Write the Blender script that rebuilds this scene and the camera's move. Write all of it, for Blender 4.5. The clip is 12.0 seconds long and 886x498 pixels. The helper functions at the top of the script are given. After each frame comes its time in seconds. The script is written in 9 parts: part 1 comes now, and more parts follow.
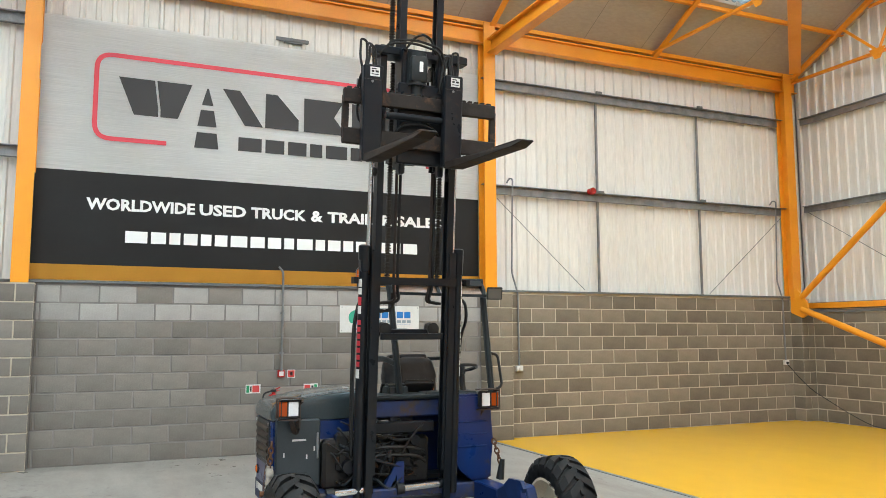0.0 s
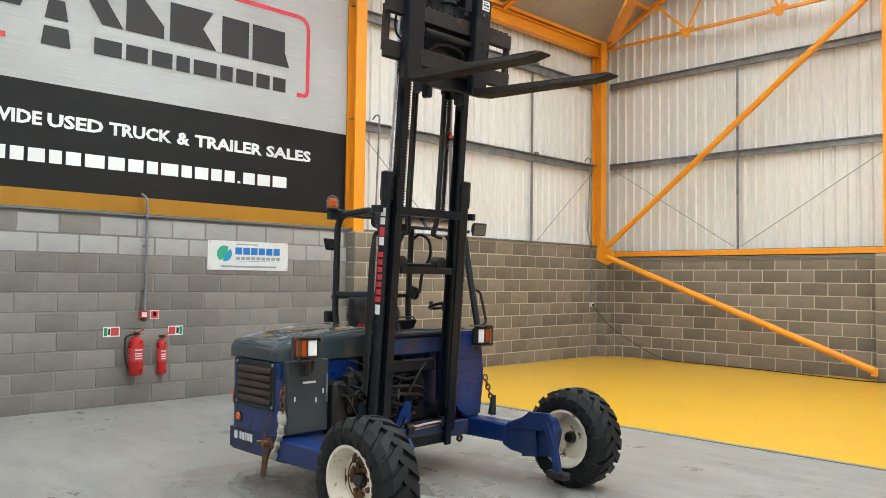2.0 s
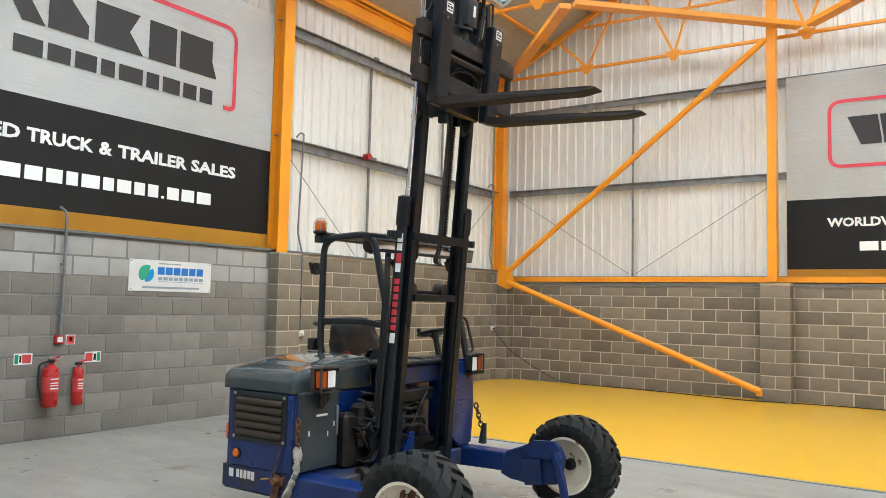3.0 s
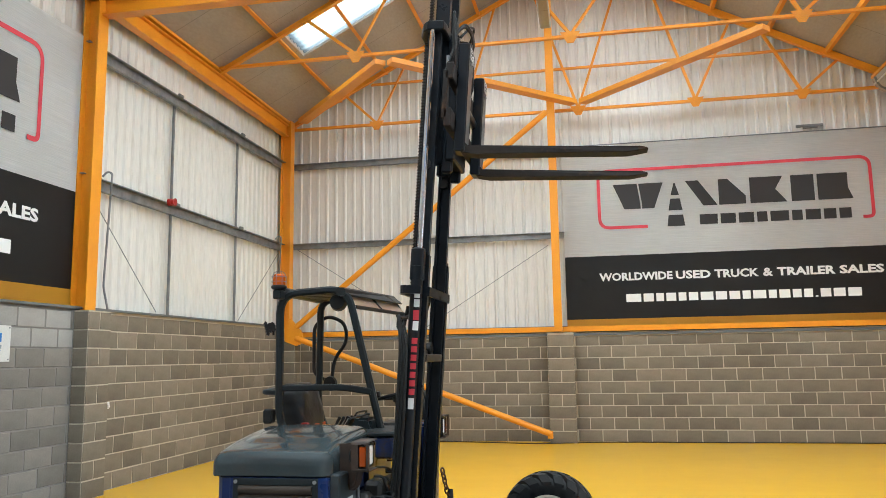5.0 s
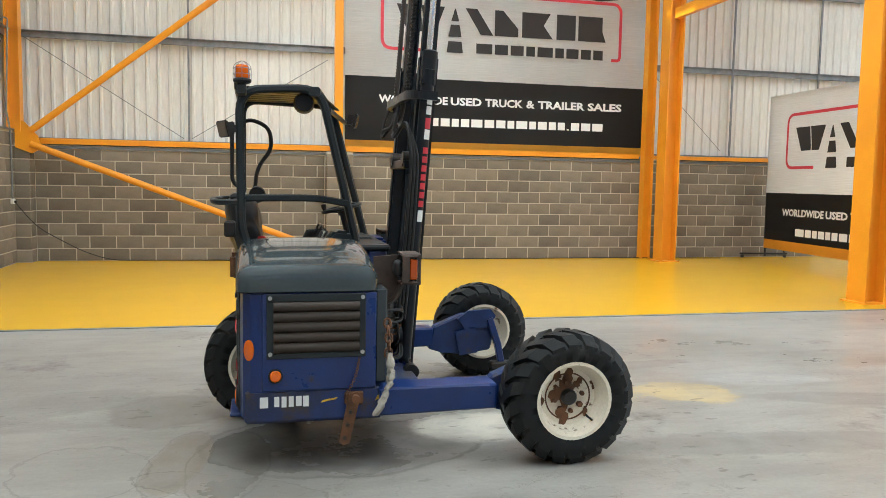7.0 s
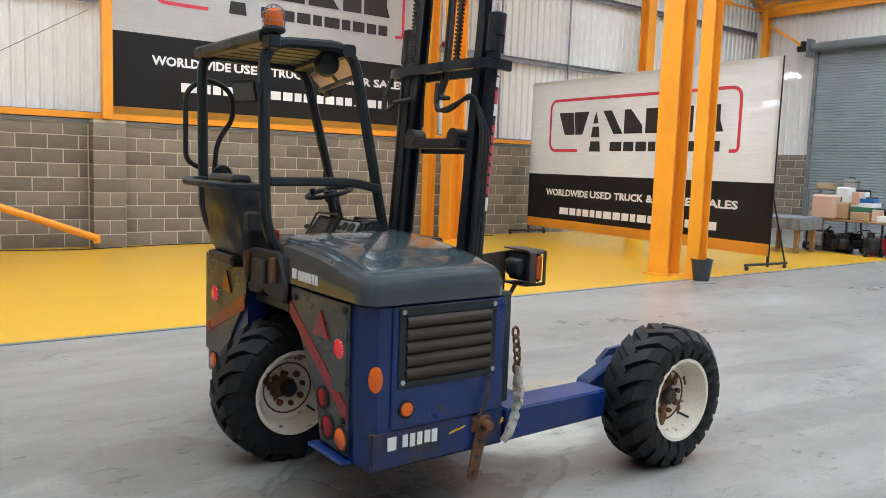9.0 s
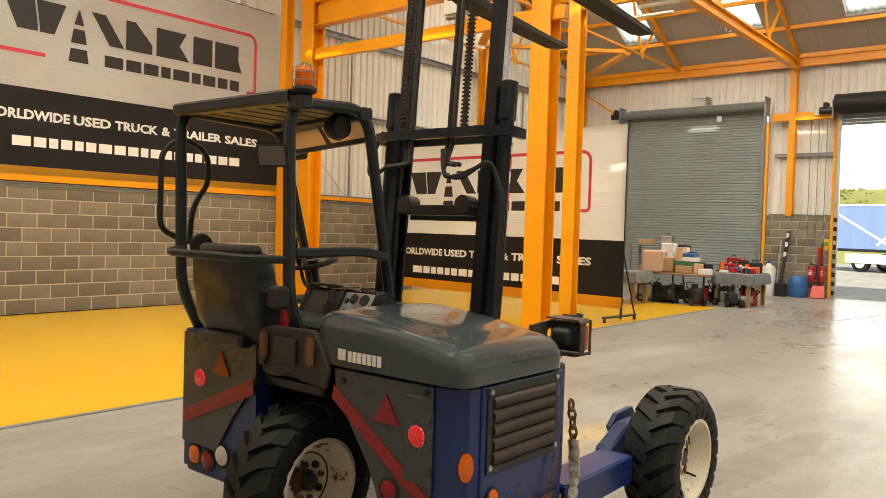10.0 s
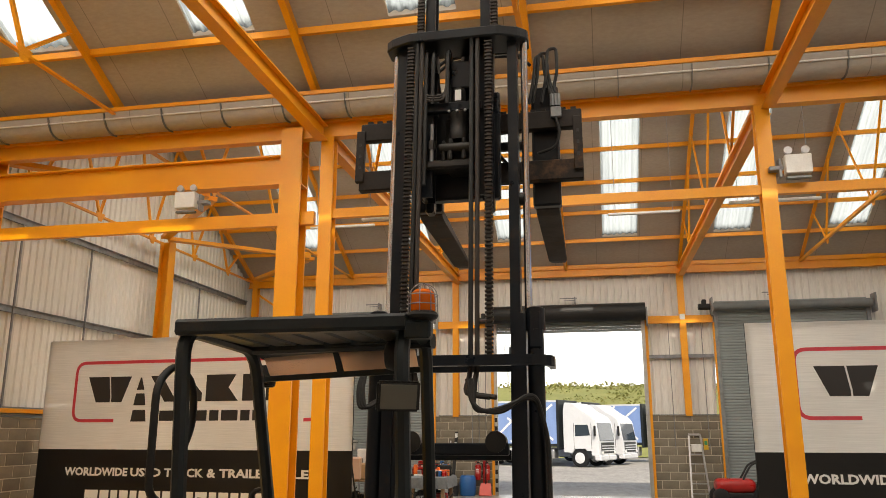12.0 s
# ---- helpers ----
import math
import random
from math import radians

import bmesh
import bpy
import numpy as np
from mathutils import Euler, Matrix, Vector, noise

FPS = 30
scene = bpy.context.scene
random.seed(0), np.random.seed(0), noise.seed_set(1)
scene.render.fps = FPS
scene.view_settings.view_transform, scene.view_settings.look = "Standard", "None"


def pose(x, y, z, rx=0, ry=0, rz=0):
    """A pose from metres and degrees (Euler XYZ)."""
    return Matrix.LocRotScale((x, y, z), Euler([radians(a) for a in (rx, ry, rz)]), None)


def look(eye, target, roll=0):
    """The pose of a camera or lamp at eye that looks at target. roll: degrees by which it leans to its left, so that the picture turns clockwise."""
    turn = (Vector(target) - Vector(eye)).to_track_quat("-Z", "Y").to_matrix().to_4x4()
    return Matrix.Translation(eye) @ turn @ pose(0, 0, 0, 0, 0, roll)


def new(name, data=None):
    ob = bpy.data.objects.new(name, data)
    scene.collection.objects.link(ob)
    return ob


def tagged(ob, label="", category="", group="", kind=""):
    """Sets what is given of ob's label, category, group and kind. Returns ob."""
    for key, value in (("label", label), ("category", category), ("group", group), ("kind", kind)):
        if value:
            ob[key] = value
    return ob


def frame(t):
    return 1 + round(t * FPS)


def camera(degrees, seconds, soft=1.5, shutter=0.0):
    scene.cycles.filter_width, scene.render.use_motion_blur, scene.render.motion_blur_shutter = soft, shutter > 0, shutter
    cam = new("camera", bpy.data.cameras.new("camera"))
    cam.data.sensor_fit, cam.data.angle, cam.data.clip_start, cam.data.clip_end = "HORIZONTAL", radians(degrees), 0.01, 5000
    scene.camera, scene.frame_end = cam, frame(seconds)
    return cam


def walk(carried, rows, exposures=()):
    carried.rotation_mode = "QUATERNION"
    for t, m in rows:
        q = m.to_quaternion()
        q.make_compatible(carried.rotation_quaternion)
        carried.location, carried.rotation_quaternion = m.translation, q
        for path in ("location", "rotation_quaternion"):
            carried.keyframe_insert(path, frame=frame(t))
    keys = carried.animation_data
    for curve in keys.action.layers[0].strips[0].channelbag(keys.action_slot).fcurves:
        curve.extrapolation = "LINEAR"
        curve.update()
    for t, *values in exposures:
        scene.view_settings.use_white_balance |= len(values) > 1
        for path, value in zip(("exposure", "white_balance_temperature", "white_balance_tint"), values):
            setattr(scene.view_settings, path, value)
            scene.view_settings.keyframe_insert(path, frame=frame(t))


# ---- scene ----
cam = camera(59.3, 12.0, soft=0.62)
PATH = [
    (0, (6.034, -2.026, 1.645), (4.211, -1.231, 1.858), -0.1),
    (0.5, (5.655, -2.419, 1.605), (3.901, -1.476, 1.798), -0.2),
    (1, (5.331, -2.928, 1.585), (3.668, -1.827, 1.739), -0.1),
    (1.5, (4.945, -3.356, 1.534), (3.39, -2.103, 1.64), 0.2),
    (2, (4.518, -3.797, 1.544), (3.09, -2.399, 1.624), 0.7),
    (2.5, (4.059, -4.207, 1.544), (2.774, -2.677, 1.634), 1.1),
    (3, (3.533, -4.526, 1.578), (2.41, -2.877, 1.717), 1.3),
    (5, (1.338, -5.108, 1.61), (0.964, -3.163, 1.888), -0.9),
    (5.5, (0.801, -5.157, 1.586), (0.631, -3.171, 1.754), -1.0),
    (6, (0.274, -5.119, 1.536), (0.315, -3.119, 1.569), -0.6),
    (6.5, (-0.256, -4.99, 1.546), (0.001, -3.009, 1.462), 0.3),
    (7, (-0.782, -4.85, 1.54), (-0.324, -2.911, 1.367), 1.0),
    (9, (-2.468, -3.376, 1.522), (-1.282, -1.779, 1.309), 2.0),
    (9.5, (-2.81, -2.948, 1.506), (-1.439, -1.5, 1.346), 1.8),
    (10, (-3.157, -2.502, 1.548), (-1.607, -1.239, 1.494), 1.8),
    (10.5, (-3.456, -2.029, 1.615), (-1.762, -0.973, 1.736), 1.4),
    (11, (-3.621, -1.507, 1.669), (-1.825, -0.682, 1.977), 0.8),
    (11.5, (-3.715, -0.977, 1.695), (-1.854, -0.382, 2.122), 0.3),
    (12, (-3.641, -0.448, 1.719), (-1.73, -0.075, 2.179), -0.0),
]
walk(cam, [(t, look(eye, target, roll)) for t, eye, target, roll in PATH],
     exposures=[(0, 0.5, 5650, 1), (3, 0.5, 5560, 2), (5.0, 0.36, 5480, 1), (5.5, 0.34, 5620, 1), (7, 0.5, 5600, 1), (8.8, 0.48, 5250, 5), (9.1, 0.47, 5450, 5), (9.5, 0.47, 6450, 6), (10.5, 0.18, 8000, 5), (11.3, -0.04, 7950, 10), (12, -0.14, 7300, 11)])

# ---- light ----
world = bpy.data.worlds.new("world")
scene.world = world
world.use_nodes = True
wn = world.node_tree.nodes
sky = wn.new("ShaderNodeTexSky")
sky.sky_type, sky.sun_disc = "NISHITA", False
sky.sun_elevation, sky.sun_rotation = radians(48), radians(254)
sky.air_density, sky.dust_density = 1.0, 2.0
world.node_tree.links.new(sky.outputs[0], wn["Background"].inputs[0])
wn["Background"].inputs[1].default_value = 0.15

sun = new("sun", bpy.data.lights.new("sun", "SUN"))
sun.data.energy, sun.data.angle, sun.data.color = 5.0, radians(0.6), (1.0, 0.95, 0.88)
sun.matrix_world = look((-17.0, -5.0, 15.5), (0, 0, 0))

SKYLIGHT_W = 172.0     # watts of the daylight in each roof light


def area(name, eye, target, w, h, watts, color=(1.0, 0.97, 0.92)):
    lamp = new(name, bpy.data.lights.new(name, "AREA"))
    lamp.data.shape, lamp.data.size, lamp.data.size_y = "RECTANGLE", w, h
    lamp.data.energy, lamp.data.color = watts, color
    lamp.matrix_world = look(eye, target)
    return lamp


# ---- materials ----
def nodes_of(name):
    m = bpy.data.materials.new(name)
    m.use_nodes = True
    nt = m.node_tree
    return m, nt, nt.nodes["Principled BSDF"]


def link(nt, a, b):
    nt.links.new(a, b)


def noise_tex(nt, co, scale, detail=4.0, rough=0.55, stretch=(1, 1, 1)):
    mp = nt.nodes.new("ShaderNodeMapping")
    mp.inputs["Scale"].default_value = stretch
    n = nt.nodes.new("ShaderNodeTexNoise")
    n.inputs["Scale"].default_value, n.inputs["Detail"].default_value, n.inputs["Roughness"].default_value = scale, detail, rough
    link(nt, co, mp.inputs[0])
    link(nt, mp.outputs[0], n.inputs["Vector"])
    return n.outputs["Fac"]


def ramp(nt, fac, a, b, ca=(0, 0, 0, 1), cb=(1, 1, 1, 1)):
    r = nt.nodes.new("ShaderNodeValToRGB")
    r.color_ramp.elements[0].position, r.color_ramp.elements[1].position = a, b
    r.color_ramp.elements[0].color, r.color_ramp.elements[1].color = ca, cb
    link(nt, fac, r.inputs[0])
    return r.outputs[0]


def mixc(nt, fac, a, b, mode="MIX"):
    x = nt.nodes.new("ShaderNodeMix")
    x.data_type, x.blend_type = "RGBA", mode
    for sock, v in ((x.inputs[0], fac), (x.inputs[6], a), (x.inputs[7], b)):
        if isinstance(v, (int, float)):
            sock.default_value = v
        elif isinstance(v, tuple):
            sock.default_value = (*v[:3], 1)
        else:
            link(nt, v, sock)
    return x.outputs[2]


def maths(nt, op, a, b):
    x = nt.nodes.new("ShaderNodeMath")
    x.operation = op
    for sock, v in zip(x.inputs, (a, b)):
        if isinstance(v, (int, float)):
            sock.default_value = v
        else:
            link(nt, v, sock)
    return x.outputs[0]


def mat(name, c, c2=None, rough=0.5, metal=0.0, scale=3.0, fine=90.0, bump=0.15, stain=None, stain_at=(0.58, 0.7), stain_scale=5.0,
        varied=0.0, stretch=(1, 1, 1), coat=0.0, vary_rough=0.15, transmission=0.0, spec=0.5):
    """A worn surface: two tones at a large scale, grain at a small one, stains with edges, gloss that varies."""
    m, nt, p = nodes_of(name)
    tc = nt.nodes.new("ShaderNodeTexCoord")
    co = tc.outputs["Object"]
    c2 = c2 or tuple(0.72 * v for v in c)
    big = noise_tex(nt, co, scale, 5, 0.6, stretch)
    small = noise_tex(nt, co, fine, 3, 0.6, stretch)
    col = mixc(nt, ramp(nt, big, 0.35, 0.68), c, c2)
    col = mixc(nt, 0.35, col, ramp(nt, small, 0.25, 0.75, (0.55, 0.55, 0.55, 1), (1, 1, 1, 1)), "MULTIPLY")
    rg = maths(nt, "ADD", maths(nt, "MULTIPLY", big, 2 * vary_rough), rough - vary_rough)
    if stain:
        s = ramp(nt, noise_tex(nt, co, stain_scale, 8, 0.68), *stain_at)
        col = mixc(nt, s, col, stain)
        rg = mixc(nt, s, rg, (0.85, 0.85, 0.85))
    if varied:
        oi = nt.nodes.new("ShaderNodeObjectInfo")
        hsv = nt.nodes.new("ShaderNodeHueSaturation")
        link(nt, maths(nt, "ADD", maths(nt, "MULTIPLY", oi.outputs["Random"], 2 * varied), 1 - varied), hsv.inputs["Value"])
        link(nt, col, hsv.inputs["Color"])
        col = hsv.outputs[0]
    link(nt, col, p.inputs["Base Color"])
    link(nt, rg, p.inputs["Roughness"])
    p.inputs["Metallic"].default_value = metal
    p.inputs["Coat Weight"].default_value = coat
    p.inputs["Transmission Weight"].default_value = transmission
    p.inputs["Specular IOR Level"].default_value = spec
    if bump:
        b = nt.nodes.new("ShaderNodeBump")
        b.inputs["Strength"].default_value, b.inputs["Distance"].default_value = bump, 0.004
        link(nt, small, b.inputs["Height"])
        link(nt, b.outputs[0], p.inputs["Normal"])
    return m


def plain(name, c, rough=0.5, metal=0.0, emit=0.0, transmission=0.0):
    m, nt, p = nodes_of(name)
    p.inputs["Base Color"].default_value, p.inputs["Roughness"].default_value, p.inputs["Metallic"].default_value = (*c, 1), rough, metal
    p.inputs["Transmission Weight"].default_value = transmission
    if emit:
        p.inputs["Emission Color"].default_value, p.inputs["Emission Strength"].default_value = (*c, 1), emit
    return m


STEEL_ORANGE = mat("orange_steel_paint", (0.88, 0.365, 0.012), (0.80, 0.30, 0.01), 0.38, scale=1.2, fine=70, bump=0.06, stain=(0.35, 0.16, 0.03), stain_at=(0.72, 0.8), stain_scale=3)
GALV = mat("galvanised_steel", (0.30, 0.31, 0.32), (0.2, 0.21, 0.22), 0.45, 0.6, scale=6, fine=80, bump=0.05)
CLADDING = mat("white_cladding", (0.80, 0.78, 0.73), (0.72, 0.70, 0.65), 0.45, scale=0.6, fine=30, bump=0.03, stretch=(1, 1, 0.15))
ROOF_BOARD = mat("roof_lining", (0.44, 0.40, 0.345), (0.37, 0.335, 0.29), 0.7, scale=0.8, fine=25, bump=0.04, stretch=(1, 0.4, 1))


def board_joints(m, pitch):
    """Fine dark joints between lining boards, square to the ridge."""
    nt = m.node_tree
    sock = nt.nodes["Principled BSDF"].inputs["Base Color"]
    old = sock.links[0].from_socket
    sep = nt.nodes.new("ShaderNodeSeparateXYZ")
    link(nt, nt.nodes.new("ShaderNodeTexCoord").outputs["Object"], sep.inputs[0])
    line = band(nt, maths(nt, "FRACT", maths(nt, "DIVIDE", sep.outputs["Y"], pitch), 0), 0.5, 0.007)
    link(nt, mixc(nt, maths(nt, "MULTIPLY", line, 0.6), old, (0.10, 0.09, 0.08)), sock)


BLOCK = mat("grey_concrete_block", (0.240, 0.208, 0.160), (0.168, 0.145, 0.111), 0.9, scale=2.2, fine=60, bump=0.5, varied=0.22, spec=0.2)
BLOCK_SMOOTH = mat("weathered_grey_block", (0.255, 0.235, 0.205), (0.175, 0.16, 0.14), 0.88, scale=1.6, fine=60, bump=0.4, varied=0.17, spec=0.2)
BLOCK_PALE = mat("pale_block", (0.40, 0.385, 0.36), (0.32, 0.305, 0.285), 0.88, scale=2.2, fine=60, bump=0.4, varied=0.12, spec=0.2)
MORTAR = mat("cream_mortar", (0.55, 0.49, 0.385), (0.47, 0.415, 0.325), 0.95, scale=3, fine=120, bump=0.3, spec=0.1)
MORTAR_GREY = mat("grey_mortar", (0.27, 0.25, 0.235), (0.2, 0.19, 0.18), 0.95, scale=3, fine=120, bump=0.3, spec=0.1)
FLASHING = mat("grey_flashing", (0.16, 0.17, 0.17), (0.12, 0.13, 0.13), 0.55, scale=2, fine=50, bump=0.05)
ALU = mat("aluminium", (0.62, 0.62, 0.62), (0.5, 0.5, 0.5), 0.35, 0.9, scale=4, fine=80, bump=0.04)
SHUTTER = mat("grey_shutter_steel", (0.30, 0.335, 0.335), (0.26, 0.29, 0.295), 0.6, 0.0, scale=1.2, fine=40, bump=0.05, spec=0.12)
WHITE_PLASTIC = mat("white_plastic", (0.75, 0.74, 0.71), (0.66, 0.65, 0.62), 0.4, scale=5, fine=60, bump=0.03)
BLACK_PLASTIC = mat("black_plastic", (0.013, 0.013, 0.0135), (0.02, 0.0195, 0.0185), 0.5, spec=0.35, scale=5, fine=120, bump=0.15)
RED_PAINT = mat("red_paint", (0.45, 0.016, 0.014), (0.34, 0.012, 0.011), 0.3, scale=4, fine=60, bump=0.04)
GREEN_SIGN = plain("green_print", (0.02, 0.25, 0.10), 0.5)
RED_SIGN = plain("red_print", (0.50, 0.05, 0.045), 0.5)


def field(nt, co, x, y, w, d, turn=0.0, wobble=0.5, scale=1.6, rough=0.72):
    """Distance from the middle of an oval patch, 1 at its uneven edge."""
    mp = nt.nodes.new("ShaderNodeMapping")
    mp.vector_type = "TEXTURE"
    mp.inputs["Location"].default_value, mp.inputs["Rotation"].default_value, mp.inputs["Scale"].default_value = (x, y, 0), (0, 0, radians(turn)), (w, d, 1)
    link(nt, co, mp.inputs[0])
    ln = nt.nodes.new("ShaderNodeVectorMath")
    ln.operation = "LENGTH"
    link(nt, mp.outputs[0], ln.inputs[0])
    n = noise_tex(nt, co, scale, 10, rough)
    return maths(nt, "ADD", ln.outputs["Value"], maths(nt, "MULTIPLY", maths(nt, "SUBTRACT", n, 0.5), 2 * wobble))


def band(nt, v, centre, half):
    """1 on the line where v equals centre, fading to 0 at half its width."""
    d = maths(nt, "ABSOLUTE", maths(nt, "SUBTRACT", v, centre), 0)
    return ramp(nt, maths(nt, "DIVIDE", d, half), 0.3, 1.0, (1, 1, 1, 1), (0, 0, 0, 1))


def floor_material(name, c, c2, rough, dirt, dirt_at, coat, stains=(), sheen=0.35, grime=1.0):
    """Painted concrete: cloudy wear, scuffs along the driving way, flecks, stains and painted shade with a shape of
    their own, uneven gloss.
    """
    m, nt, p = nodes_of(name)
    tc = nt.nodes.new("ShaderNodeTexCoord")
    co = tc.outputs["Object"]
    a = noise_tex(nt, co, 0.35, 6, 0.6)
    b = noise_tex(nt, co, 2.4, 8, 0.65)
    d = noise_tex(nt, co, 38, 4, 0.6)
    e = noise_tex(nt, co, 1.0, 7, 0.6, (0.35, 2.2, 1))
    f = noise_tex(nt, co, 0.9, 9, 0.7)
    g = noise_tex(nt, co, 0.55, 8, 0.62, (0.6, 1.5, 1))
    col = mixc(nt, ramp(nt, a, 0.3, 0.7), c, c2)
    col = mixc(nt, 0.05 + 0.50 * grime, col, ramp(nt, b, 0.3, 0.72, (0.70, 0.70, 0.70, 1), (1.0, 1.0, 1.0, 1)), "MULTIPLY")
    col = mixc(nt, 0.04 + 0.56 * grime, col, ramp(nt, g, 0.32, 0.66, (0.72, 0.71, 0.69, 1), (1.08, 1.08, 1.08, 1)), "MULTIPLY")
    col = mixc(nt, 0.05 + 0.30 * grime, col, ramp(nt, d, 0.3, 0.7, (0.68, 0.68, 0.68, 1), (1, 1, 1, 1)), "MULTIPLY")
    s2 = noise_tex(nt, co, 1.6, 8, 0.7, (0.7, 2.3, 1))
    col = mixc(nt, 0.02 + 0.38 * grime, col, ramp(nt, s2, 0.38, 0.60, (0.55, 0.54, 0.51, 1), (1.06, 1.06, 1.06, 1)), "MULTIPLY")
    col = mixc(nt, maths(nt, "MULTIPLY", ramp(nt, e, 0.56, 0.72), 0.4 * grime), col, dirt)
    stain = maths(nt, "MULTIPLY", ramp(nt, f, *dirt_at), ramp(nt, b, 0.4, 0.58))
    col = mixc(nt, maths(nt, "MULTIPLY", stain, 0.6 * grime), col, dirt)
    rg = maths(nt, "ADD", maths(nt, "MULTIPLY", b, sheen), rough - sheen / 2)
    rg = maths(nt, "ADD", rg, maths(nt, "MULTIPLY", stain, 0.25 * grime))
    rg = maths(nt, "ADD", rg, maths(nt, "MULTIPLY", maths(nt, "SUBTRACT", g, 0.5), 0.03 + 0.47 * grime))
    for x, y, w, dd, turn, wob, sc, fill, rim, tone, gloss in stains:
        v = field(nt, co, x, y, w, dd, turn, wob, sc)
        inside = ramp(nt, v, 0.82 if w < 3 else 0.2, 1.02 if w < 3 else 1.15, (1, 1, 1, 1), (0, 0, 0, 1))
        mottled = maths(nt, "MULTIPLY", inside, ramp(nt, maths(nt, "ADD", maths(nt, "MULTIPLY", b, 0.6), maths(nt, "MULTIPLY", s2, 0.4)), 0.40, 0.55, (0.35, 0.35, 0.35, 1), (1, 1, 1, 1)))
        col = mixc(nt, maths(nt, "MULTIPLY", mottled, fill), col, tone)
        if rim:
            col = mixc(nt, maths(nt, "MULTIPLY", band(nt, v, 0.97, 0.035), rim), col, (0.06, 0.05, 0.04))
        rg = maths(nt, "ADD", rg, maths(nt, "MULTIPLY", inside, gloss))
    # flecks of rubber and grit, thicker in some places
    where = ramp(nt, noise_tex(nt, co, 0.8, 4, 0.6), 0.42, 0.62)
    flecks = ramp(nt, noise_tex(nt, co, 10, 3, 0.55, (0.55, 1.3, 1)), 0.635, 0.655)
    col = mixc(nt, maths(nt, "MULTIPLY", maths(nt, "MULTIPLY", flecks, where), 0.75 * grime), col, dirt)
    grit = ramp(nt, noise_tex(nt, co, 26, 2, 0.5), 0.735, 0.75)
    col = mixc(nt, maths(nt, "MULTIPLY", grit, 0.6 * grime), col, dirt)
    # hairline cracks and long scratches
    crack = band(nt, noise_tex(nt, co, 0.7, 9, 0.62), 0.5, 0.0028)
    col = mixc(nt, maths(nt, "MULTIPLY", maths(nt, "MULTIPLY", crack, ramp(nt, a, 0.45, 0.6)), 0.5 * grime), col, dirt)
    link(nt, col, p.inputs["Base Color"])
    link(nt, rg, p.inputs["Roughness"])
    p.inputs["Coat Weight"].default_value = coat
    p.inputs["Coat Roughness"].default_value = 0.22
    p.inputs["Specular IOR Level"].default_value = 0.5 - 0.14 * grime
    bp = nt.nodes.new("ShaderNodeBump")
    bp.inputs["Strength"].default_value, bp.inputs["Distance"].default_value = 0.02 + 0.10 * grime, 0.004
    link(nt, d, bp.inputs["Height"])
    link(nt, bp.outputs[0], p.inputs["Normal"])
    return m


board_joints(ROOF_BOARD, 1.2)

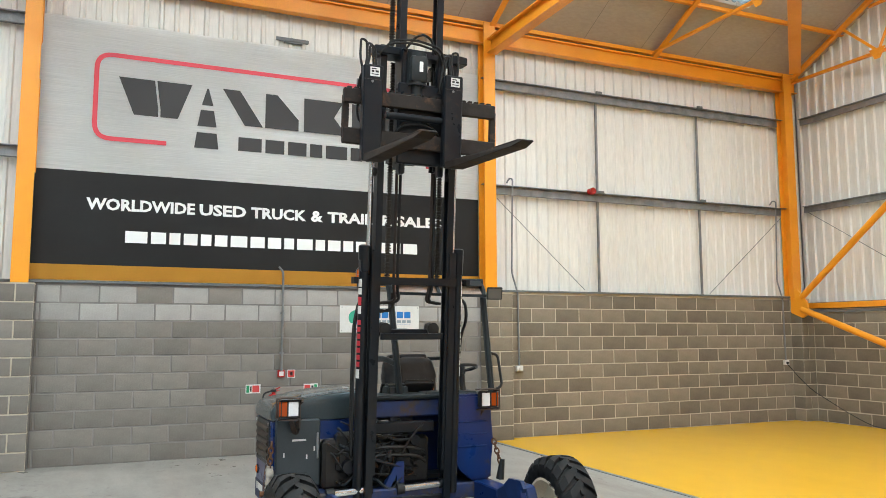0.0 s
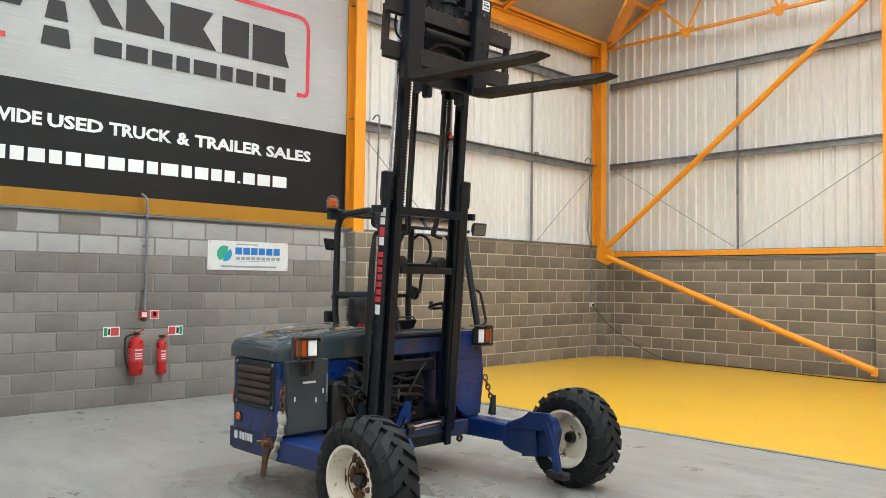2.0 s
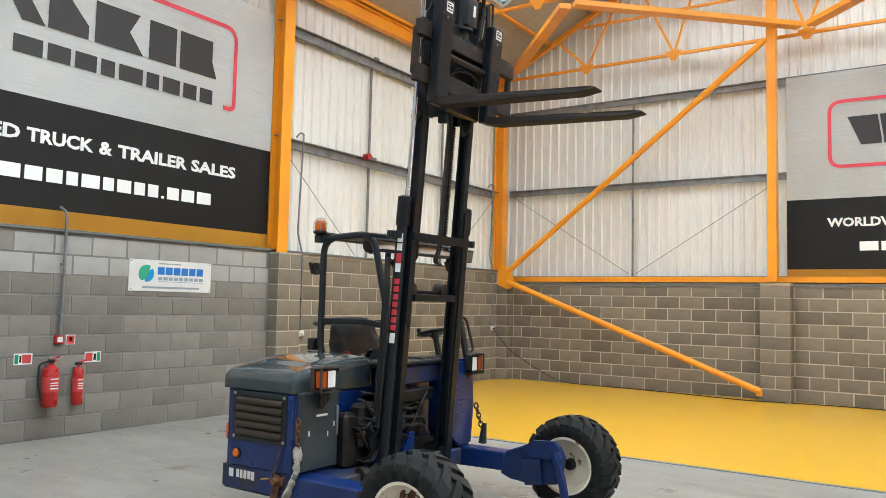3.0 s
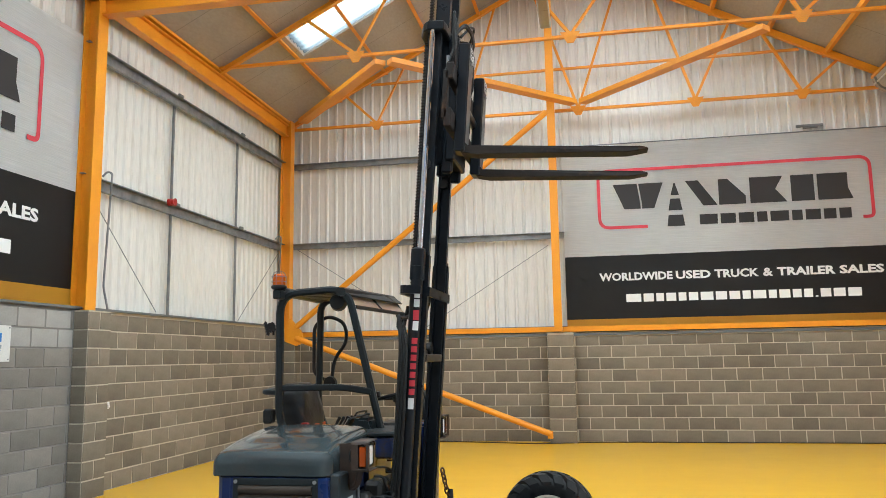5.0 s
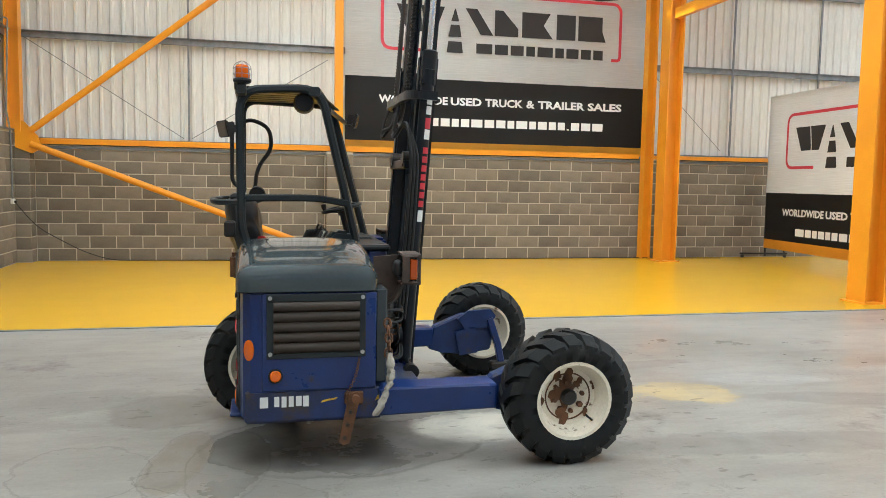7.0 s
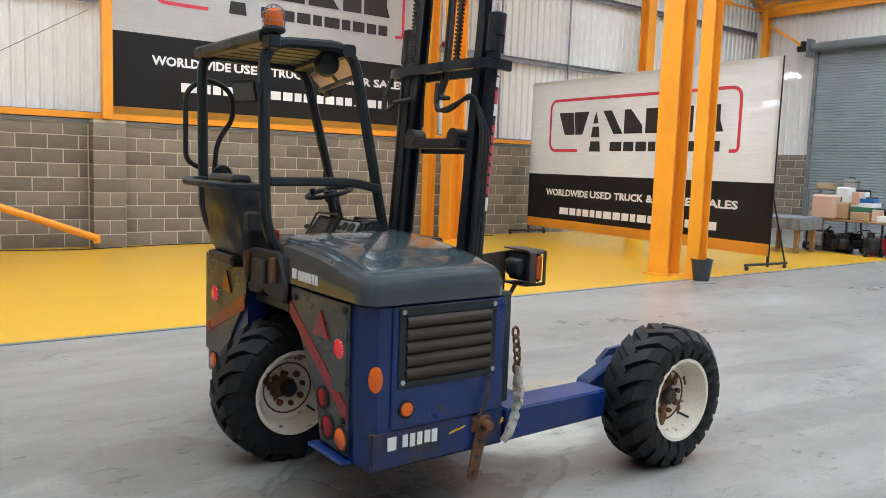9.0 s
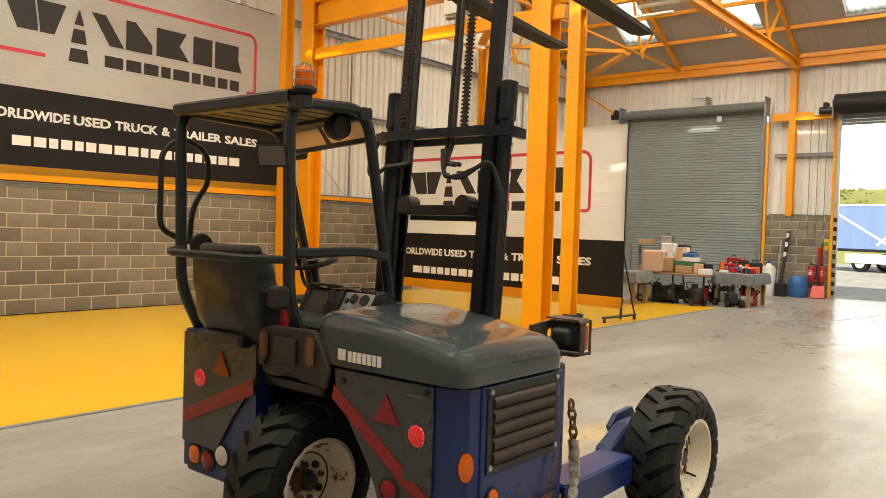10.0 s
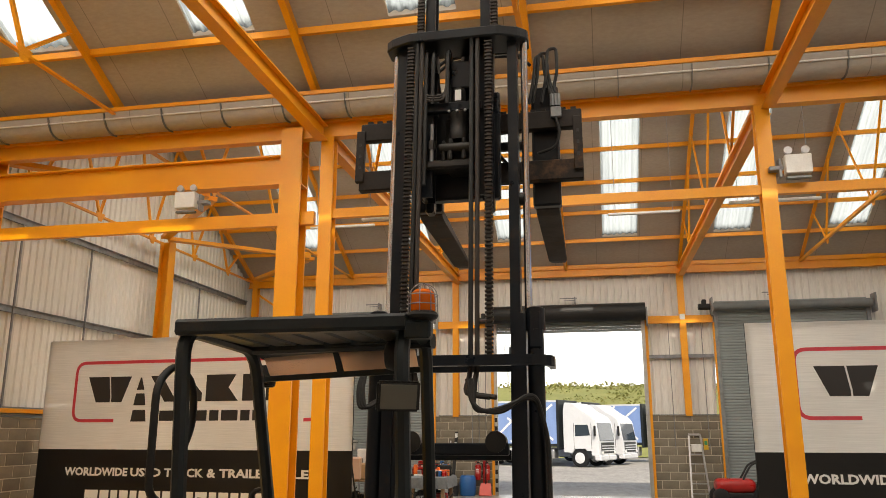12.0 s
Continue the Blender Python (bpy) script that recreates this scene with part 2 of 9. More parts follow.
# stains, dark patches and painted shade on the grey floor: place, half sizes, turn, unevenness, its scale, strength,
# dark rim, colour, change of roughness
FLOOR_STAINS_AND_SHADE = (
    # broad dark oval with a darker rim, below the forklift
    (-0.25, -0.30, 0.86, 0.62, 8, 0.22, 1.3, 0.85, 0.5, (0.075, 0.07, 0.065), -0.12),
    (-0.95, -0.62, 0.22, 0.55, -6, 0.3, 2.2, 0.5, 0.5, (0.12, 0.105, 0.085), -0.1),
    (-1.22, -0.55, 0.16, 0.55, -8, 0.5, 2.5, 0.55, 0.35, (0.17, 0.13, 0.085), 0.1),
    (-1.70, -0.60, 0.34, 0.42, 20, 0.45, 2.0, 0.2, 0.3, (0.2, 0.19, 0.17), 0.0),
    (0.55, -0.22, 0.46, 0.32, -8, 0.4, 3.0, 0.85, 0.0, (0.48, 0.45, 0.38), 0.15),
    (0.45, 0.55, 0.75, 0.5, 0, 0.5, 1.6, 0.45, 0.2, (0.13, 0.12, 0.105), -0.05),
    (2.30, 0.30, 0.46, 0.30, -12, 0.9, 2.6, 0.75, 0.0, (0.48, 0.37, 0.18), 0.15),
    (3.20, 0.55, 0.60, 0.20, -10, 0.9, 2.4, 0.25, 0.0, (0.52, 0.52, 0.52), 0.1),
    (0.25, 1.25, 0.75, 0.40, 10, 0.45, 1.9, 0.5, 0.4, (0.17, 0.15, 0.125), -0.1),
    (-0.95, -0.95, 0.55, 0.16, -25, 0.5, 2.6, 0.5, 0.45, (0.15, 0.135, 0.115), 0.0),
    (1.6, -0.75, 1.3, 0.10, -4, 0.6, 2.0, 0.35, 0.0, (0.16, 0.15, 0.14), 0.0),
    (2.3, -0.85, 1.5, 0.22, -6, 0.7, 1.8, 0.5, 0.0, (0.14, 0.13, 0.115), 0.05),
    (1.9, 1.15, 1.2, 0.16, 4, 0.7, 2.0, 0.45, 0.0, (0.16, 0.145, 0.125), 0.05),
    (3.6, -0.1, 0.9, 0.2, -14, 0.7, 2.4, 0.45, 0.0, (0.15, 0.14, 0.125), 0.05),
    (-0.1, -1.35, 1.1, 0.12, -8, 0.7, 2.4, 0.45, 0.0, (0.14, 0.13, 0.115), 0.05),
    (-2.3, 0.6, 0.9, 0.3, 25, 0.6, 1.7, 0.35, 0.15, (0.18, 0.165, 0.145), 0.05),
    (-1.35, 0.45, 0.45, 0.4, 30, 0.6, 2.4, 0.6, 0.0, (0.17, 0.15, 0.125), 0.1),
    (-0.2, 0.95, 0.9, 0.3, 0, 0.6, 2.2, 0.5, 0.0, (0.15, 0.135, 0.115), 0.1),
    (1.5, 0.35, 0.5, 0.25, -15, 0.9, 2.6, 0.6, 0.0, (0.42, 0.35, 0.22), 0.1),
    # next two: bluish shade of the floor inside the door, put into its colour
    (14.5, 0.3, 7.5, 2.6, -4, 0.5, 0.5, 0.9, 0.0, (0.115, 0.12, 0.13), -0.18),
    (10.5, -2.4, 6.0, 2.2, -8, 0.5, 0.6, 0.8, 0.0, (0.125, 0.13, 0.14), -0.18),
    (15.0, -0.6, 4.5, 0.10, -12, 0.8, 0.9, 0.7, 0.0, (0.07, 0.065, 0.06), 0.2),
    (14.0, 0.9, 4.5, 0.08, -10, 0.8, 1.1, 0.7, 0.0, (0.07, 0.065, 0.06), 0.2),
)
FLOOR_GREY = floor_material("grey_floor_paint", (0.365, 0.345, 0.312), (0.29, 0.276, 0.252), 0.36, (0.11, 0.098, 0.085), (0.58, 0.68), 0.06, FLOOR_STAINS_AND_SHADE)
FLOOR_YELLOW = floor_material("yellow_floor_paint", (0.70, 0.395, 0.012), (0.675, 0.372, 0.011), 0.24, (0.40, 0.24, 0.03), (0.74, 0.80), 0.2, sheen=0.03, grime=0.02)
YARD = floor_material("yard_concrete", (0.52, 0.50, 0.46), (0.45, 0.43, 0.40), 0.8, (0.2, 0.19, 0.17), (0.62, 0.7), 0.0)


def silver_print():
    """Banner vinyl printed like brushed metal: long fine streaks, soft cloudy patches."""
    m, nt, p = nodes_of("brushed_silver_print")
    tc = nt.nodes.new("ShaderNodeTexCoord")
    co = tc.outputs["Object"]
    s = noise_tex(nt, co, 1.0, 6, 0.7, (1.6, 1.6, 130))
    g = noise_tex(nt, co, 0.55, 3, 0.5)
    col = mixc(nt, ramp(nt, g, 0.3, 0.7), (0.78, 0.775, 0.755), (0.90, 0.895, 0.875))
    col = mixc(nt, 0.7, col, ramp(nt, s, 0.35, 0.66, (0.80, 0.80, 0.80, 1), (1.1, 1.1, 1.1, 1)), "MULTIPLY")
    link(nt, col, p.inputs["Base Color"])
    p.inputs["Roughness"].default_value = 0.55
    return m


SILVER = silver_print()
BANNER_BLACK = mat("black_banner_print", (0.020, 0.019, 0.019), (0.028, 0.027, 0.026), 0.5, scale=1.2, fine=200, bump=0.05)
BANNER_YELLOW = mat("yellow_banner_print", (0.80, 0.40, 0.03), (0.74, 0.36, 0.03), 0.55, scale=1.2, fine=200, bump=0.05)
INK_BLACK = plain("dark_print", (0.022, 0.020, 0.020), 0.55)
INK_RED = plain("red_print_line", (0.62, 0.05, 0.075), 0.55)
INK_WHITE = plain("white_print", (0.82, 0.82, 0.80), 0.55)


def skylight_sheet():
    """Translucent ribbed plastic that the daylight above shines through."""
    m, nt, p = nodes_of("translucent_sheet")
    tr = nt.nodes.new("ShaderNodeBsdfTranslucent")
    tc = nt.nodes.new("ShaderNodeTexCoord")
    n = noise_tex(nt, tc.outputs["Object"], 1.2, 6, 0.6, (0.5, 3, 0.5))
    col = mixc(nt, ramp(nt, n, 0.3, 0.75), (0.112, 0.126, 0.134), (0.080, 0.092, 0.10))
    link(nt, col, tr.inputs[0])
    link(nt, tr.outputs[0], nt.nodes["Material Output"].inputs[0])
    return m


SKYLIGHT = skylight_sheet()


# ---- mesh tools ----
def part(name, bm, material, parent=None, label="", smooth=False):
    """Links a bmesh as one mesh object, under a thing or a part."""
    me = bpy.data.meshes.new(name)
    bmesh.ops.recalc_face_normals(bm, faces=bm.faces)
    bm.to_mesh(me)
    bm.free()
    for mm in (material if isinstance(material, (list, tuple)) else [material]):
        me.materials.append(mm)
    if smooth:
        me.shade_smooth()
        me.set_sharp_from_angle(angle=radians(38))
    ob = new(name, me)
    if parent:
        ob.parent = parent
    if label:
        ob["label"] = label
    return ob


def thing(name, label, category, group="", at=(0, 0, 0)):
    ob = new(name)
    ob.location = at
    ob.empty_display_size = 0.1
    return tagged(ob, label, category, group)


def structure(name, bm, material, label, category, parent=None, smooth=False):
    return tagged(part(name, bm, material, parent, smooth=smooth), label, category, kind="structure")


def box(bm, x0, x1, y0, y1, z0, z1, bevel=0.0, m=None, seg=1):
    g = bmesh.ops.create_cube(bm, size=1, matrix=Matrix.Translation(((x0 + x1) / 2, (y0 + y1) / 2, (z0 + z1) / 2)) @ Matrix.Diagonal((abs(x1 - x0), abs(y1 - y0), abs(z1 - z0), 1)))
    vs = g["verts"]
    if bevel:
        es = list({e for v in vs for e in v.link_edges})
        r = bmesh.ops.bevel(bm, geom=es, offset=bevel, segments=seg, affect="EDGES", profile=0.5)
        vs = list({v for v in r["verts"]} | {v for v in vs if v.is_valid})
    if m:
        bmesh.ops.transform(bm, matrix=m, verts=vs)
    return bm


def boxes(*specs, bevel=0.0):
    bm = bmesh.new()
    for s in specs:
        box(bm, *s[:6], bevel=bevel, m=s[6] if len(s) > 6 else None)
    return bm


def frame_at(a, b, up=(0, 0, 1)):
    d = (Vector(b) - Vector(a)).normalized()
    u = Vector(up)
    if abs(d.dot(u)) > 0.98:
        u = Vector((1, 0, 0)) if abs(d.x) < 0.9 else Vector((0, 1, 0))
    s = d.cross(u).normalized()
    return d, s, s.cross(d).normalized()


def sweep(bm, pts, prof, up=(0, 0, 1), caps=True, closed=False):
    """Runs a closed 2D outline (sideways, upwards) along points."""
    pts = [Vector(p) for p in pts]
    rings, n, k = [], len(pts), len(prof)
    side0 = None
    for i, p in enumerate(pts):
        if closed:
            d = (pts[(i + 1) % n] - pts[i - 1]).normalized()
        else:
            d = (pts[min(i + 1, n - 1)] - pts[max(i - 1, 0)]).normalized()
        if side0 is None:
            _, s, _ = frame_at(p, p + d, up)
        else:
            s = (side0 - d * side0.dot(d)).normalized()
        side0 = s
        u = s.cross(d).normalized()
        stretch = 1.0
        if not closed and 0 < i < n - 1:
            a, b = (pts[i] - pts[i - 1]).normalized(), (pts[i + 1] - pts[i]).normalized()
            stretch = 1.0 / max(0.6, math.sqrt((1 + a.dot(b)) / 2))
        rings.append([bm.verts.new(p + s * (x * stretch) + u * (y * stretch)) for x, y in prof])
    for i in range(n if closed else n - 1):
        r0, r1 = rings[i], rings[(i + 1) % n]
        for j in range(k):
            bm.faces.new((r0[j], r0[(j + 1) % k], r1[(j + 1) % k], r1[j]))
    if caps and not closed:
        bm.faces.new(rings[0][::-1])
        bm.faces.new(rings[-1])
    return bm


def circle(r, k=10):
    return [(r * math.cos(2 * math.pi * i / k), r * math.sin(2 * math.pi * i / k)) for i in range(k)]


def rect(w, h, c=0.0):
    if not c:
        return [(-w / 2, -h / 2), (w / 2, -h / 2), (w / 2, h / 2), (-w / 2, h / 2)]
    return [(-w / 2 + c, -h / 2), (w / 2 - c, -h / 2), (w / 2, -h / 2 + c), (w / 2, h / 2 - c), (w / 2 - c, h / 2), (-w / 2 + c, h / 2), (-w / 2, h / 2 - c), (-w / 2, -h / 2 + c)]


def i_section(w, h, t):
    return [(-w / 2, -h / 2), (w / 2, -h / 2), (w / 2, -h / 2 + t), (t / 2, -h / 2 + t), (t / 2, h / 2 - t), (w / 2, h / 2 - t), (w / 2, h / 2), (-w / 2, h / 2), (-w / 2, h / 2 - t), (-t / 2, h / 2 - t), (-t / 2, -h / 2 + t), (-w / 2, -h / 2 + t)]


def l_section(w, h, t):
    return [(-w / 2, -h / 2), (w / 2, -h / 2), (w / 2, -h / 2 + t), (-w / 2 + t, -h / 2 + t), (-w / 2 + t, h / 2), (-w / 2, h / 2)]


def z_section(w, h, t):
    return [(-w / 2, -h / 2), (t / 2, -h / 2), (t / 2, h / 2 - t), (w / 2, h / 2 - t), (w / 2, h / 2), (-t / 2, h / 2), (-t / 2, -h / 2 + t), (-w / 2, -h / 2 + t)]


def rounded(pts, r, k=5):
    """Rounds the corners of a polyline."""
    pts = [Vector(p) for p in pts]
    out = [pts[0]]
    for a, b, c in zip(pts, pts[1:], pts[2:]):
        rr = min(r, (a - b).length * 0.45, (c - b).length * 0.45)
        p, q = b + (a - b).normalized() * rr, b + (c - b).normalized() * rr
        out += [p.lerp(b, t).lerp(b.lerp(q, t), t) for t in [i / k for i in range(k + 1)]]
    return out + [pts[-1]]


def tube(bm, pts, r, k=10, bend=0.0, up=(0, 0, 1)):
    return sweep(bm, rounded(pts, bend) if bend else pts, circle(r, k), up)


def cyl(bm, a, b, r, k=20, r2=None):
    d, s, u = frame_at(a, b)
    ra, rb = [], []
    for x, y in circle(1, k):
        ra.append(bm.verts.new(Vector(a) + (s * x + u * y) * r))
        rb.append(bm.verts.new(Vector(b) + (s * x + u * y) * (r if r2 is None else r2)))
    for j in range(k):
        bm.faces.new((ra[j], ra[(j + 1) % k], rb[(j + 1) % k], rb[j]))
    bm.faces.new(ra[::-1])
    bm.faces.new(rb)
    return bm


def lathe(bm, prof, centre, axis=(0, 1, 0), k=40, closed=False, caps=False):
    """Turns (along, radius) points round an axis."""
    c = Vector(centre)
    d, s, u = frame_at(c, c + Vector(axis))
    rings = []
    for i in range(k):
        a = 2 * math.pi * i / k
        w = s * math.cos(a) + u * math.sin(a)
        rings.append([bm.verts.new(c + d * y + w * r) for y, r in prof])
    n = len(prof)
    for i in range(k):
        p, q = rings[i], rings[(i + 1) % k]
        for j in range(n if closed else n - 1):
            bm.faces.new((p[j], p[(j + 1) % n], q[(j + 1) % n], q[j]))
    if caps and not closed:
        for j in (0, n - 1):
            if prof[j][1] > 1e-4:
                bm.faces.new([r[j] for r in rings] if j else [r[j] for r in rings][::-1])
    bmesh.ops.remove_doubles(bm, verts=bm.verts, dist=1e-5)
    return bm


def prism(bm, poly, axis, a, b):
    """Pushes a polygon of two coordinates along the third axis from a to b."""
    def at(p, v):
        q = list(p)
        q.insert("xyz".index(axis), v)
        return q
    v0, v1 = [bm.verts.new(at(p, a)) for p in poly], [bm.verts.new(at(p, b)) for p in poly]
    n = len(poly)
    for j in range(n):
        bm.faces.new((v0[j], v0[(j + 1) % n], v1[(j + 1) % n], v1[j]))
    bm.faces.new(v0[::-1])
    bm.faces.new(v1)
    return bm


def text_bm(body, size, depth=0.0008, bold=0.0):
    """Letters in Blender's own font as a mesh, in the plane x z, from the origin to the right; returns it and its width."""
    cu = bpy.data.curves.new("letters", "FONT")
    cu.body, cu.size, cu.extrude, cu.resolution_u = body, size, depth, 2
    cu.offset = bold
    ob = new("letters", cu)
    me = ob.evaluated_get(bpy.context.evaluated_depsgraph_get()).to_mesh()
    bm = bmesh.new()
    bm.from_mesh(me)
    bpy.data.objects.remove(ob)
    bm.transform(Matrix.Rotation(radians(90), 4, "X"))
    xs = [v.co.x for v in bm.verts]
    bm.transform(Matrix.Translation((-min(xs), 0, 0)))
    return bm, max(xs) - min(xs)


def fit_text(body, width, height, depth=0.0008, bold=0.0):
    bm, w = text_bm(body, 1.0, depth, bold)
    hi = max(v.co.z for v in bm.verts)
    bm.transform(Matrix.Diagonal((width / w, 1, height / hi, 1)))
    return bm

# ---- the hall: plan in metres ----
W1, W2, W3, SOUTH = -4.89, 10.22, 19.25, -16.6       # inner faces of the walls
TOP1, TOP2, TOP3 = 2.28, 2.06, 2.19                  # tops of the block walls
VALLEY, RIDGE1, RIDGE2 = 7.2, 1.15, 13.2
EAVE, EAVE2, PITCH = 6.62, 6.50, 0.52
FRAMES = (9.98, 3.50, -2.98, -9.46)                  # lines of the main frames
VALLEY_OFF, EAST_OFF = (0, -0.04, 0.12, 0.06), (0.1, 0.12, 0.07, 0.06)   # how far the other column rows stray from them
RAIL_LOW, RAIL_HIGH = 3.935, 5.68                     # side wall; the gable's lie 7 cm higher
DOOR_Y0, DOOR_Y1, DOOR_TOP = -1.76, 2.40, 4.80


def roof_z(x):
    if x <= VALLEY:
        return EAVE + 0.06 + PITCH * (RIDGE1 - W1 - abs(x - RIDGE1))
    return EAVE2 + 0.06 + PITCH * (RIDGE2 - VALLEY - abs(x - RIDGE2))


# floor, ground
bm = bmesh.new()
box(bm, W1 - 0.3, W3 + 0.25, SOUTH, W2 + 0.3, -0.12, 0)
structure("floor", bm, FLOOR_GREY, "grey painted concrete floor with stains, scuffs and painted-in shade by the door", "floor")
bm = bmesh.new()
box(bm, W1, 13.7, 3.5, W2, 0.0, 0.004)
structure("floor_paint", bm, FLOOR_YELLOW, "bright yellow painted floor area along the wall", "floor")
bm = bmesh.new()
box(bm, W1, 13.7, 3.44, 3.5, 0.0, 0.006)
structure("floor_edge_strip", bm, FLASHING, "dark grey joint strip beside the yellow floor", "floor strip")
bm = bmesh.new()
k = 24
ring = [(4000 * math.cos(2 * math.pi * i / k), 4000 * math.sin(2 * math.pi * i / k), -0.06) for i in range(k)]
bm.faces.new([bm.verts.new(p) for p in ring])
structure("ground", bm, YARD, "pale concrete yard outside the open door", "ground")


# block walls: the core carries the joints, the blocks themselves are laid at the end of the file
def core_wall(name, x0, x1, y0, y1, top, material, label):
    bm = bmesh.new()
    box(bm, x0, x1, y0, y1, 0, top)
    return structure(name, bm, material, label, "wall")


wall_west = core_wall("wall_west", W1 - 0.2, W1 - 0.005, 3.5, W2 + 0.2, TOP1, MORTAR, "grey concrete block wall with cream joints")
wall_west_bay = core_wall("wall_west_bay", W1 - 0.2, W1 - 0.005, SOUTH, 3.5, TOP1, MORTAR_GREY, "weathered grey concrete block wall with grey joints")
wall_north = core_wall("wall_north", W1 - 0.005, W3, W2 + 0.005, W2 + 0.2, TOP2, MORTAR, "grey concrete block wall with cream joints")
bm = boxes((W3 + 0.005, W3 + 0.2, SOUTH, -7.9, 0, TOP3), (W3 + 0.005, W3 + 0.2, -3.72, DOOR_Y0 - 0.1, 0, TOP3), (W3 + 0.005, W3 + 0.2, DOOR_Y1 + 0.1, 4.32, 0, TOP3), (W3 + 0.005, W3 + 0.2, 8.55, W2 + 0.2, 0, TOP3))
wall_east = structure("wall_east", bm, MORTAR, "grey concrete block wall between the roller doors", "wall")
bm = boxes((W1 - 0.2, W3 + 0.2, SOUTH - 0.2, SOUTH, 0, 6.4))
structure("wall_south", bm, CLADDING, "plain pale end wall", "wall")
# sills on the block walls
bm = boxes((W1 - 0.2, W1 + 0.03, SOUTH, W2, TOP1, TOP1 + 0.03))
structure("wall_sill_west", bm, FLASHING, "grey metal flashing on the block wall", "sill")
bm = bmesh.new()
prism(bm, [(W2 - 0.02, TOP2 - 0.06), (W2 + 0.2, TOP2 + 0.14), (W2 + 0.2, TOP2 - 0.01), (W2, TOP2 - 0.01), (W2, TOP2 - 0.06)], "x", W1, W3)
structure("wall_sill_north", bm, FLASHING, "sloping grey metal flashing on the block wall", "sill")
bm = boxes((W3 - 0.02, W3 + 0.2, -3.72, DOOR_Y0 - 0.1, TOP3, TOP3 + 0.025), (W3 - 0.02, W3 + 0.2, DOOR_Y1 + 0.1, 4.15, TOP3, TOP3 + 0.025))
structure("wall_sill_east", bm, FLASHING, "grey metal flashing on the block wall", "sill")


# ribbed cladding
def ribbed(name, a, b, z_of, z0, inward, label, pitch=0.2, depth=0.03, skip=()):
    """A ribbed sheet from a to b (plan), from z0 up to z_of(along); skip: (from, to, top) openings."""
    a, b, n = Vector(a), Vector(b), Vector(inward)
    d = (b - a).normalized()
    length = (b - a).length
    bm = bmesh.new()
    rows = []
    s = 0.0
    while s < length:
        for off, dep in ((0.0, 0.0), (0.12, 0.0), (0.14, 1.0), (0.18, 1.0)):
            t = min(s + off * pitch / 0.2, length)
            p = a + d * t + n * (depth * dep)
            low = z0
            for u, v, top in skip:
                if u < t < v:
                    low = top
            rows.append((bm.verts.new((p.x, p.y, low)), bm.verts.new((p.x, p.y, max(low, z_of(p.x, p.y))))))
        s += pitch
    for r, q in zip(rows, rows[1:]):
        bm.faces.new((r[0], q[0], q[1], r[1]))
    return structure(name, bm, CLADDING, label, "cladding")


ribbed("cladding_west", (W1 - 0.2, SOUTH, 0), (W1 - 0.2, W2 + 0.3, 0), lambda x, y: EAVE + 0.1, TOP1, (1, 0, 0), "white ribbed metal wall cladding")
ribbed("cladding_north", (W1 - 0.25, W2 + 0.3, 0), (W3 + 0.25, W2 + 0.3, 0), lambda x, y: roof_z(min(max(x, W1), W3)) + 0.02, TOP2 + 0.02, (0, -1, 0), "white ribbed metal gable cladding", depth=0.035)
ribbed("cladding_east", (W3 + 0.2, SOUTH, 0), (W3 + 0.2, W2 + 0.3, 0), lambda x, y: EAVE + 0.1, TOP3, (-1, 0, 0), "white ribbed metal wall cladding",
       skip=((-7.8 - SOUTH, -3.72 - SOUTH, 5.35), (DOOR_Y0 - 0.1 - SOUTH, DOOR_Y1 + 0.1 - SOUTH, DOOR_TOP), (4.32 - SOUTH, 8.55 - SOUTH, 5.35)))


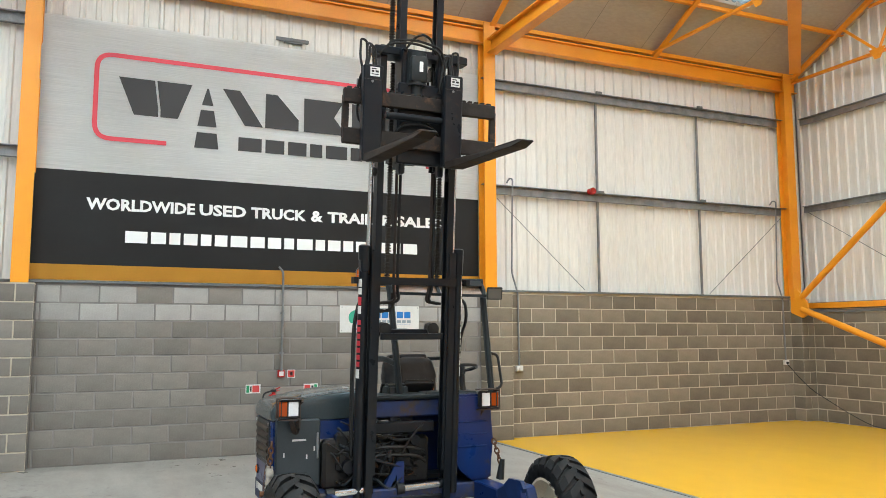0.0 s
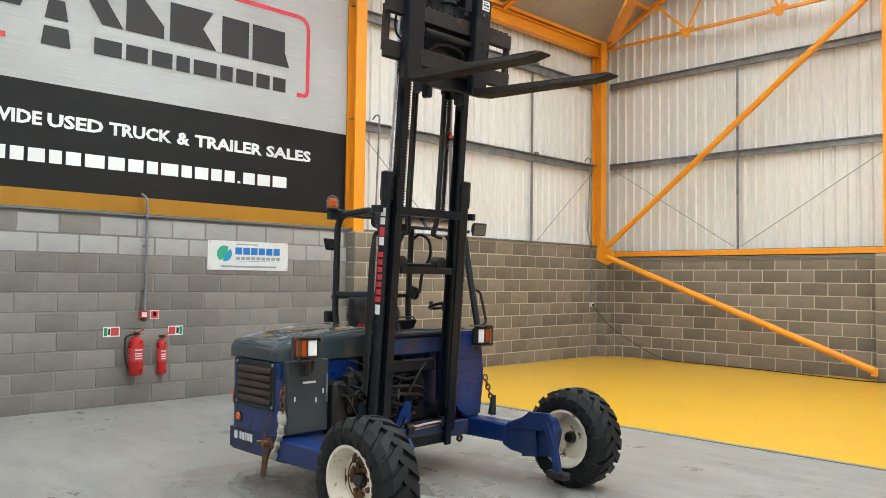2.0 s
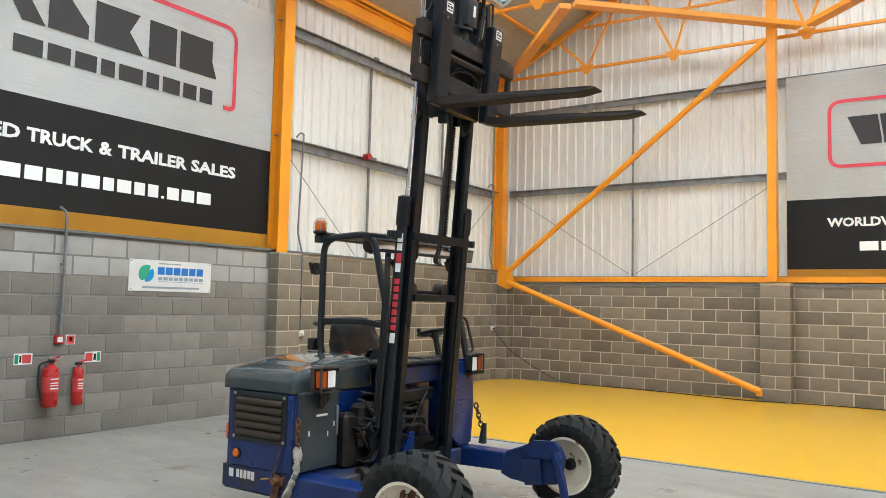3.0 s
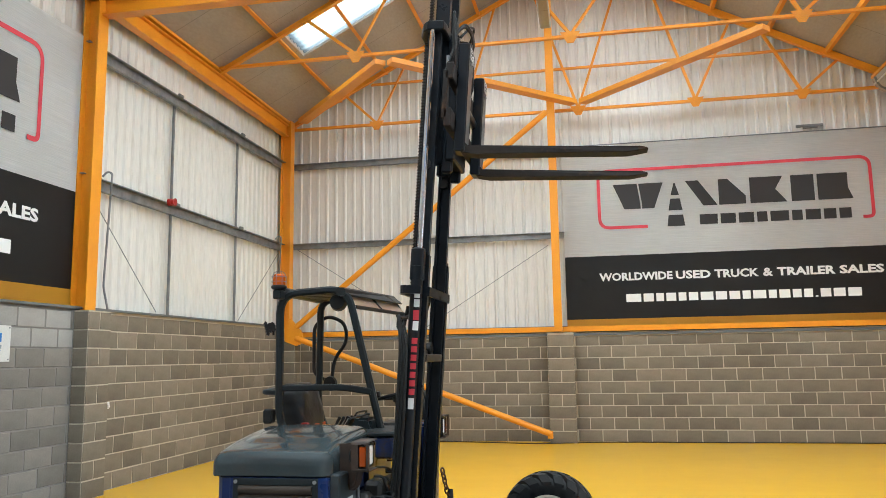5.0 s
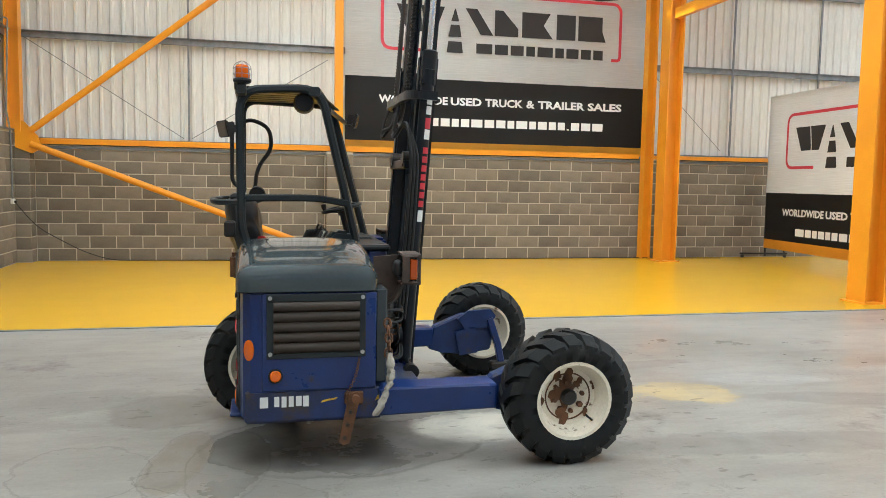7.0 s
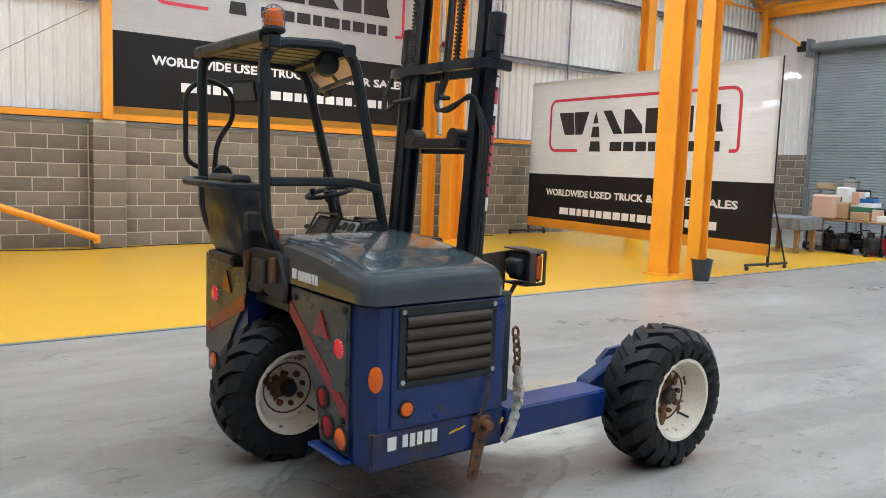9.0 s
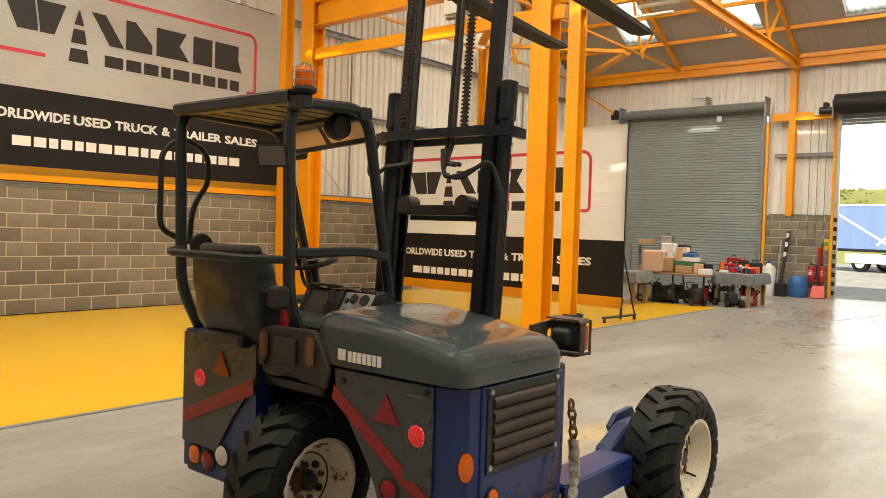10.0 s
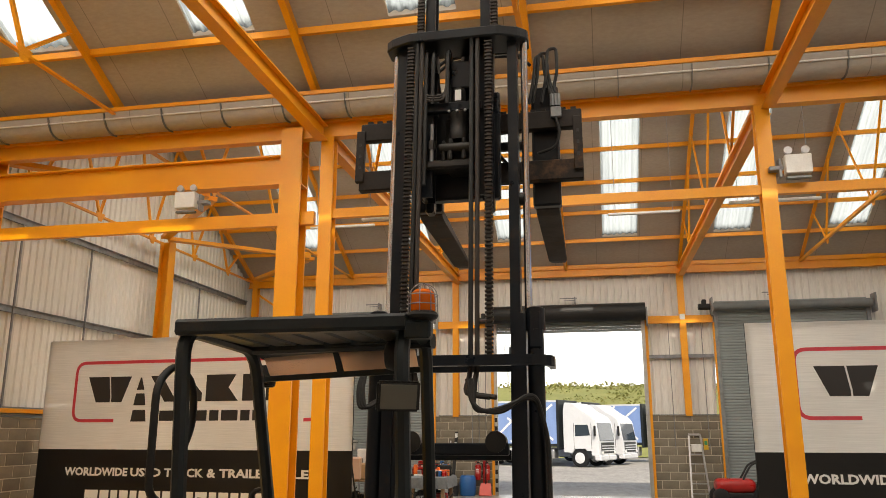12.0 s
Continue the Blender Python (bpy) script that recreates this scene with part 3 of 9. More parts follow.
# roof: lining boards with openings for the roof lights, purlins
LIGHT_Y = [-7.2, -4.26, -1.26, 1.7, 4.65, 7.6]
SLOPES = (("roof_one_west", W1 - 0.25, RIDGE1, 1), ("roof_one_east", VALLEY, RIDGE1, -1), ("roof_two_west", VALLEY, RIDGE2, 1), ("roof_two_east", W3 + 0.25, RIDGE2, -1))
for name, xe, xr, way in SLOPES:
    run = abs(xr - xe)
    lo, hi = xe + way * 1.35, xe + way * (run - 0.9)
    bm = bmesh.new()
    ys = [SOUTH] + [v for y in LIGHT_Y for v in (y - 0.48, y + 0.48)] + [W2 + 0.35]
    for i, (ya, yb) in enumerate(zip(ys, ys[1:])):
        for xa, xb, part_of in ((xe, lo, 0), (lo, hi, 1), (hi, xr, 0)):
            if part_of and i % 2:
                continue
            za, zb = roof_z(xa) if xa != VALLEY else roof_z(VALLEY), roof_z(xb)
            if xa == VALLEY:
                za = EAVE + 0.06 + PITCH * (RIDGE1 - W1 - (VALLEY - RIDGE1)) if way < 0 else EAVE2 + 0.06
            v = [bm.verts.new(p) for p in ((xa, ya, za), (xa, yb, za), (xb, yb, zb), (xb, ya, zb))]
            w = [bm.verts.new(q.co + Vector((0, 0, 0.08))) for q in v]
            bm.faces.new(v)
            bm.faces.new(w[::-1])
            for j in range(4):
                bm.faces.new((v[j], w[j], w[(j + 1) % 4], v[(j + 1) % 4]))
    tagged(part("ceiling_" + name, bm, ROOF_BOARD), "beige roof lining boards under a pitched roof", "ceiling", kind="structure")
    # roof lights
    for y in LIGHT_Y:
        bm = bmesh.new()
        rows = []
        k = 24
        for i in range(k + 1):
            yy = y - 0.5 + i / k
            off = 0.05 + (0.03 if i % 4 in (1, 2) else 0.0)
            rows.append([bm.verts.new((x, yy, roof_z(x) + off)) for x in (lo - way * 0.1, hi + way * 0.1)])
        for r, q in zip(rows, rows[1:]):
            bm.faces.new((r[0], q[0], q[1], r[1]))
        # unseen cover and side kerbs, added to stop direct sun through the opening
        outer = bmesh.new()
        prism(outer, [(x, roof_z(x) + 0.3 + dz) for x, dz in ((lo - way * 0.2, 0), (hi + way * 0.2, 0), (hi + way * 0.2, 0.01), (lo - way * 0.2, 0.01))], "y", y - 0.6, y + 0.6)
        tagged(part("rooflight_cover", outer, SKYLIGHT), "added unseen translucent sheet that keeps direct sun out of a roof light", "roof light", group="roof light covers", kind="structure")
        for ya, yb in ((y - 0.62, y - 0.6), (y + 0.6, y + 0.62)):
            kerb = bmesh.new()
            prism(kerb, [(lo - way * 0.2, roof_z(lo - way * 0.2) + 0.07), (hi + way * 0.2, roof_z(hi + way * 0.2) + 0.07), (hi + way * 0.2, roof_z(hi + way * 0.2) + 0.31), (lo - way * 0.2, roof_z(lo - way * 0.2) + 0.31)], "y", ya, yb)
            tagged(part("rooflight_kerb", kerb, FLASHING), "added unseen grey edge below the sun-blocking sheet of a roof light", "roof light", group="roof light edges", kind="structure")
        ob = tagged(part("rooflight", bm, SKYLIGHT), "translucent ribbed plastic roof light", "roof light", group="roof lights", kind="structure")
        ob.visible_shadow = False
        if y > -8:
            xm = (lo + hi) / 2
            eye = Vector((xm, y, roof_z(xm) + 0.16))
            nrm = Vector((way * PITCH, 0, -1)).normalized()
            lamp = area("rooflight_daylight", eye, eye + nrm, 0.95, abs(hi - lo) * 1.1, SKYLIGHT_W * (1.06 if xe < VALLEY or way < 0 and xe == VALLEY else 0.88))
            long_axis = Vector((1, 0, way * PITCH)).normalized()
            m3 = Matrix((Vector((0, 1, 0)) if True else None, long_axis, Vector((0, 1, 0)).cross(long_axis))).transposed()
            if m3.col[2].z < 0:
                m3 = Matrix((Vector((0, -1, 0)), long_axis, Vector((0, -1, 0)).cross(long_axis))).transposed()
            lamp.matrix_world = Matrix.Translation(eye) @ m3.to_4x4()
    # purlins
    for j in range(int(run / 1.02) + 1):
        x = xe + way * (0.28 + 1.02 * j)
        if abs(x - xe) > run - 0.05:
            break
        bm = bmesh.new()
        z = roof_z(x) if xe != VALLEY else (EAVE + 0.06 + PITCH * (RIDGE1 - W1 - abs(x - RIDGE1)) if way < 0 else EAVE2 + 0.06 + PITCH * abs(x - VALLEY))
        sweep(bm, [(x, SOUTH, z - 0.055), (x, W2 + 0.2, z - 0.055)], l_section(0.07, 0.1, 0.012))
        tagged(part("purlin", bm, STEEL_ORANGE), "orange painted steel roof purlin", "purlin", group="roof purlins", kind="structure")


def steel(name, a, b, section, label, category="beam", group="", material=None, up=(0, 0, 1), parent=None):
    bm = sweep(bmesh.new(), [a, b], section, up)
    ob = part(name, bm, material or STEEL_ORANGE, parent)
    return ob if parent else tagged(ob, label, category, group, "structure")


# columns and main frames
for fy, dv, de in zip(FRAMES, VALLEY_OFF, EAST_OFF):
    steel("column", (W1 + 0.02, fy, 0 if fy < -5 else TOP1 - 0.02), (W1 + 0.02, fy, EAVE), i_section(0.2, 0.22, 0.02), "orange painted steel wall column", "column", "wall columns", up=(1, 0, 0))
    steel("column", (W3 - 0.03, fy + de, TOP3 - 0.02), (W3 - 0.03, fy + de, 6.4), i_section(0.17, 0.2, 0.02), "orange painted steel wall column", "column", "wall columns", up=(1, 0, 0))
    if fy < 9:
        steel("valley_column", (VALLEY, fy + dv, 0), (VALLEY, fy + dv, 6.16), i_section(0.2, 0.2, 0.02), "orange painted steel column in the middle of the hall", "column", "valley columns", up=(1, 0, 0))
        for xa, xb in ((W1 + 0.13, VALLEY - 0.11), (VALLEY + 0.11, W3 - 0.13)):
            steel("tie_beam", (xa, fy + 0.04, 6.22), (xb, fy + 0.04, 6.22), i_section(0.17, 0.25, 0.022), "deep orange painted steel beam across the hall", "beam", "cross beams")
steel("valley_column", (VALLEY - 0.12, W2 - 0.14, 0), (VALLEY - 0.12, W2 - 0.14, 6.16), i_section(0.2, 0.2, 0.02), "orange painted steel column against the gable wall", "column", "valley columns", up=(1, 0, 0))

# eaves beams and valley beam
steel("eaves_beam_west", (W1 - 0.02, SOUTH, 6.425), (W1 - 0.02, W2 + 0.1, 6.425), i_section(0.14, 0.25, 0.02), "orange painted steel eaves beam")
steel("eaves_beam_east", (W3 - 0.02, SOUTH, 6.315), (W3 - 0.02, W2 + 0.1, 6.315), i_section(0.14, 0.24, 0.02), "orange painted steel eaves beam")
steel("valley_beam", (VALLEY - 0.02, SOUTH, 6.305), (VALLEY - 0.02, W2, 6.305), i_section(0.16, 0.28, 0.02), "orange painted steel valley beam")
outer = [(-0.555, 6.66), (-0.52, 6.555), (-0.47, 6.475), (-0.39, 6.42), (-0.28, 6.405), (-0.17, 6.43), (-0.12, 6.50)]
bm = sweep(bmesh.new(), [(VALLEY, SOUTH, 0), (VALLEY, W2, 0)], outer + [(x + 0.012, z + 0.014) for x, z in outer[::-1]])
gutter = structure("valley_gutter", bm, ROOF_BOARD, "pale insulated valley gutter above the middle beam", "gutter", smooth=True)
gutter.data.set_sharp_from_angle(angle=radians(50))
part("gutter_lip", tube(bmesh.new(), [(VALLEY - 0.535, SOUTH, 6.56), (VALLEY - 0.535, W2, 6.56)], 0.014, 8), WHITE_PLASTIC, gutter, "pale rolled edge", smooth=True)
steel("eaves_purlin", (VALLEY - 0.545, SOUTH, 6.705), (VALLEY - 0.545, W2, 6.705), rect(0.05, 0.06), "thin orange steel purlin along the valley gutter", "purlin")
for i in range(18):
    y = W2 - 0.2 - 0.995 * i
    bm = sweep(bmesh.new(), [(VALLEY + x - 0.012, y, z - 0.008) for x, z in outer[:-1]], rect(0.045, 0.012), up=(0, 1, 0))
    part("gutter_strap", bm, FLASHING, gutter, "dark metal strap")


# lighter trusses half way between the frames
def web_truss(y, xa, xb, ridge, tie_z, group, nodes, eave=EAVE):
    top = (ridge - xa) * PITCH + eave
    t = tagged(new("roof_truss"), "orange painted light steel roof truss", "roof truss", group)
    m = STEEL_ORANGE
    for a, b in ((xa, ridge), (xb, ridge)):
        steel("top_chord", (a, y, eave - 0.04), (b, y, top - 0.06), l_section(0.09, 0.12, 0.015), "", parent=t, material=m)
    steel("tie", (xa, y, tie_z), (xb, y, tie_z), l_section(0.07, 0.07, 0.012), "", parent=t, material=m)
    for i, (x, spread) in enumerate(nodes):
        for s in (-1, 1):
            xt = x + s * spread
            zt = eave - 0.06 + PITCH * min(xt - xa, xb - xt)
            steel("web_member", (x, y, tie_z + 0.02), (xt, y, zt), l_section(0.05, 0.05, 0.01), "", parent=t, material=m)
        bm = bmesh.new()
        prism(bm, [(x - 0.16, tie_z + 0.06), (x - 0.05, tie_z - 0.13), (x + 0.05, tie_z - 0.13), (x + 0.16, tie_z + 0.06)], "y", y - 0.03, y - 0.018)
        part("gusset_plate", bm, m, t)
    return t


nodes1 = [(-2.98, 0.7), (-1.17, 0.75), (1.2, 0.9), (3.45, 0.75), (5.4, 0.7)]
web_truss(W2 - 0.02, W1, VALLEY, RIDGE1, 6.51, "roof trusses", nodes1)
for y in (3.56, -2.93):
    for a in (W1, VALLEY):
        steel("rafter", (a, y, EAVE - 0.04), (RIDGE1, y, (RIDGE1 - W1) * PITCH + EAVE - 0.06), l_section(0.10, 0.14, 0.015), "orange painted steel rafter", "rafter", "rafters")
for y in (6.87, 0.3, -6.2):
    web_truss(y, W1, VALLEY, RIDGE1, 6.66, "roof trusses", [(-2.4, 0.9), (1.15, 1.6), (4.6, 0.9)])
nodes2 = [(9.2, 0.7), (11.2, 0.8), (13.3, 0.9), (15.4, 0.8), (17.4, 0.7)]
web_truss(W2 - 0.02, VALLEY, W3, RIDGE2, 6.4, "roof trusses", nodes2, EAVE2)
for y in (6.87, 3.56, 0.3, -2.93, -6.2):
    web_truss(y, VALLEY, W3, RIDGE2, 6.42, "roof trusses", [(10.0, 0.9), (13.2, 1.6), (16.6, 0.9)], EAVE2)
steel("gable_upper_tie", (-3.1, W2 - 0.02, 7.38), (5.4, W2 - 0.02, 7.38), l_section(0.06, 0.06, 0.012), "thin orange steel tie across the gable")

# flat wind braces that zigzag between the gable and the next truss
zig = [(-4.6, W2 - 0.2, 6.6), (-2.0, 7.15, 6.66), (1.2, W2 - 0.1, 6.6), (4.25, 7.15, 6.66)]
zig2 = [(7.5, W2 - 0.2, 6.42), (10.5, 7.1, 6.44), (13.45, W2 - 0.27, 6.42), (16.3, 7.1, 6.44), (18.9, W2 - 0.25, 6.42)]
for a, b in list(zip(zig, zig[1:])) + list(zip(zig2, zig2[1:])):
    d = (Vector(b) - Vector(a)).normalized() * 0.12
    steel("wind_brace", Vector(a) + d, Vector(b) - d, rect(0.2, 0.09), "broad orange steel wind brace under the roof", "brace", "wind braces")
# gable column, its pier is laid with the blocks
steel("gable_column", (0.66, W2 - 0.26, TOP2 + 0.02), (0.66, W2 - 0.26, roof_z(0.66) - 0.05), rect(0.15, 0.18), "orange painted steel gable column", "column", up=(0, 1, 0))
# bracing tubes in the corner bay
for a, b in (((-4.62, W2 - 0.3, 2.28), (0.58, W2 - 0.4, 6.38)), ((-4.62, W2 - 0.3, 2.06), (0.46, W2 - 0.4, 0.18))):
    bm = cyl(bmesh.new(), a, b, 0.058, 16)
    tagged(part("brace_tube", bm, STEEL_ORANGE, smooth=True), "orange round steel bracing tube across the corner bay", "brace", "bracing tubes", "structure")
bm = bmesh.new()
prism(bm, [(-4.86, 2.0), (-4.86, 2.45), (-4.72, 2.45), (-4.5, 2.2), (-4.45, 1.98), (-4.6, 1.9)], "y", W2 - 0.32, W2 - 0.28)
structure("brace_gusset", bm, STEEL_ORANGE, "orange steel gusset plate at the corner column", "gusset plate")
bm = boxes((0.40, 0.5, W2 - 0.43, W2 - 0.4, 0.1, 0.24))
structure("brace_foot", bm, STEEL_ORANGE, "orange steel foot plate of the bracing tube", "foot plate")
# orange rail at the foot of the gable cladding
bm = boxes((W1 + 0.1, VALLEY - 0.25, W2 - 0.03, W2 + 0.06, TOP2 + 0.02, TOP2 + 0.12))
structure("gable_foot_rail", bm, STEEL_ORANGE, "orange steel rail above the block wall", "rail")
bm = boxes((VALLEY + 0.1, W3, W2 - 0.03, W2 + 0.06, TOP2 + 0.02, TOP2 + 0.1))
structure("gable_foot_rail", bm, STEEL_ORANGE, "orange steel rail above the block wall", "rail")

# galvanised cladding rails and struts
for z, zn in ((RAIL_LOW, RAIL_LOW + 0.07), (RAIL_HIGH, RAIL_HIGH + 0.06)):
    for ya, yb in ((SOUTH, -2.98), (3.44, W2)):      # the banner hides the bay between
        steel("cladding_rail_west", (W1 - 0.08, ya, z), (W1 - 0.08, yb, z), z_section(0.13, 0.14, 0.012), "grey galvanised cladding rail", "rail", "cladding rails", GALV)
    for x0, x1 in ((W1, VALLEY - 0.2), (VALLEY + 0.1, W3)):
        steel("cladding_rail_north", (x0, W2 + 0.19, zn), (x1, W2 + 0.19, zn), z_section(0.1, 0.12, 0.012), "grey galvanised cladding rail", "rail", "cladding rails", GALV)
steel("cladding_rail_east", (W3 + 0.1, DOOR_Y1 + 0.1, 3.83), (W3 + 0.1, 4.1, 3.83), z_section(0.1, 0.1, 0.012), "grey galvanised cladding rail", "rail", "cladding rails", GALV)
steel("cladding_rail_east", (W3 + 0.1, -3.7, 3.83), (W3 + 0.1, DOOR_Y0 - 0.1, 3.83), z_section(0.1, 0.1, 0.012), "grey galvanised cladding rail", "rail", "cladding rails", GALV)
for y in (5.68, 7.9):
    steel("cladding_strut", (W1 - 0.11, y, TOP1 + 0.03), (W1 - 0.11, y, RAIL_HIGH), rect(0.035, 0.03), "thin grey steel strut between cladding rails", "strut", "cladding struts", GALV, up=(1, 0, 0))
    for z in (RAIL_LOW, RAIL_HIGH):
        bm = boxes((W1 - 0.02, W1 + 0.02, y - 0.06, y + 0.06, z + 0.05, z + 0.1), bevel=0.008)
        structure("rail_cleat", bm, FLASHING, "dark steel cleat bolted on a cladding rail", "cleat")
for x in (-2.05, 9.2, 11.35, 16.2):
    steel("cladding_strut", (x, W2 + 0.17, TOP2 + 0.1), (x, W2 + 0.17, RAIL_HIGH), rect(0.035, 0.03), "thin grey steel strut between cladding rails", "strut", "cladding struts", GALV, up=(0, 1, 0))
for a, b in (((W1 - 0.13, 3.75, 3.8), (W1 - 0.13, 5.4, 2.35)), ((W1 - 0.13, 9.95, 3.85), (W1 - 0.13, 8.1, 2.34)), ((-4.8, W2 + 0.2, 3.94), (-2.15, W2 + 0.2, 2.25)), ((0.5, W2 + 0.2, 3.82), (-2.0, W2 + 0.2, 2.25)), ((7.3, W2 + 0.2, 3.9), (9.0, W2 + 0.2, 2.3))):
    steel("sag_wire", a, b, circle(0.007, 5), "thin steel wire stay behind the rails", "wire", "wire stays", GALV)

# crane gantry along the valley
for y in (4.03, 9.46):
    t = thing("gantry_column", "thick orange steel column of the crane gantry", "column", "gantry columns")
    bm = sweep(bmesh.new(), [(VALLEY + 0.02, y, 0.02), (VALLEY + 0.02, y, 6.35)], i_section(0.34, 0.32, 0.03), up=(1, 0, 0))
    part("shaft", bm, STEEL_ORANGE, t)
    part("base_plate", boxes((VALLEY - 0.2, VALLEY + 0.24, y - 0.22, y + 0.22, 0, 0.025)), STEEL_ORANGE, t)
    for z in (5.42, 5.94):
        part("stiffener", boxes((VALLEY - 0.135, VALLEY + 0.175, y - 0.175, y + 0.175, z, z + 0.02)), STEEL_ORANGE, t)
steel("gantry_beam", (VALLEY, 3.9, 5.685), (VALLEY, 9.3, 5.685), i_section(0.22, 0.48, 0.025), "deep orange steel gantry beam", "beam")
steel("gantry_tie", (VALLEY, 3.66, 4.9), (VALLEY, 9.3, 4.9), rect(0.1, 0.2), "orange steel tie below the gantry beam", "beam")
steel("valley_tie", (VALLEY, -16, 4.95), (VALLEY, 3.46, 4.95), rect(0.1, 0.14), "orange steel tie between the valley columns", "beam")
steel("gable_column", (13.78, W2 - 0.2, 0), (13.78, W2 - 0.2, 6.4), i_section(0.3, 0.26, 0.022), "orange painted steel gable column", "column", up=(0, 1, 0))
bm = sweep(bmesh.new(), [(W3 - 0.1, W2 - 0.3, 5.95), (W3 - 0.1, W2 - 1.6, 5.1)], rect(0.08, 0.06))
structure("corner_strut", bm, STEEL_ORANGE, "orange steel strut in the far corner", "strut")


# east wall: roller doors
def roller(name, y0, y1, top, closed, label):
    t = thing(name, label, "roller door", at=(W3, (y0 + y1) / 2, 0))
    def P(n, bm, m, lab=""):
        bm.transform(Matrix.Translation((-W3, -(y0 + y1) / 2, 0)))
        return part(n, bm, m, t, lab)
    for y in (y0 - 0.05, y1 + 0.05):
        P("guide", boxes((W3 - 0.07, W3 + 0.06, y - 0.05, y + 0.05, 0, top + 0.1), bevel=0.006), ALU if not closed else GALV)
    bm = bmesh.new()
    r = 0.12 if closed else 0.25
    cyl(bm, (W3 - 0.06 - r, y0 - 0.12, top + r), (W3 - 0.06 - r, y1 + 0.12, top + r), r, 28)
    if not closed:
        box(bm, W3 - 0.3, W3 - 0.04, y0 - 0.1, y1 + 0.1, top + 0.02, top + 0.28, 0.02)
    P("hood", bm, FLASHING if closed else BLACK_PLASTIC, "dark steel roll")
    for s in (y0 - 0.16, y1 + 0.16):
        P("end_plate", boxes((W3 - 0.4, W3, s - 0.02, s + 0.02, top - 0.14, top + 0.36)), GALV)
    bm = bmesh.new()
    cyl(bm, (W3 - 0.2, y1 + 0.2, top + 0.12), (W3 - 0.2, y1 + 0.52, top + 0.12), 0.09, 14)
    box(bm, W3 - 0.3, W3 - 0.1, y1 + 0.3, y1 + 0.42, top + 0.15, top + 0.32, 0.02)
    P("motor", bm, BLACK_PLASTIC, "black drive motor")
    # unseen sheet added behind the slats to block daylight between them
    if closed:
        P("backing", boxes((W3 + 0.03, W3 + 0.036, y0 - 0.05, y1 + 0.05, 0.0, top + 0.3)), SHUTTER)
    z = 0.03 if closed else top - 0.27
    while z < top - 0.02:
        bm = bmesh.new()
        prism(bm, [(W3 + 0.02, z), (W3 + 0.006, z + 0.008), (W3 - 0.001, z + 0.034), (W3 + 0.005, z + 0.066), (W3 + 0.02, z + 0.076)], "y", y0, y1)
        P("slat", bm, SHUTTER)
        z += 0.078
    return t


roller("roller_door", 4.42, 8.42, 5.05, True, "closed grey steel roller door with a hood")
roller("roller_door", -7.75, -3.86, 5.05, True, "closed grey steel roller door beside a ladder")
roller("roller_door", DOOR_Y0, DOOR_Y1, 4.83, False, "open roller door with its dark rolled-up hood")
for y0, y1 in ((DOOR_Y1 + 0.1, 4.15), (-3.72, DOOR_Y0 - 0.1)):
    bm = boxes((W3 - 0.1, W3 + 0.04, y0, y1, 4.75, 4.96))
    structure("door_head_rail", bm, STEEL_ORANGE, "orange steel rail between the doors", "rail")
for y in (4.27, DOOR_Y1 + 0.14, DOOR_Y0 - 0.14, -3.75):
    bm = boxes((W3 - 0.06, W3 + 0.05, y - 0.035, y + 0.035, 0, 4.75))
    structure("door_post", bm, STEEL_ORANGE, "orange steel door post", "door post")
for y in (3.0, -2.9, 5.6):
    t = thing("wall_box", "small grey electrical box on the door rail", "electrical box", "electrical boxes")
    part("case", boxes((W3 - 0.14, W3 - 0.1, y - 0.07, y + 0.07, 4.84, 5.0), bevel=0.01), WHITE_PLASTIC, t)

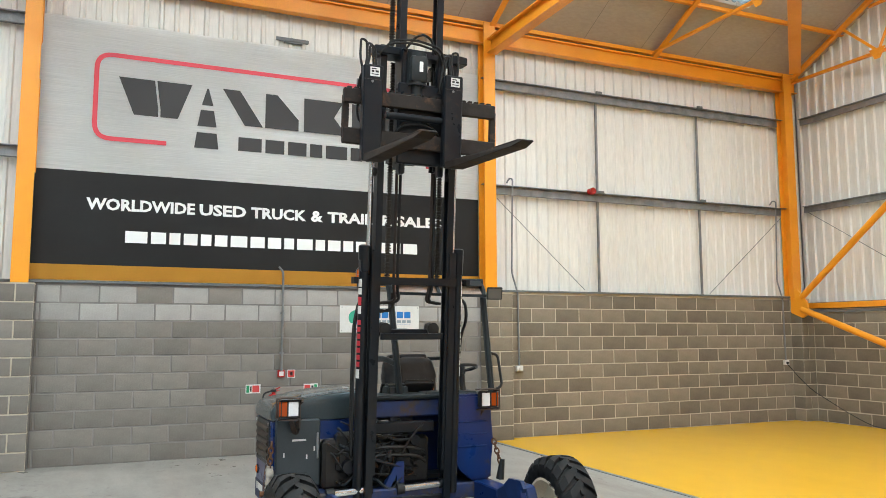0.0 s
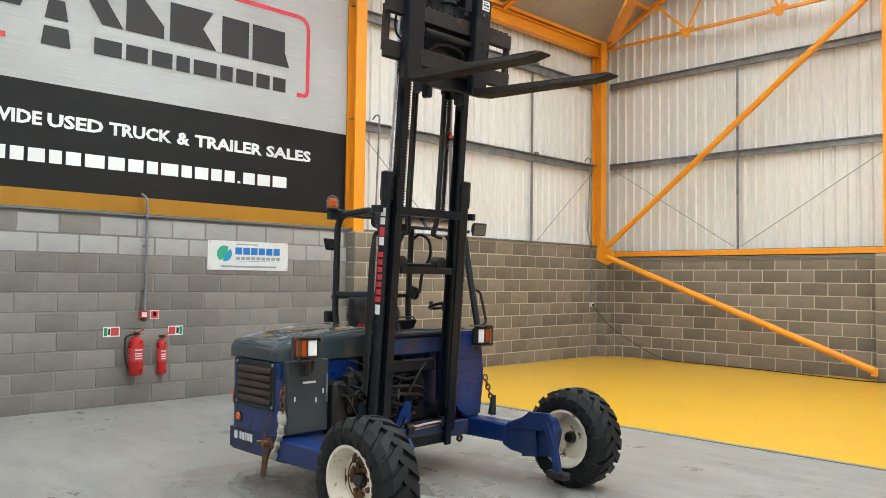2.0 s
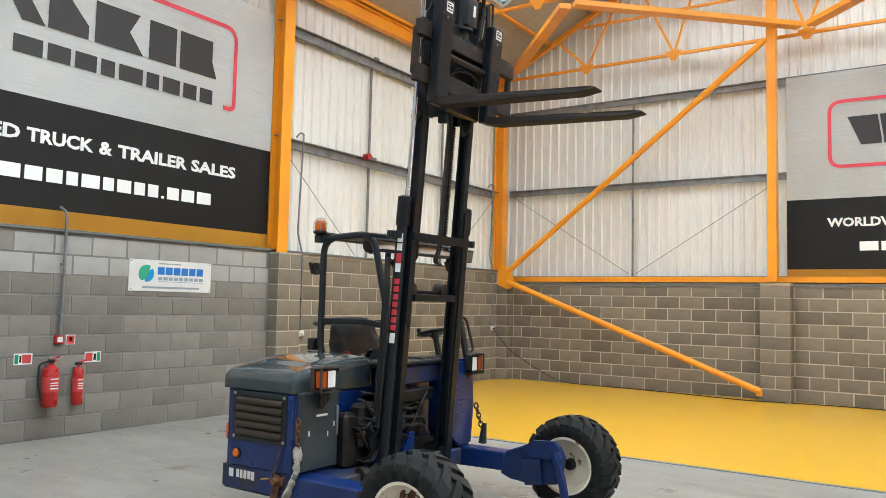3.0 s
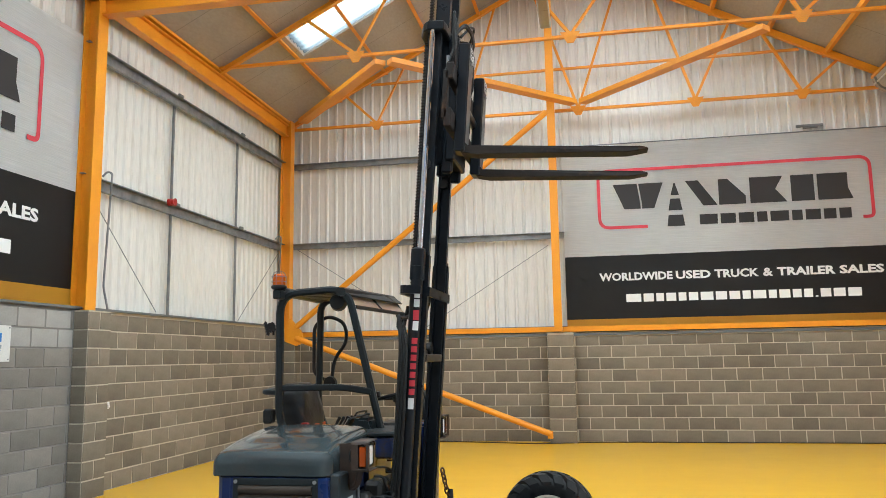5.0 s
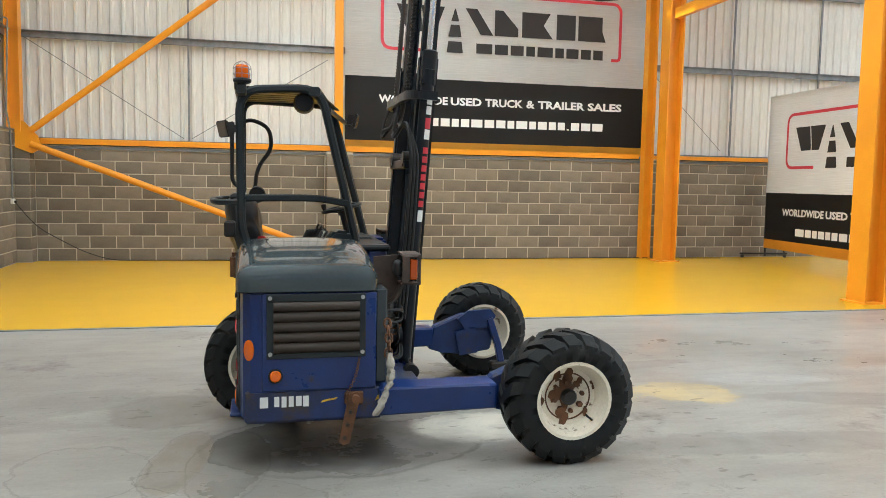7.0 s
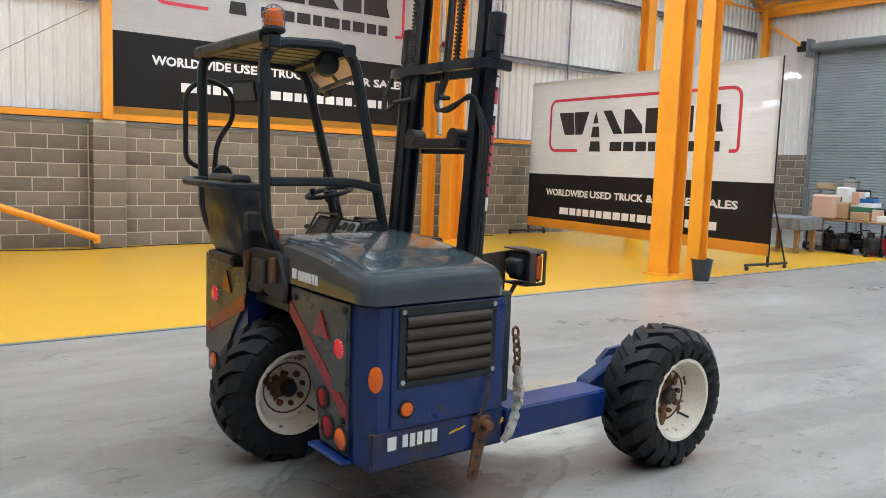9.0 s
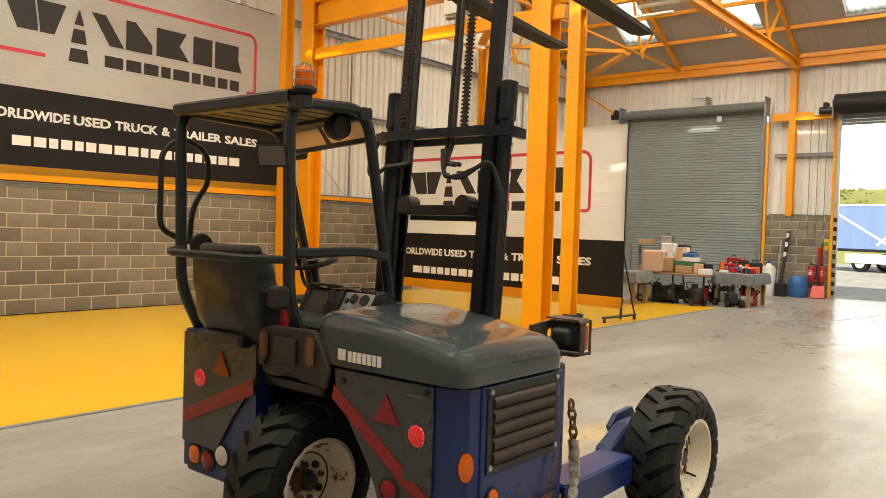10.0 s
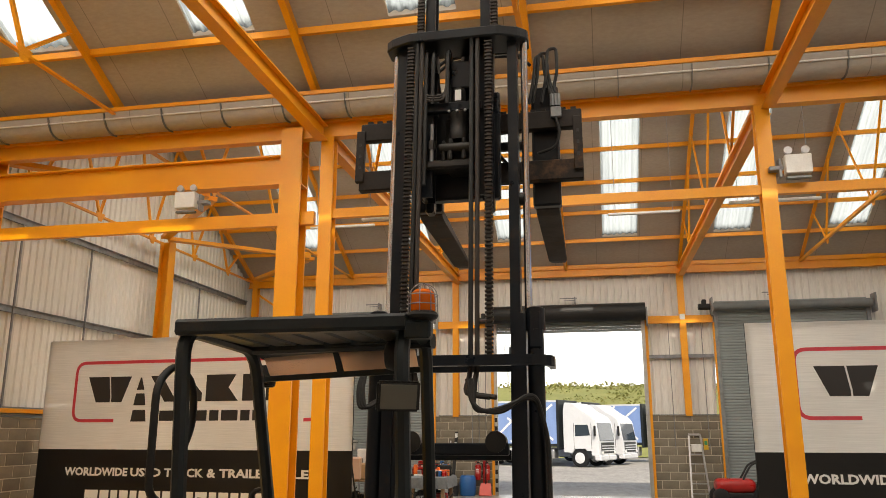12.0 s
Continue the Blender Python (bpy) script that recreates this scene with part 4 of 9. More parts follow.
# ---- banners ----
def banner(name, width, up, down, stretch, m, label, group="", drop=0.0):
    """A printed banner: local x along its width, z from the line between silver and black; faces -y."""
    t = thing(name, label, "banner", group)
    t.matrix_world = m
    seed = random.random() * 20

    def ripple(u, z):
        return 0.008 * noise.noise((u * 0.9 + seed, z * 0.35, 0)) + 0.004 * noise.noise((u * 3.1, z * 1.3 + seed, 4))

    def sheet(n, z0, z1, material, lab=""):
        bm = bmesh.new()
        nu, nz = int(width / 0.12), max(2, int((z1 - z0) / 0.15))
        g = [[bm.verts.new((width * i / nu, ripple(width * i / nu, z0 + (z1 - z0) * j / nz), z0 + (z1 - z0) * j / nz)) for j in range(nz + 1)] for i in range(nu + 1)]
        for i in range(nu):
            for j in range(nz):
                bm.faces.new((g[i][j], g[i + 1][j], g[i + 1][j + 1], g[i][j + 1]))
        bmesh.ops.solidify(bm, geom=bm.faces[:], thickness=0.004)
        return part(n, bm, material, t, lab, smooth=True)

    def ink(n, bm, material, lab="", parent=None):
        for v in bm.verts:
            v.co.y += ripple(v.co.x, v.co.z) - 0.008
        return part(n, bm, material, parent or t, lab)

    def poly(n, pts, material):
        bm = bmesh.new()
        prism(bm, [(x, z * stretch - (drop if z > 0 else 0)) for x, z in pts], "y", -0.001, 0.001)
        ink(n, bm, material)

    sheet("silver_field", 0, up, SILVER, "brushed silver print")
    sheet("black_field", -down + 0.2, 0, BANNER_BLACK, "black print")
    sheet("yellow_strip", -down, -down + 0.2, BANNER_YELLOW, "yellow print")
    k = width / 6.42
    # red line that runs round the lettering and stays open below
    line = [(1.62, 0.55), (0.705, 0.55), (0.705, 1.69), (5.685, 1.69), (5.685, 0.55), (5.50, 0.55)]
    pts = rounded([(x * k, 0, z * stretch - drop) for x, z in line], 0.2, 6)
    bm = sweep(bmesh.new(), pts, rect(0.06, 0.002), up=(0, -1, 0))
    ink("red_line", bm, INK_RED, "rounded red line")
    # mark: big dark shapes, one of them a road with dashes
    top, low = 1.405, 0.905
    shapes = [[(0.985, top), (1.445, top), (1.50, low + 0.1), (1.50, low), (1.19, low)],
              [(1.475, top), (1.94, top), (1.76, low), (1.53, low), (1.53, low + 0.1)],
              [(2.36, top), (2.60, top), (2.94, low), (2.68, low)],
              [(2.97, top), (3.14, top), (3.46, low + 0.16), (3.46, low), (2.97, low)],
              [(3.54, top), (4.14, top), (4.0, 1.16), (4.2, low), (3.54, low)],
              [(4.28, top), (4.69, top), (4.69, low), (4.28, low)],
              [(4.75, top), (5.28, top), (5.28, 1.12), (5.36, low), (4.75, low)]]
    for s in shapes:
        poly("mark", [(x * k, z) for x, z in s], INK_BLACK)
    for a, b, wa, wb in ((1.14, 1.38, 0.08, 0.01), (0.84, 1.07, 0.13, 0.09), (0.53, 0.75, 0.165, 0.135)):
        poly("road_dash", [((2.155 - wa) * k, a), ((2.155 + wa) * k, a), ((2.155 + wb) * k, b), ((2.155 - wb) * k, b)], INK_BLACK)
    # second line of the mark, as plain blocks
    a = 2.575
    for wide in (0.385, 0.33, 0.33, 0.24, 0.385, 0.24, 0.32, 0.27, 0.265):
        poly("mark_block", [((a + 0.02) * k, 0.54), ((a + wide - 0.035) * k, 0.54), ((a + wide - 0.035) * k, 0.735), ((a + 0.02) * k, 0.735)], INK_BLACK)
        a += wide
    # slogan, word by word
    words = (("WORLDWIDE", 0.65, 1.38), ("USED", 2.09, 0.64), ("TRUCK", 2.80, 0.80), ("&", 3.67, 0.18), ("TRAILER", 3.92, 1.02), ("SALES", 5.01, 0.76))
    for word, u, wide in words:
        bm = fit_text(word, wide * k, 0.15 * stretch, bold=0.036)
        bm.transform(Matrix.Translation((u * k, 0, -0.49 * stretch)))
        ink("slogan_word", bm, INK_WHITE, "white lettering")
    # address line as plain bars
    a = 1.13
    for i, wide in enumerate((0.33, 0.24, 0.19, 0.23, 0.19, 0.22, 0.28, 0.25, 0.24, 0.19, 0.28, 0.19, 0.24, 0.2, 0.2, 0.09, 0.23, 0.25, 0.28)):
        high = -0.885 if i == 15 else -0.76
        poly("address_bar", [((a + 0.015) * k, -0.915), ((a + wide * 0.985 - 0.03) * k, -0.915), ((a + wide * 0.985 - 0.03) * k, high), ((a + 0.015) * k, high)], INK_WHITE)
        a += wide * 0.985
    return t


def facing(p, yaw):
    """Pose whose local x runs along the wall and whose -y looks into the room."""
    return Matrix.Translation(p) @ Matrix.Rotation(radians(yaw), 4, "Z")


banner("wall_banner", 6.3, 2.05, 1.42, 1.0, facing((W1 - 0.07, -2.92, 3.74), 90), "large silver and black advertising banner on the side wall", "banners", 0.09)
banner("wall_banner", 6.42, 2.23, 1.43, 1.0, facing((0.82, W2 + 0.13, 3.545), 0), "large silver and black advertising banner on the gable wall", "banners")


def standing_banner(p, yaw, width, label):
    m = facing((p[0], p[1], 1.42), yaw)
    t = banner("standing_banner", width, 2.05, 1.2, 0.95, m, label, "banners")
    for u in (0.02, width - 0.02):
        part("post", tube(bmesh.new(), [(u, 0.03, -1.38), (u, 0.03, 2.05)], 0.024, 8), BLACK_PLASTIC, t, "black steel post")
        bm = tube(bmesh.new(), [(u, -0.55, -1.33), (u, 0.55, -1.33)], 0.022, 8)
        tube(bm, [(u, 0.5, -1.33), (u, 0.04, -0.2)], 0.015, 8)
        part("foot", bm, BLACK_PLASTIC, t, "black steel foot")
        for s in (-0.5, 0.5):
            bm = cyl(bmesh.new(), (u - 0.015, s, -1.385), (u + 0.015, s, -1.385), 0.035, 12)
            part("castor", bm, BLACK_PLASTIC, t)
    part("top_rail", tube(bmesh.new(), [(0, 0.03, 2.03), (width, 0.03, 2.03)], 0.02, 8), BLACK_PLASTIC, t)
    return t



# ---- truck-mounted forklift ----
BLUE = mat("blue_truck_paint", (0.005, 0.026, 0.140), (0.0045, 0.018, 0.095), 0.32, scale=3.5, fine=80, bump=0.05, stain=(0.045, 0.032, 0.022), stain_at=(0.62, 0.72), stain_scale=4.5, coat=0.15)
BLUE_DIRTY = mat("dirty_blue_paint", (0.010, 0.034, 0.16), (0.02, 0.022, 0.035), 0.5, scale=4, fine=80, bump=0.12, stain=(0.06, 0.042, 0.028), stain_at=(0.5, 0.62), stain_scale=5)
BLUE_WORN = mat("worn_blue_paint", (0.006, 0.028, 0.13), (0.008, 0.018, 0.065), 0.45, scale=5, fine=80, bump=0.1, stain=(0.05, 0.036, 0.026), stain_at=(0.58, 0.7), stain_scale=6)
SLATE_BOX = mat("scratched_slate_paint", (0.040, 0.050, 0.056), (0.030, 0.038, 0.043), 0.34, scale=4, fine=80, bump=0.06, stain=(0.07, 0.06, 0.05), stain_at=(0.64, 0.72), stain_scale=9)
SLATE = mat("slate_grey_paint", (0.044, 0.059, 0.065), (0.034, 0.046, 0.052), 0.15, scale=2.5, fine=60, bump=0.03, coat=0.6)
SLATE_DULL = mat("dull_slate_paint", (0.019, 0.025, 0.028), (0.014, 0.017, 0.019), 0.4, scale=4, fine=80, bump=0.08, stain=(0.045, 0.036, 0.027), stain_at=(0.6, 0.72), spec=0.35)
PANEL_OLIVE = mat("dusty_rear_panel", (0.052, 0.057, 0.057), (0.040, 0.043, 0.043), 0.3, scale=4, fine=80, bump=0.06, stain=(0.09, 0.07, 0.045), stain_at=(0.62, 0.74), stain_scale=4)
MAST = mat("black_mast_steel", (0.007, 0.010, 0.015), (0.011, 0.012, 0.014), 0.32, scale=5, fine=70, bump=0.12, stain=(0.035, 0.024, 0.017), stain_at=(0.6, 0.72), stain_scale=6, spec=0.33)
FORK = mat("worn_fork_steel", (0.030, 0.023, 0.019), (0.018, 0.015, 0.014), 0.68, 0.0, spec=0.25, scale=6, fine=60, bump=0.2, stain=(0.10, 0.055, 0.03), stain_at=(0.55, 0.7), stain_scale=6)
CHROME = plain("chrome_rod", (0.78, 0.80, 0.84), 0.15, 1.0)
HOSE_BROWN = mat("dusty_brown_hose", (0.030, 0.019, 0.014), (0.02, 0.014, 0.011), 0.6, scale=8, fine=90, bump=0.1)
CHAIN = mat("oiled_chain_steel", (0.055, 0.048, 0.042), (0.035, 0.03, 0.026), 0.38, 0.55, scale=20, fine=120, bump=0.1)
GREASE = mat("greasy_black", (0.009, 0.0085, 0.008), (0.02, 0.017, 0.014), 0.38, scale=12, fine=110, bump=0.4)
RUBBER = mat("tyre_rubber", (0.009, 0.0095, 0.010), (0.014, 0.015, 0.0155), 0.55, scale=5, fine=120, bump=0.2, stain=(0.06, 0.056, 0.051), stain_at=(0.58, 0.78), stain_scale=7, spec=0.3)
RIM = mat("cream_rim_paint", (0.85, 0.78, 0.64), (0.78, 0.70, 0.55), 0.45, scale=4, fine=70, bump=0.08, stain=(0.13, 0.055, 0.02), stain_at=(0.57, 0.63), stain_scale=7)
RUST = mat("rusty_steel", (0.17, 0.070, 0.026), (0.075, 0.038, 0.02), 0.8, scale=14, fine=120, bump=0.5)
GRILLE = mat("brown_grille", (0.042, 0.027, 0.017), (0.030, 0.020, 0.013), 0.5, scale=4, fine=80, bump=0.1)
SEAT = mat("black_seat_cover", (0.011, 0.011, 0.012), (0.019, 0.019, 0.020), 0.36, scale=5, fine=14, bump=1.0)
CANVAS = mat("dirty_canvas", (0.44, 0.41, 0.35), (0.24, 0.22, 0.18), 0.9, scale=9, fine=140, bump=0.6, stain=(0.10, 0.09, 0.075), stain_at=(0.58, 0.68), stain_scale=12)
# amber of the headlamp indicators, with the hood's shade put into the colour
AMBER_SHADED = plain("shaded_amber_lens", (0.38, 0.065, 0.008), 0.12)
AMBER = plain("amber_lens", (0.70, 0.13, 0.006), 0.12)
RED_LENS = plain("red_lens", (0.22, 0.006, 0.010), 0.12)


def lit_lens():
    """A red lamp lens with a grid of bright diodes behind it."""
    m, nt, p = nodes_of("lit_red_lens")
    vo = nt.nodes.new("ShaderNodeTexVoronoi")
    vo.inputs["Scale"].default_value, vo.inputs["Randomness"].default_value = 85.0, 0.15
    link(nt, nt.nodes.new("ShaderNodeTexCoord").outputs["Object"], vo.inputs["Vector"])
    c = mixc(nt, ramp(nt, vo.outputs["Distance"], 0.25, 0.42), (0.95, 0.45, 0.45), (0.50, 0.015, 0.02))
    link(nt, c, p.inputs["Base Color"])
    link(nt, c, p.inputs["Emission Color"])
    p.inputs["Emission Strength"].default_value, p.inputs["Roughness"].default_value = 0.35, 0.2
    return m


RED_LIT = lit_lens()
RED_TAPE = mat("red_reflective_tape", (0.30, 0.010, 0.012), (0.24, 0.008, 0.010), 0.3, scale=9, fine=90, bump=0.05, stain=(0.06, 0.03, 0.02), stain_at=(0.66, 0.74), stain_scale=12)
# work lamp glass: the dark reflection is put into its base colour
LAMP_MIRRORED_DARK = plain("dark_reflection_glass", (0.13, 0.12, 0.10), 0.2)
HOOD = mat("dark_rusty_hood", (0.060, 0.036, 0.024), (0.035, 0.024, 0.018), 0.7, scale=14, fine=120, bump=0.4)
CLEAR = plain("lamp_glass", (0.95, 0.95, 0.94), 0.22, 0.1)
TINT = plain("tinted_screen", (0.72, 0.50, 0.32), 0.3, transmission=0.75)
DECAL_RED = plain("red_decal", (0.50, 0.03, 0.045), 0.4)
DECAL_WHITE = plain("white_decal", (0.72, 0.72, 0.70), 0.4)
YELLOW_PAINT = plain("old_yellow_paint", (0.60, 0.38, 0.02), 0.6)
GAUGE = mat("grey_dash_panel", (0.30, 0.29, 0.25), (0.24, 0.23, 0.2), 0.5, scale=8, fine=80)
ORANGE_WEB = plain("orange_webbing", (0.65, 0.12, 0.03), 0.7)

truck = thing("truck_mounted_forklift", "blue and black three-wheeled truck-mounted forklift with raised forks", "forklift")


def T(name, bm, material, label="", parent=None, smooth=False):
    return part(name, bm, material, parent or truck, label, smooth)


# chassis and arms
bm = boxes((-0.86, -0.14, -0.76, -0.41, 0.255, 0.43), (-0.42, -0.15, -0.405, -0.05, 0.255, 0.43), (-0.16, 0.10, -0.79, 1.02, 0.295, 0.42), (-0.86, -0.5, 0.5, 1.05, 0.25, 0.32), (-0.5, -0.1, 0.45, 1.05, 0.3, 0.36), bevel=0.012)
T("chassis", bm, BLUE_DIRTY, "dirty blue chassis")
for side, y0, y1 in ((-1, -0.805, -0.62), (1, 0.84, 1.0)):
    bm = bmesh.new()
    prism(bm, [(-0.16, 0.28), (0.50, 0.29), (0.50, 0.43), (-0.16, 0.43)], "y", y0, y1)
    bmesh.ops.bevel(bm, geom=bm.edges[:], offset=0.01, segments=1, affect="EDGES")
    arm = T("arm", bm, BLUE, "blue box-section wheel arm")
    yi0, yi1 = (y1 - 0.06, y1 + 0.03) if side < 0 else (y0, y0 + 0.09)
    bm = bmesh.new()
    prism(bm, [(0.46, 0.27), (0.50, 0.44), (0.72, 0.53), (0.94, 0.53), (0.99, 0.44), (0.95, 0.25), (0.72, 0.22), (0.56, 0.24)], "y", yi0, yi1)
    bmesh.ops.bevel(bm, geom=bm.edges[:], offset=0.012, segments=1, affect="EDGES")
    part("drive_housing", bm, BLUE_WORN, arm, "scuffed blue drive housing")
    bm = bmesh.new()
    yy = yi1 + 0.005 if side < 0 else yi0 - 0.035
    prism(bm, [(0.68, 0.50), (0.76, 0.56), (0.94, 0.57), (0.98, 0.52), (0.93, 0.44), (0.74, 0.42)], "y", yy, yy + 0.03)
    prism(bm, [(0.66, 0.40), (0.82, 0.44), (0.84, 0.24), (0.70, 0.22)], "y", yy, yy + 0.02)
    part("wear_plate", bm, BLUE_WORN, arm, "scuffed blue steel plate")
    bm = sweep(bmesh.new(), [(0.93, yy + 0.01, 0.50), (1.0, yy + 0.01, 0.30), (1.03, yy + 0.01, 0.16)], rect(0.05, 0.05, 0.006), up=(0, 1, 0))
    part("support_leg", bm, BLUE, arm, "blue support leg")
    bm = boxes((0.94, 1.12, yy - 0.03, yy + 0.05, 0.11, 0.165), bevel=0.012)
    part("support_pad", bm, GREASE, arm, "black support pad")


# wheels with lugged tyres
def wheel(cx, cy, cz, r, w, out, name="wheel", label="lugged black tyre on a cream steel wheel", flakes=0):
    hub = Vector((cx, cy, cz))
    rr = 0.205
    bm = bmesh.new()
    o = out
    h = w / 2
    prof = [(-o * h * 0.86, rr), (-o * h, rr + 0.012), (-o * h, rr - 0.006), (-o * h * 0.8, rr - 0.018), (-o * h * 0.2, rr - 0.035), (o * 0.03, rr - 0.05), (o * 0.035, 0.10), (o * 0.05, 0.07), (o * 0.05, 0.0)]
    prof2 = [(o * h * 0.86, rr), (o * h, rr + 0.012), (o * h, rr - 0.006), (o * h * 0.7, rr - 0.02), (o * 0.035, rr - 0.045), (o * 0.028, 0.1), (o * 0.028, 0.0)]
    lathe(bm, prof2, hub, (0, 1, 0), 40)
    lathe(bm, [(-p[0], p[1]) for p in prof2], hub, (0, 1, 0), 40)
    rim = T(name, bm, RIM, label, smooth=True)
    # hub boss, nuts and hand holes, on the outer face
    for s in (1, -1):
        f = s * o
        bm = lathe(bmesh.new(), [(f * 0.02, 0.046), (f * 0.06, 0.044), (f * 0.072, 0.034), (f * 0.072, 0.0)], hub, (0, 1, 0), 24)
        part("hub", bm, GREASE, rim, "greasy black hub", smooth=True)
        if s < 0:
            break
    for i in range(8):
        a = 2 * math.pi * i / 8 + 0.2
        p = hub + Vector((0.082 * math.cos(a), 0, 0.082 * math.sin(a)))
        bm = cyl(bmesh.new(), p + Vector((0, o * 0.03, 0)), p + Vector((0, o * 0.052, 0)), 0.017 if i % 2 else 0.013, 6)
        part("wheel_nut", bm, RUST, rim, "rusty wheel nut")
    bm = lathe(bmesh.new(), [(o * 0.031, 0.135), (o * 0.036, 0.133), (o * 0.036, 0.128), (o * 0.031, 0.126)], hub, (0, 1, 0), 40)
    part("rust_ring", bm, RUST, rim)
    pts_ = []
    for i in range(28):
        a = 2 * math.pi * i / 28
        q = 0.066 + 0.055 * noise.noise((3 * math.cos(a) + 7 * cx, 3 * math.sin(a), 1.7))
        pts_.append((-0.035 + q * math.cos(a) + cx, 0.02 + q * math.sin(a) + cz))
    bm = prism(bmesh.new(), pts_, "y", cy + o * 0.034, cy + o * 0.0375)
    part("rust_patch", bm, RUST, rim, "flaking rust round the hub")
    for k in range(flakes):
        a0, far = 0.9 + 1.17 * k, 0.10 + 0.035 * (k % 3)
        pts_ = []
        for i in range(18):
            a = 2 * math.pi * i / 18
            q = (0.016 + 0.007 * (k % 4)) * (1 + 0.9 * noise.noise((2.4 * math.cos(a) + 5 * k, 2.4 * math.sin(a), 0.3)))
            pts_.append((cx + far * math.cos(a0) + q * math.cos(a), cz + far * math.sin(a0) + 1.7 * q * math.sin(a)))
        part("rust_patch", prism(bmesh.new(), pts_, "y", cy + o * 0.034, cy + o * (0.0372 + 0.0002 * k)), RUST, rim, "rust stain on the wheel disc")
    bm = tube(bmesh.new(), [hub + Vector((0.11, o * 0.035, -0.11)), hub + Vector((0.125, o * 0.09, -0.125))], 0.006, 6)
    part("valve", bm, BLACK_PLASTIC, rim)
    # tyre
    bm = bmesh.new()
    body = r - 0.022
    half = [(0.0, body), (h * 0.55, body - 0.004), (h * 0.86, body - 0.018), (h * 1.02, body - 0.05), (h * 1.06, (body + rr) / 2), (h * 1.0, rr + 0.035), (h * 0.88, rr)]
    lathe(bm, [(-y, q) for y, q in half[::-1]] + half[1:], hub, (0, 1, 0), 48)
    n = 20
    for s in (-1, 1):
        for i in range(n):
            a0 = 2 * math.pi * (i + (0.5 if s > 0 else 0)) / n
            ring = []
            for j in range(5):
                q = j / 4
                y = s * (-0.02 + q * (h * 1.03 + 0.02))
                a = a0 + s * 0 - 0.34 * q + 0.05
                drop = 0.0 if q < 0.7 else 0.055 * ((q - 0.7) / 0.3) ** 1.3
                wd = (0.027 + 0.015 * q) / r
                top = r - drop
                base = body - 0.03 - drop * 0.8
                ring.append([hub + Vector((rad * math.cos(ang), y, rad * math.sin(ang))) for rad, ang in ((base, a - wd * 1.25), (top, a - wd), (top, a + wd), (base, a + wd * 1.25))])
            vs = [[bm.verts.new(p) for p in q] for q in ring]
            for p, q in zip(vs, vs[1:]):
                for k in range(3):
                    bm.faces.new((p[k], q[k], q[k + 1], p[k + 1]))
            bm.faces.new(vs[0])
            bm.faces.new(vs[-1][::-1])
            # shoulder of the lug, down the side wall
            a = a0 - 0.34 + 0.05
            y1, y2 = s * h * 1.03, s * h * 1.09
            wd = 0.030 / r
            pts = []
            for rad, yy in ((r - 0.055, y1), (r - 0.105, y2), (r - 0.15, s * h * 1.03)):
                pts.append([bm.verts.new(hub + Vector((rad * math.cos(ang), yy, rad * math.sin(ang)))) for ang in (a - wd, a + wd)])
            for p, q in zip(pts, pts[1:]):
                bm.faces.new((p[0], p[1], q[1], q[0]))
    tyre = part("tyre", bm, RUBBER, rim, "black rubber tyre with worn chevron lugs", smooth=True)
    tyre.data.set_sharp_from_angle(angle=radians(38))
    return rim


wheel(0.882, -0.85, 0.362, 0.368, 0.27, -1, label="lugged black tyre on a cream wheel with rusty hub", flakes=7)
wheel(0.94, 1.13, 0.362, 0.368, 0.27, 1)
wheel(-0.762, 0.255, 0.358, 0.368, 0.27, -1)
bm = boxes((-0.80, -0.62, 0.45, 0.50, 0.3, 0.84), (-0.84, -0.48, 0.05, 0.50, 0.78, 0.84), bevel=0.012)
T("rear_wheel_fork", bm, GREASE, "black rear wheel yoke")

# engine side: body, door, grille, rear panel
bm = bmesh.new()
near = [(-0.885, -0.67), (-0.87, -0.72), (-0.83, -0.76), (-0.78, -0.77), (-0.19, -0.77), (-0.175, -0.755)]
prism(bm, [(-0.885, -0.09)] + near + [(-0.175, -0.09)], "z", 0.80, 0.955)
prism(bm, [(-0.885, -0.40)] + near + [(-0.175, -0.40)], "z", 0.268, 0.80)
bmesh.ops.bevel(bm, geom=[e for e in bm.edges if abs(e.verts[0].co.z - e.verts[1].co.z) < 1e-4 and not 0.7 < e.verts[0].co.z < 0.9], offset=0.012, segments=2, affect="EDGES")
body = T("engine_housing", bm, BLUE, "blue sheet-steel engine housing")
bm = boxes((-0.775, -0.178, -0.782, -0.76, 0.432, 0.948), bevel=0.006)
door = part("side_door", bm, BLUE, body, "blue side door")
bm = bmesh.new()
for s in ((-0.75, -0.235, -0.79, -0.775, 0.905, 0.945), (-0.75, -0.235, -0.79, -0.775, 0.605, 0.632), (-0.75, -0.715, -0.79, -0.775, 0.632, 0.905), (-0.27, -0.235, -0.79, -0.775, 0.632, 0.905)):
    box(bm, *s, bevel=0.003)
grille = T("grille", bm, SLATE_DULL, "dark framed louvre grille")
part("backing", boxes((-0.716, -0.269, -0.783, -0.778, 0.63, 0.907)), GREASE, grille)
for i in range(5):
    z = 0.636 + i * 0.054
    bm = bmesh.new()
    arc = [(-0.783 - 0.019 * math.sin(math.pi * j / 9) ** 0.7, z + 0.054 * j / 9) for j in range(10)]
    prism(bm, arc, "x", -0.715, -0.27)
    louvre = part("louvre", bm, GRILLE, grille, "brown louvre", smooth=True)
    louvre.data.set_sharp_from_angle(angle=radians(40))
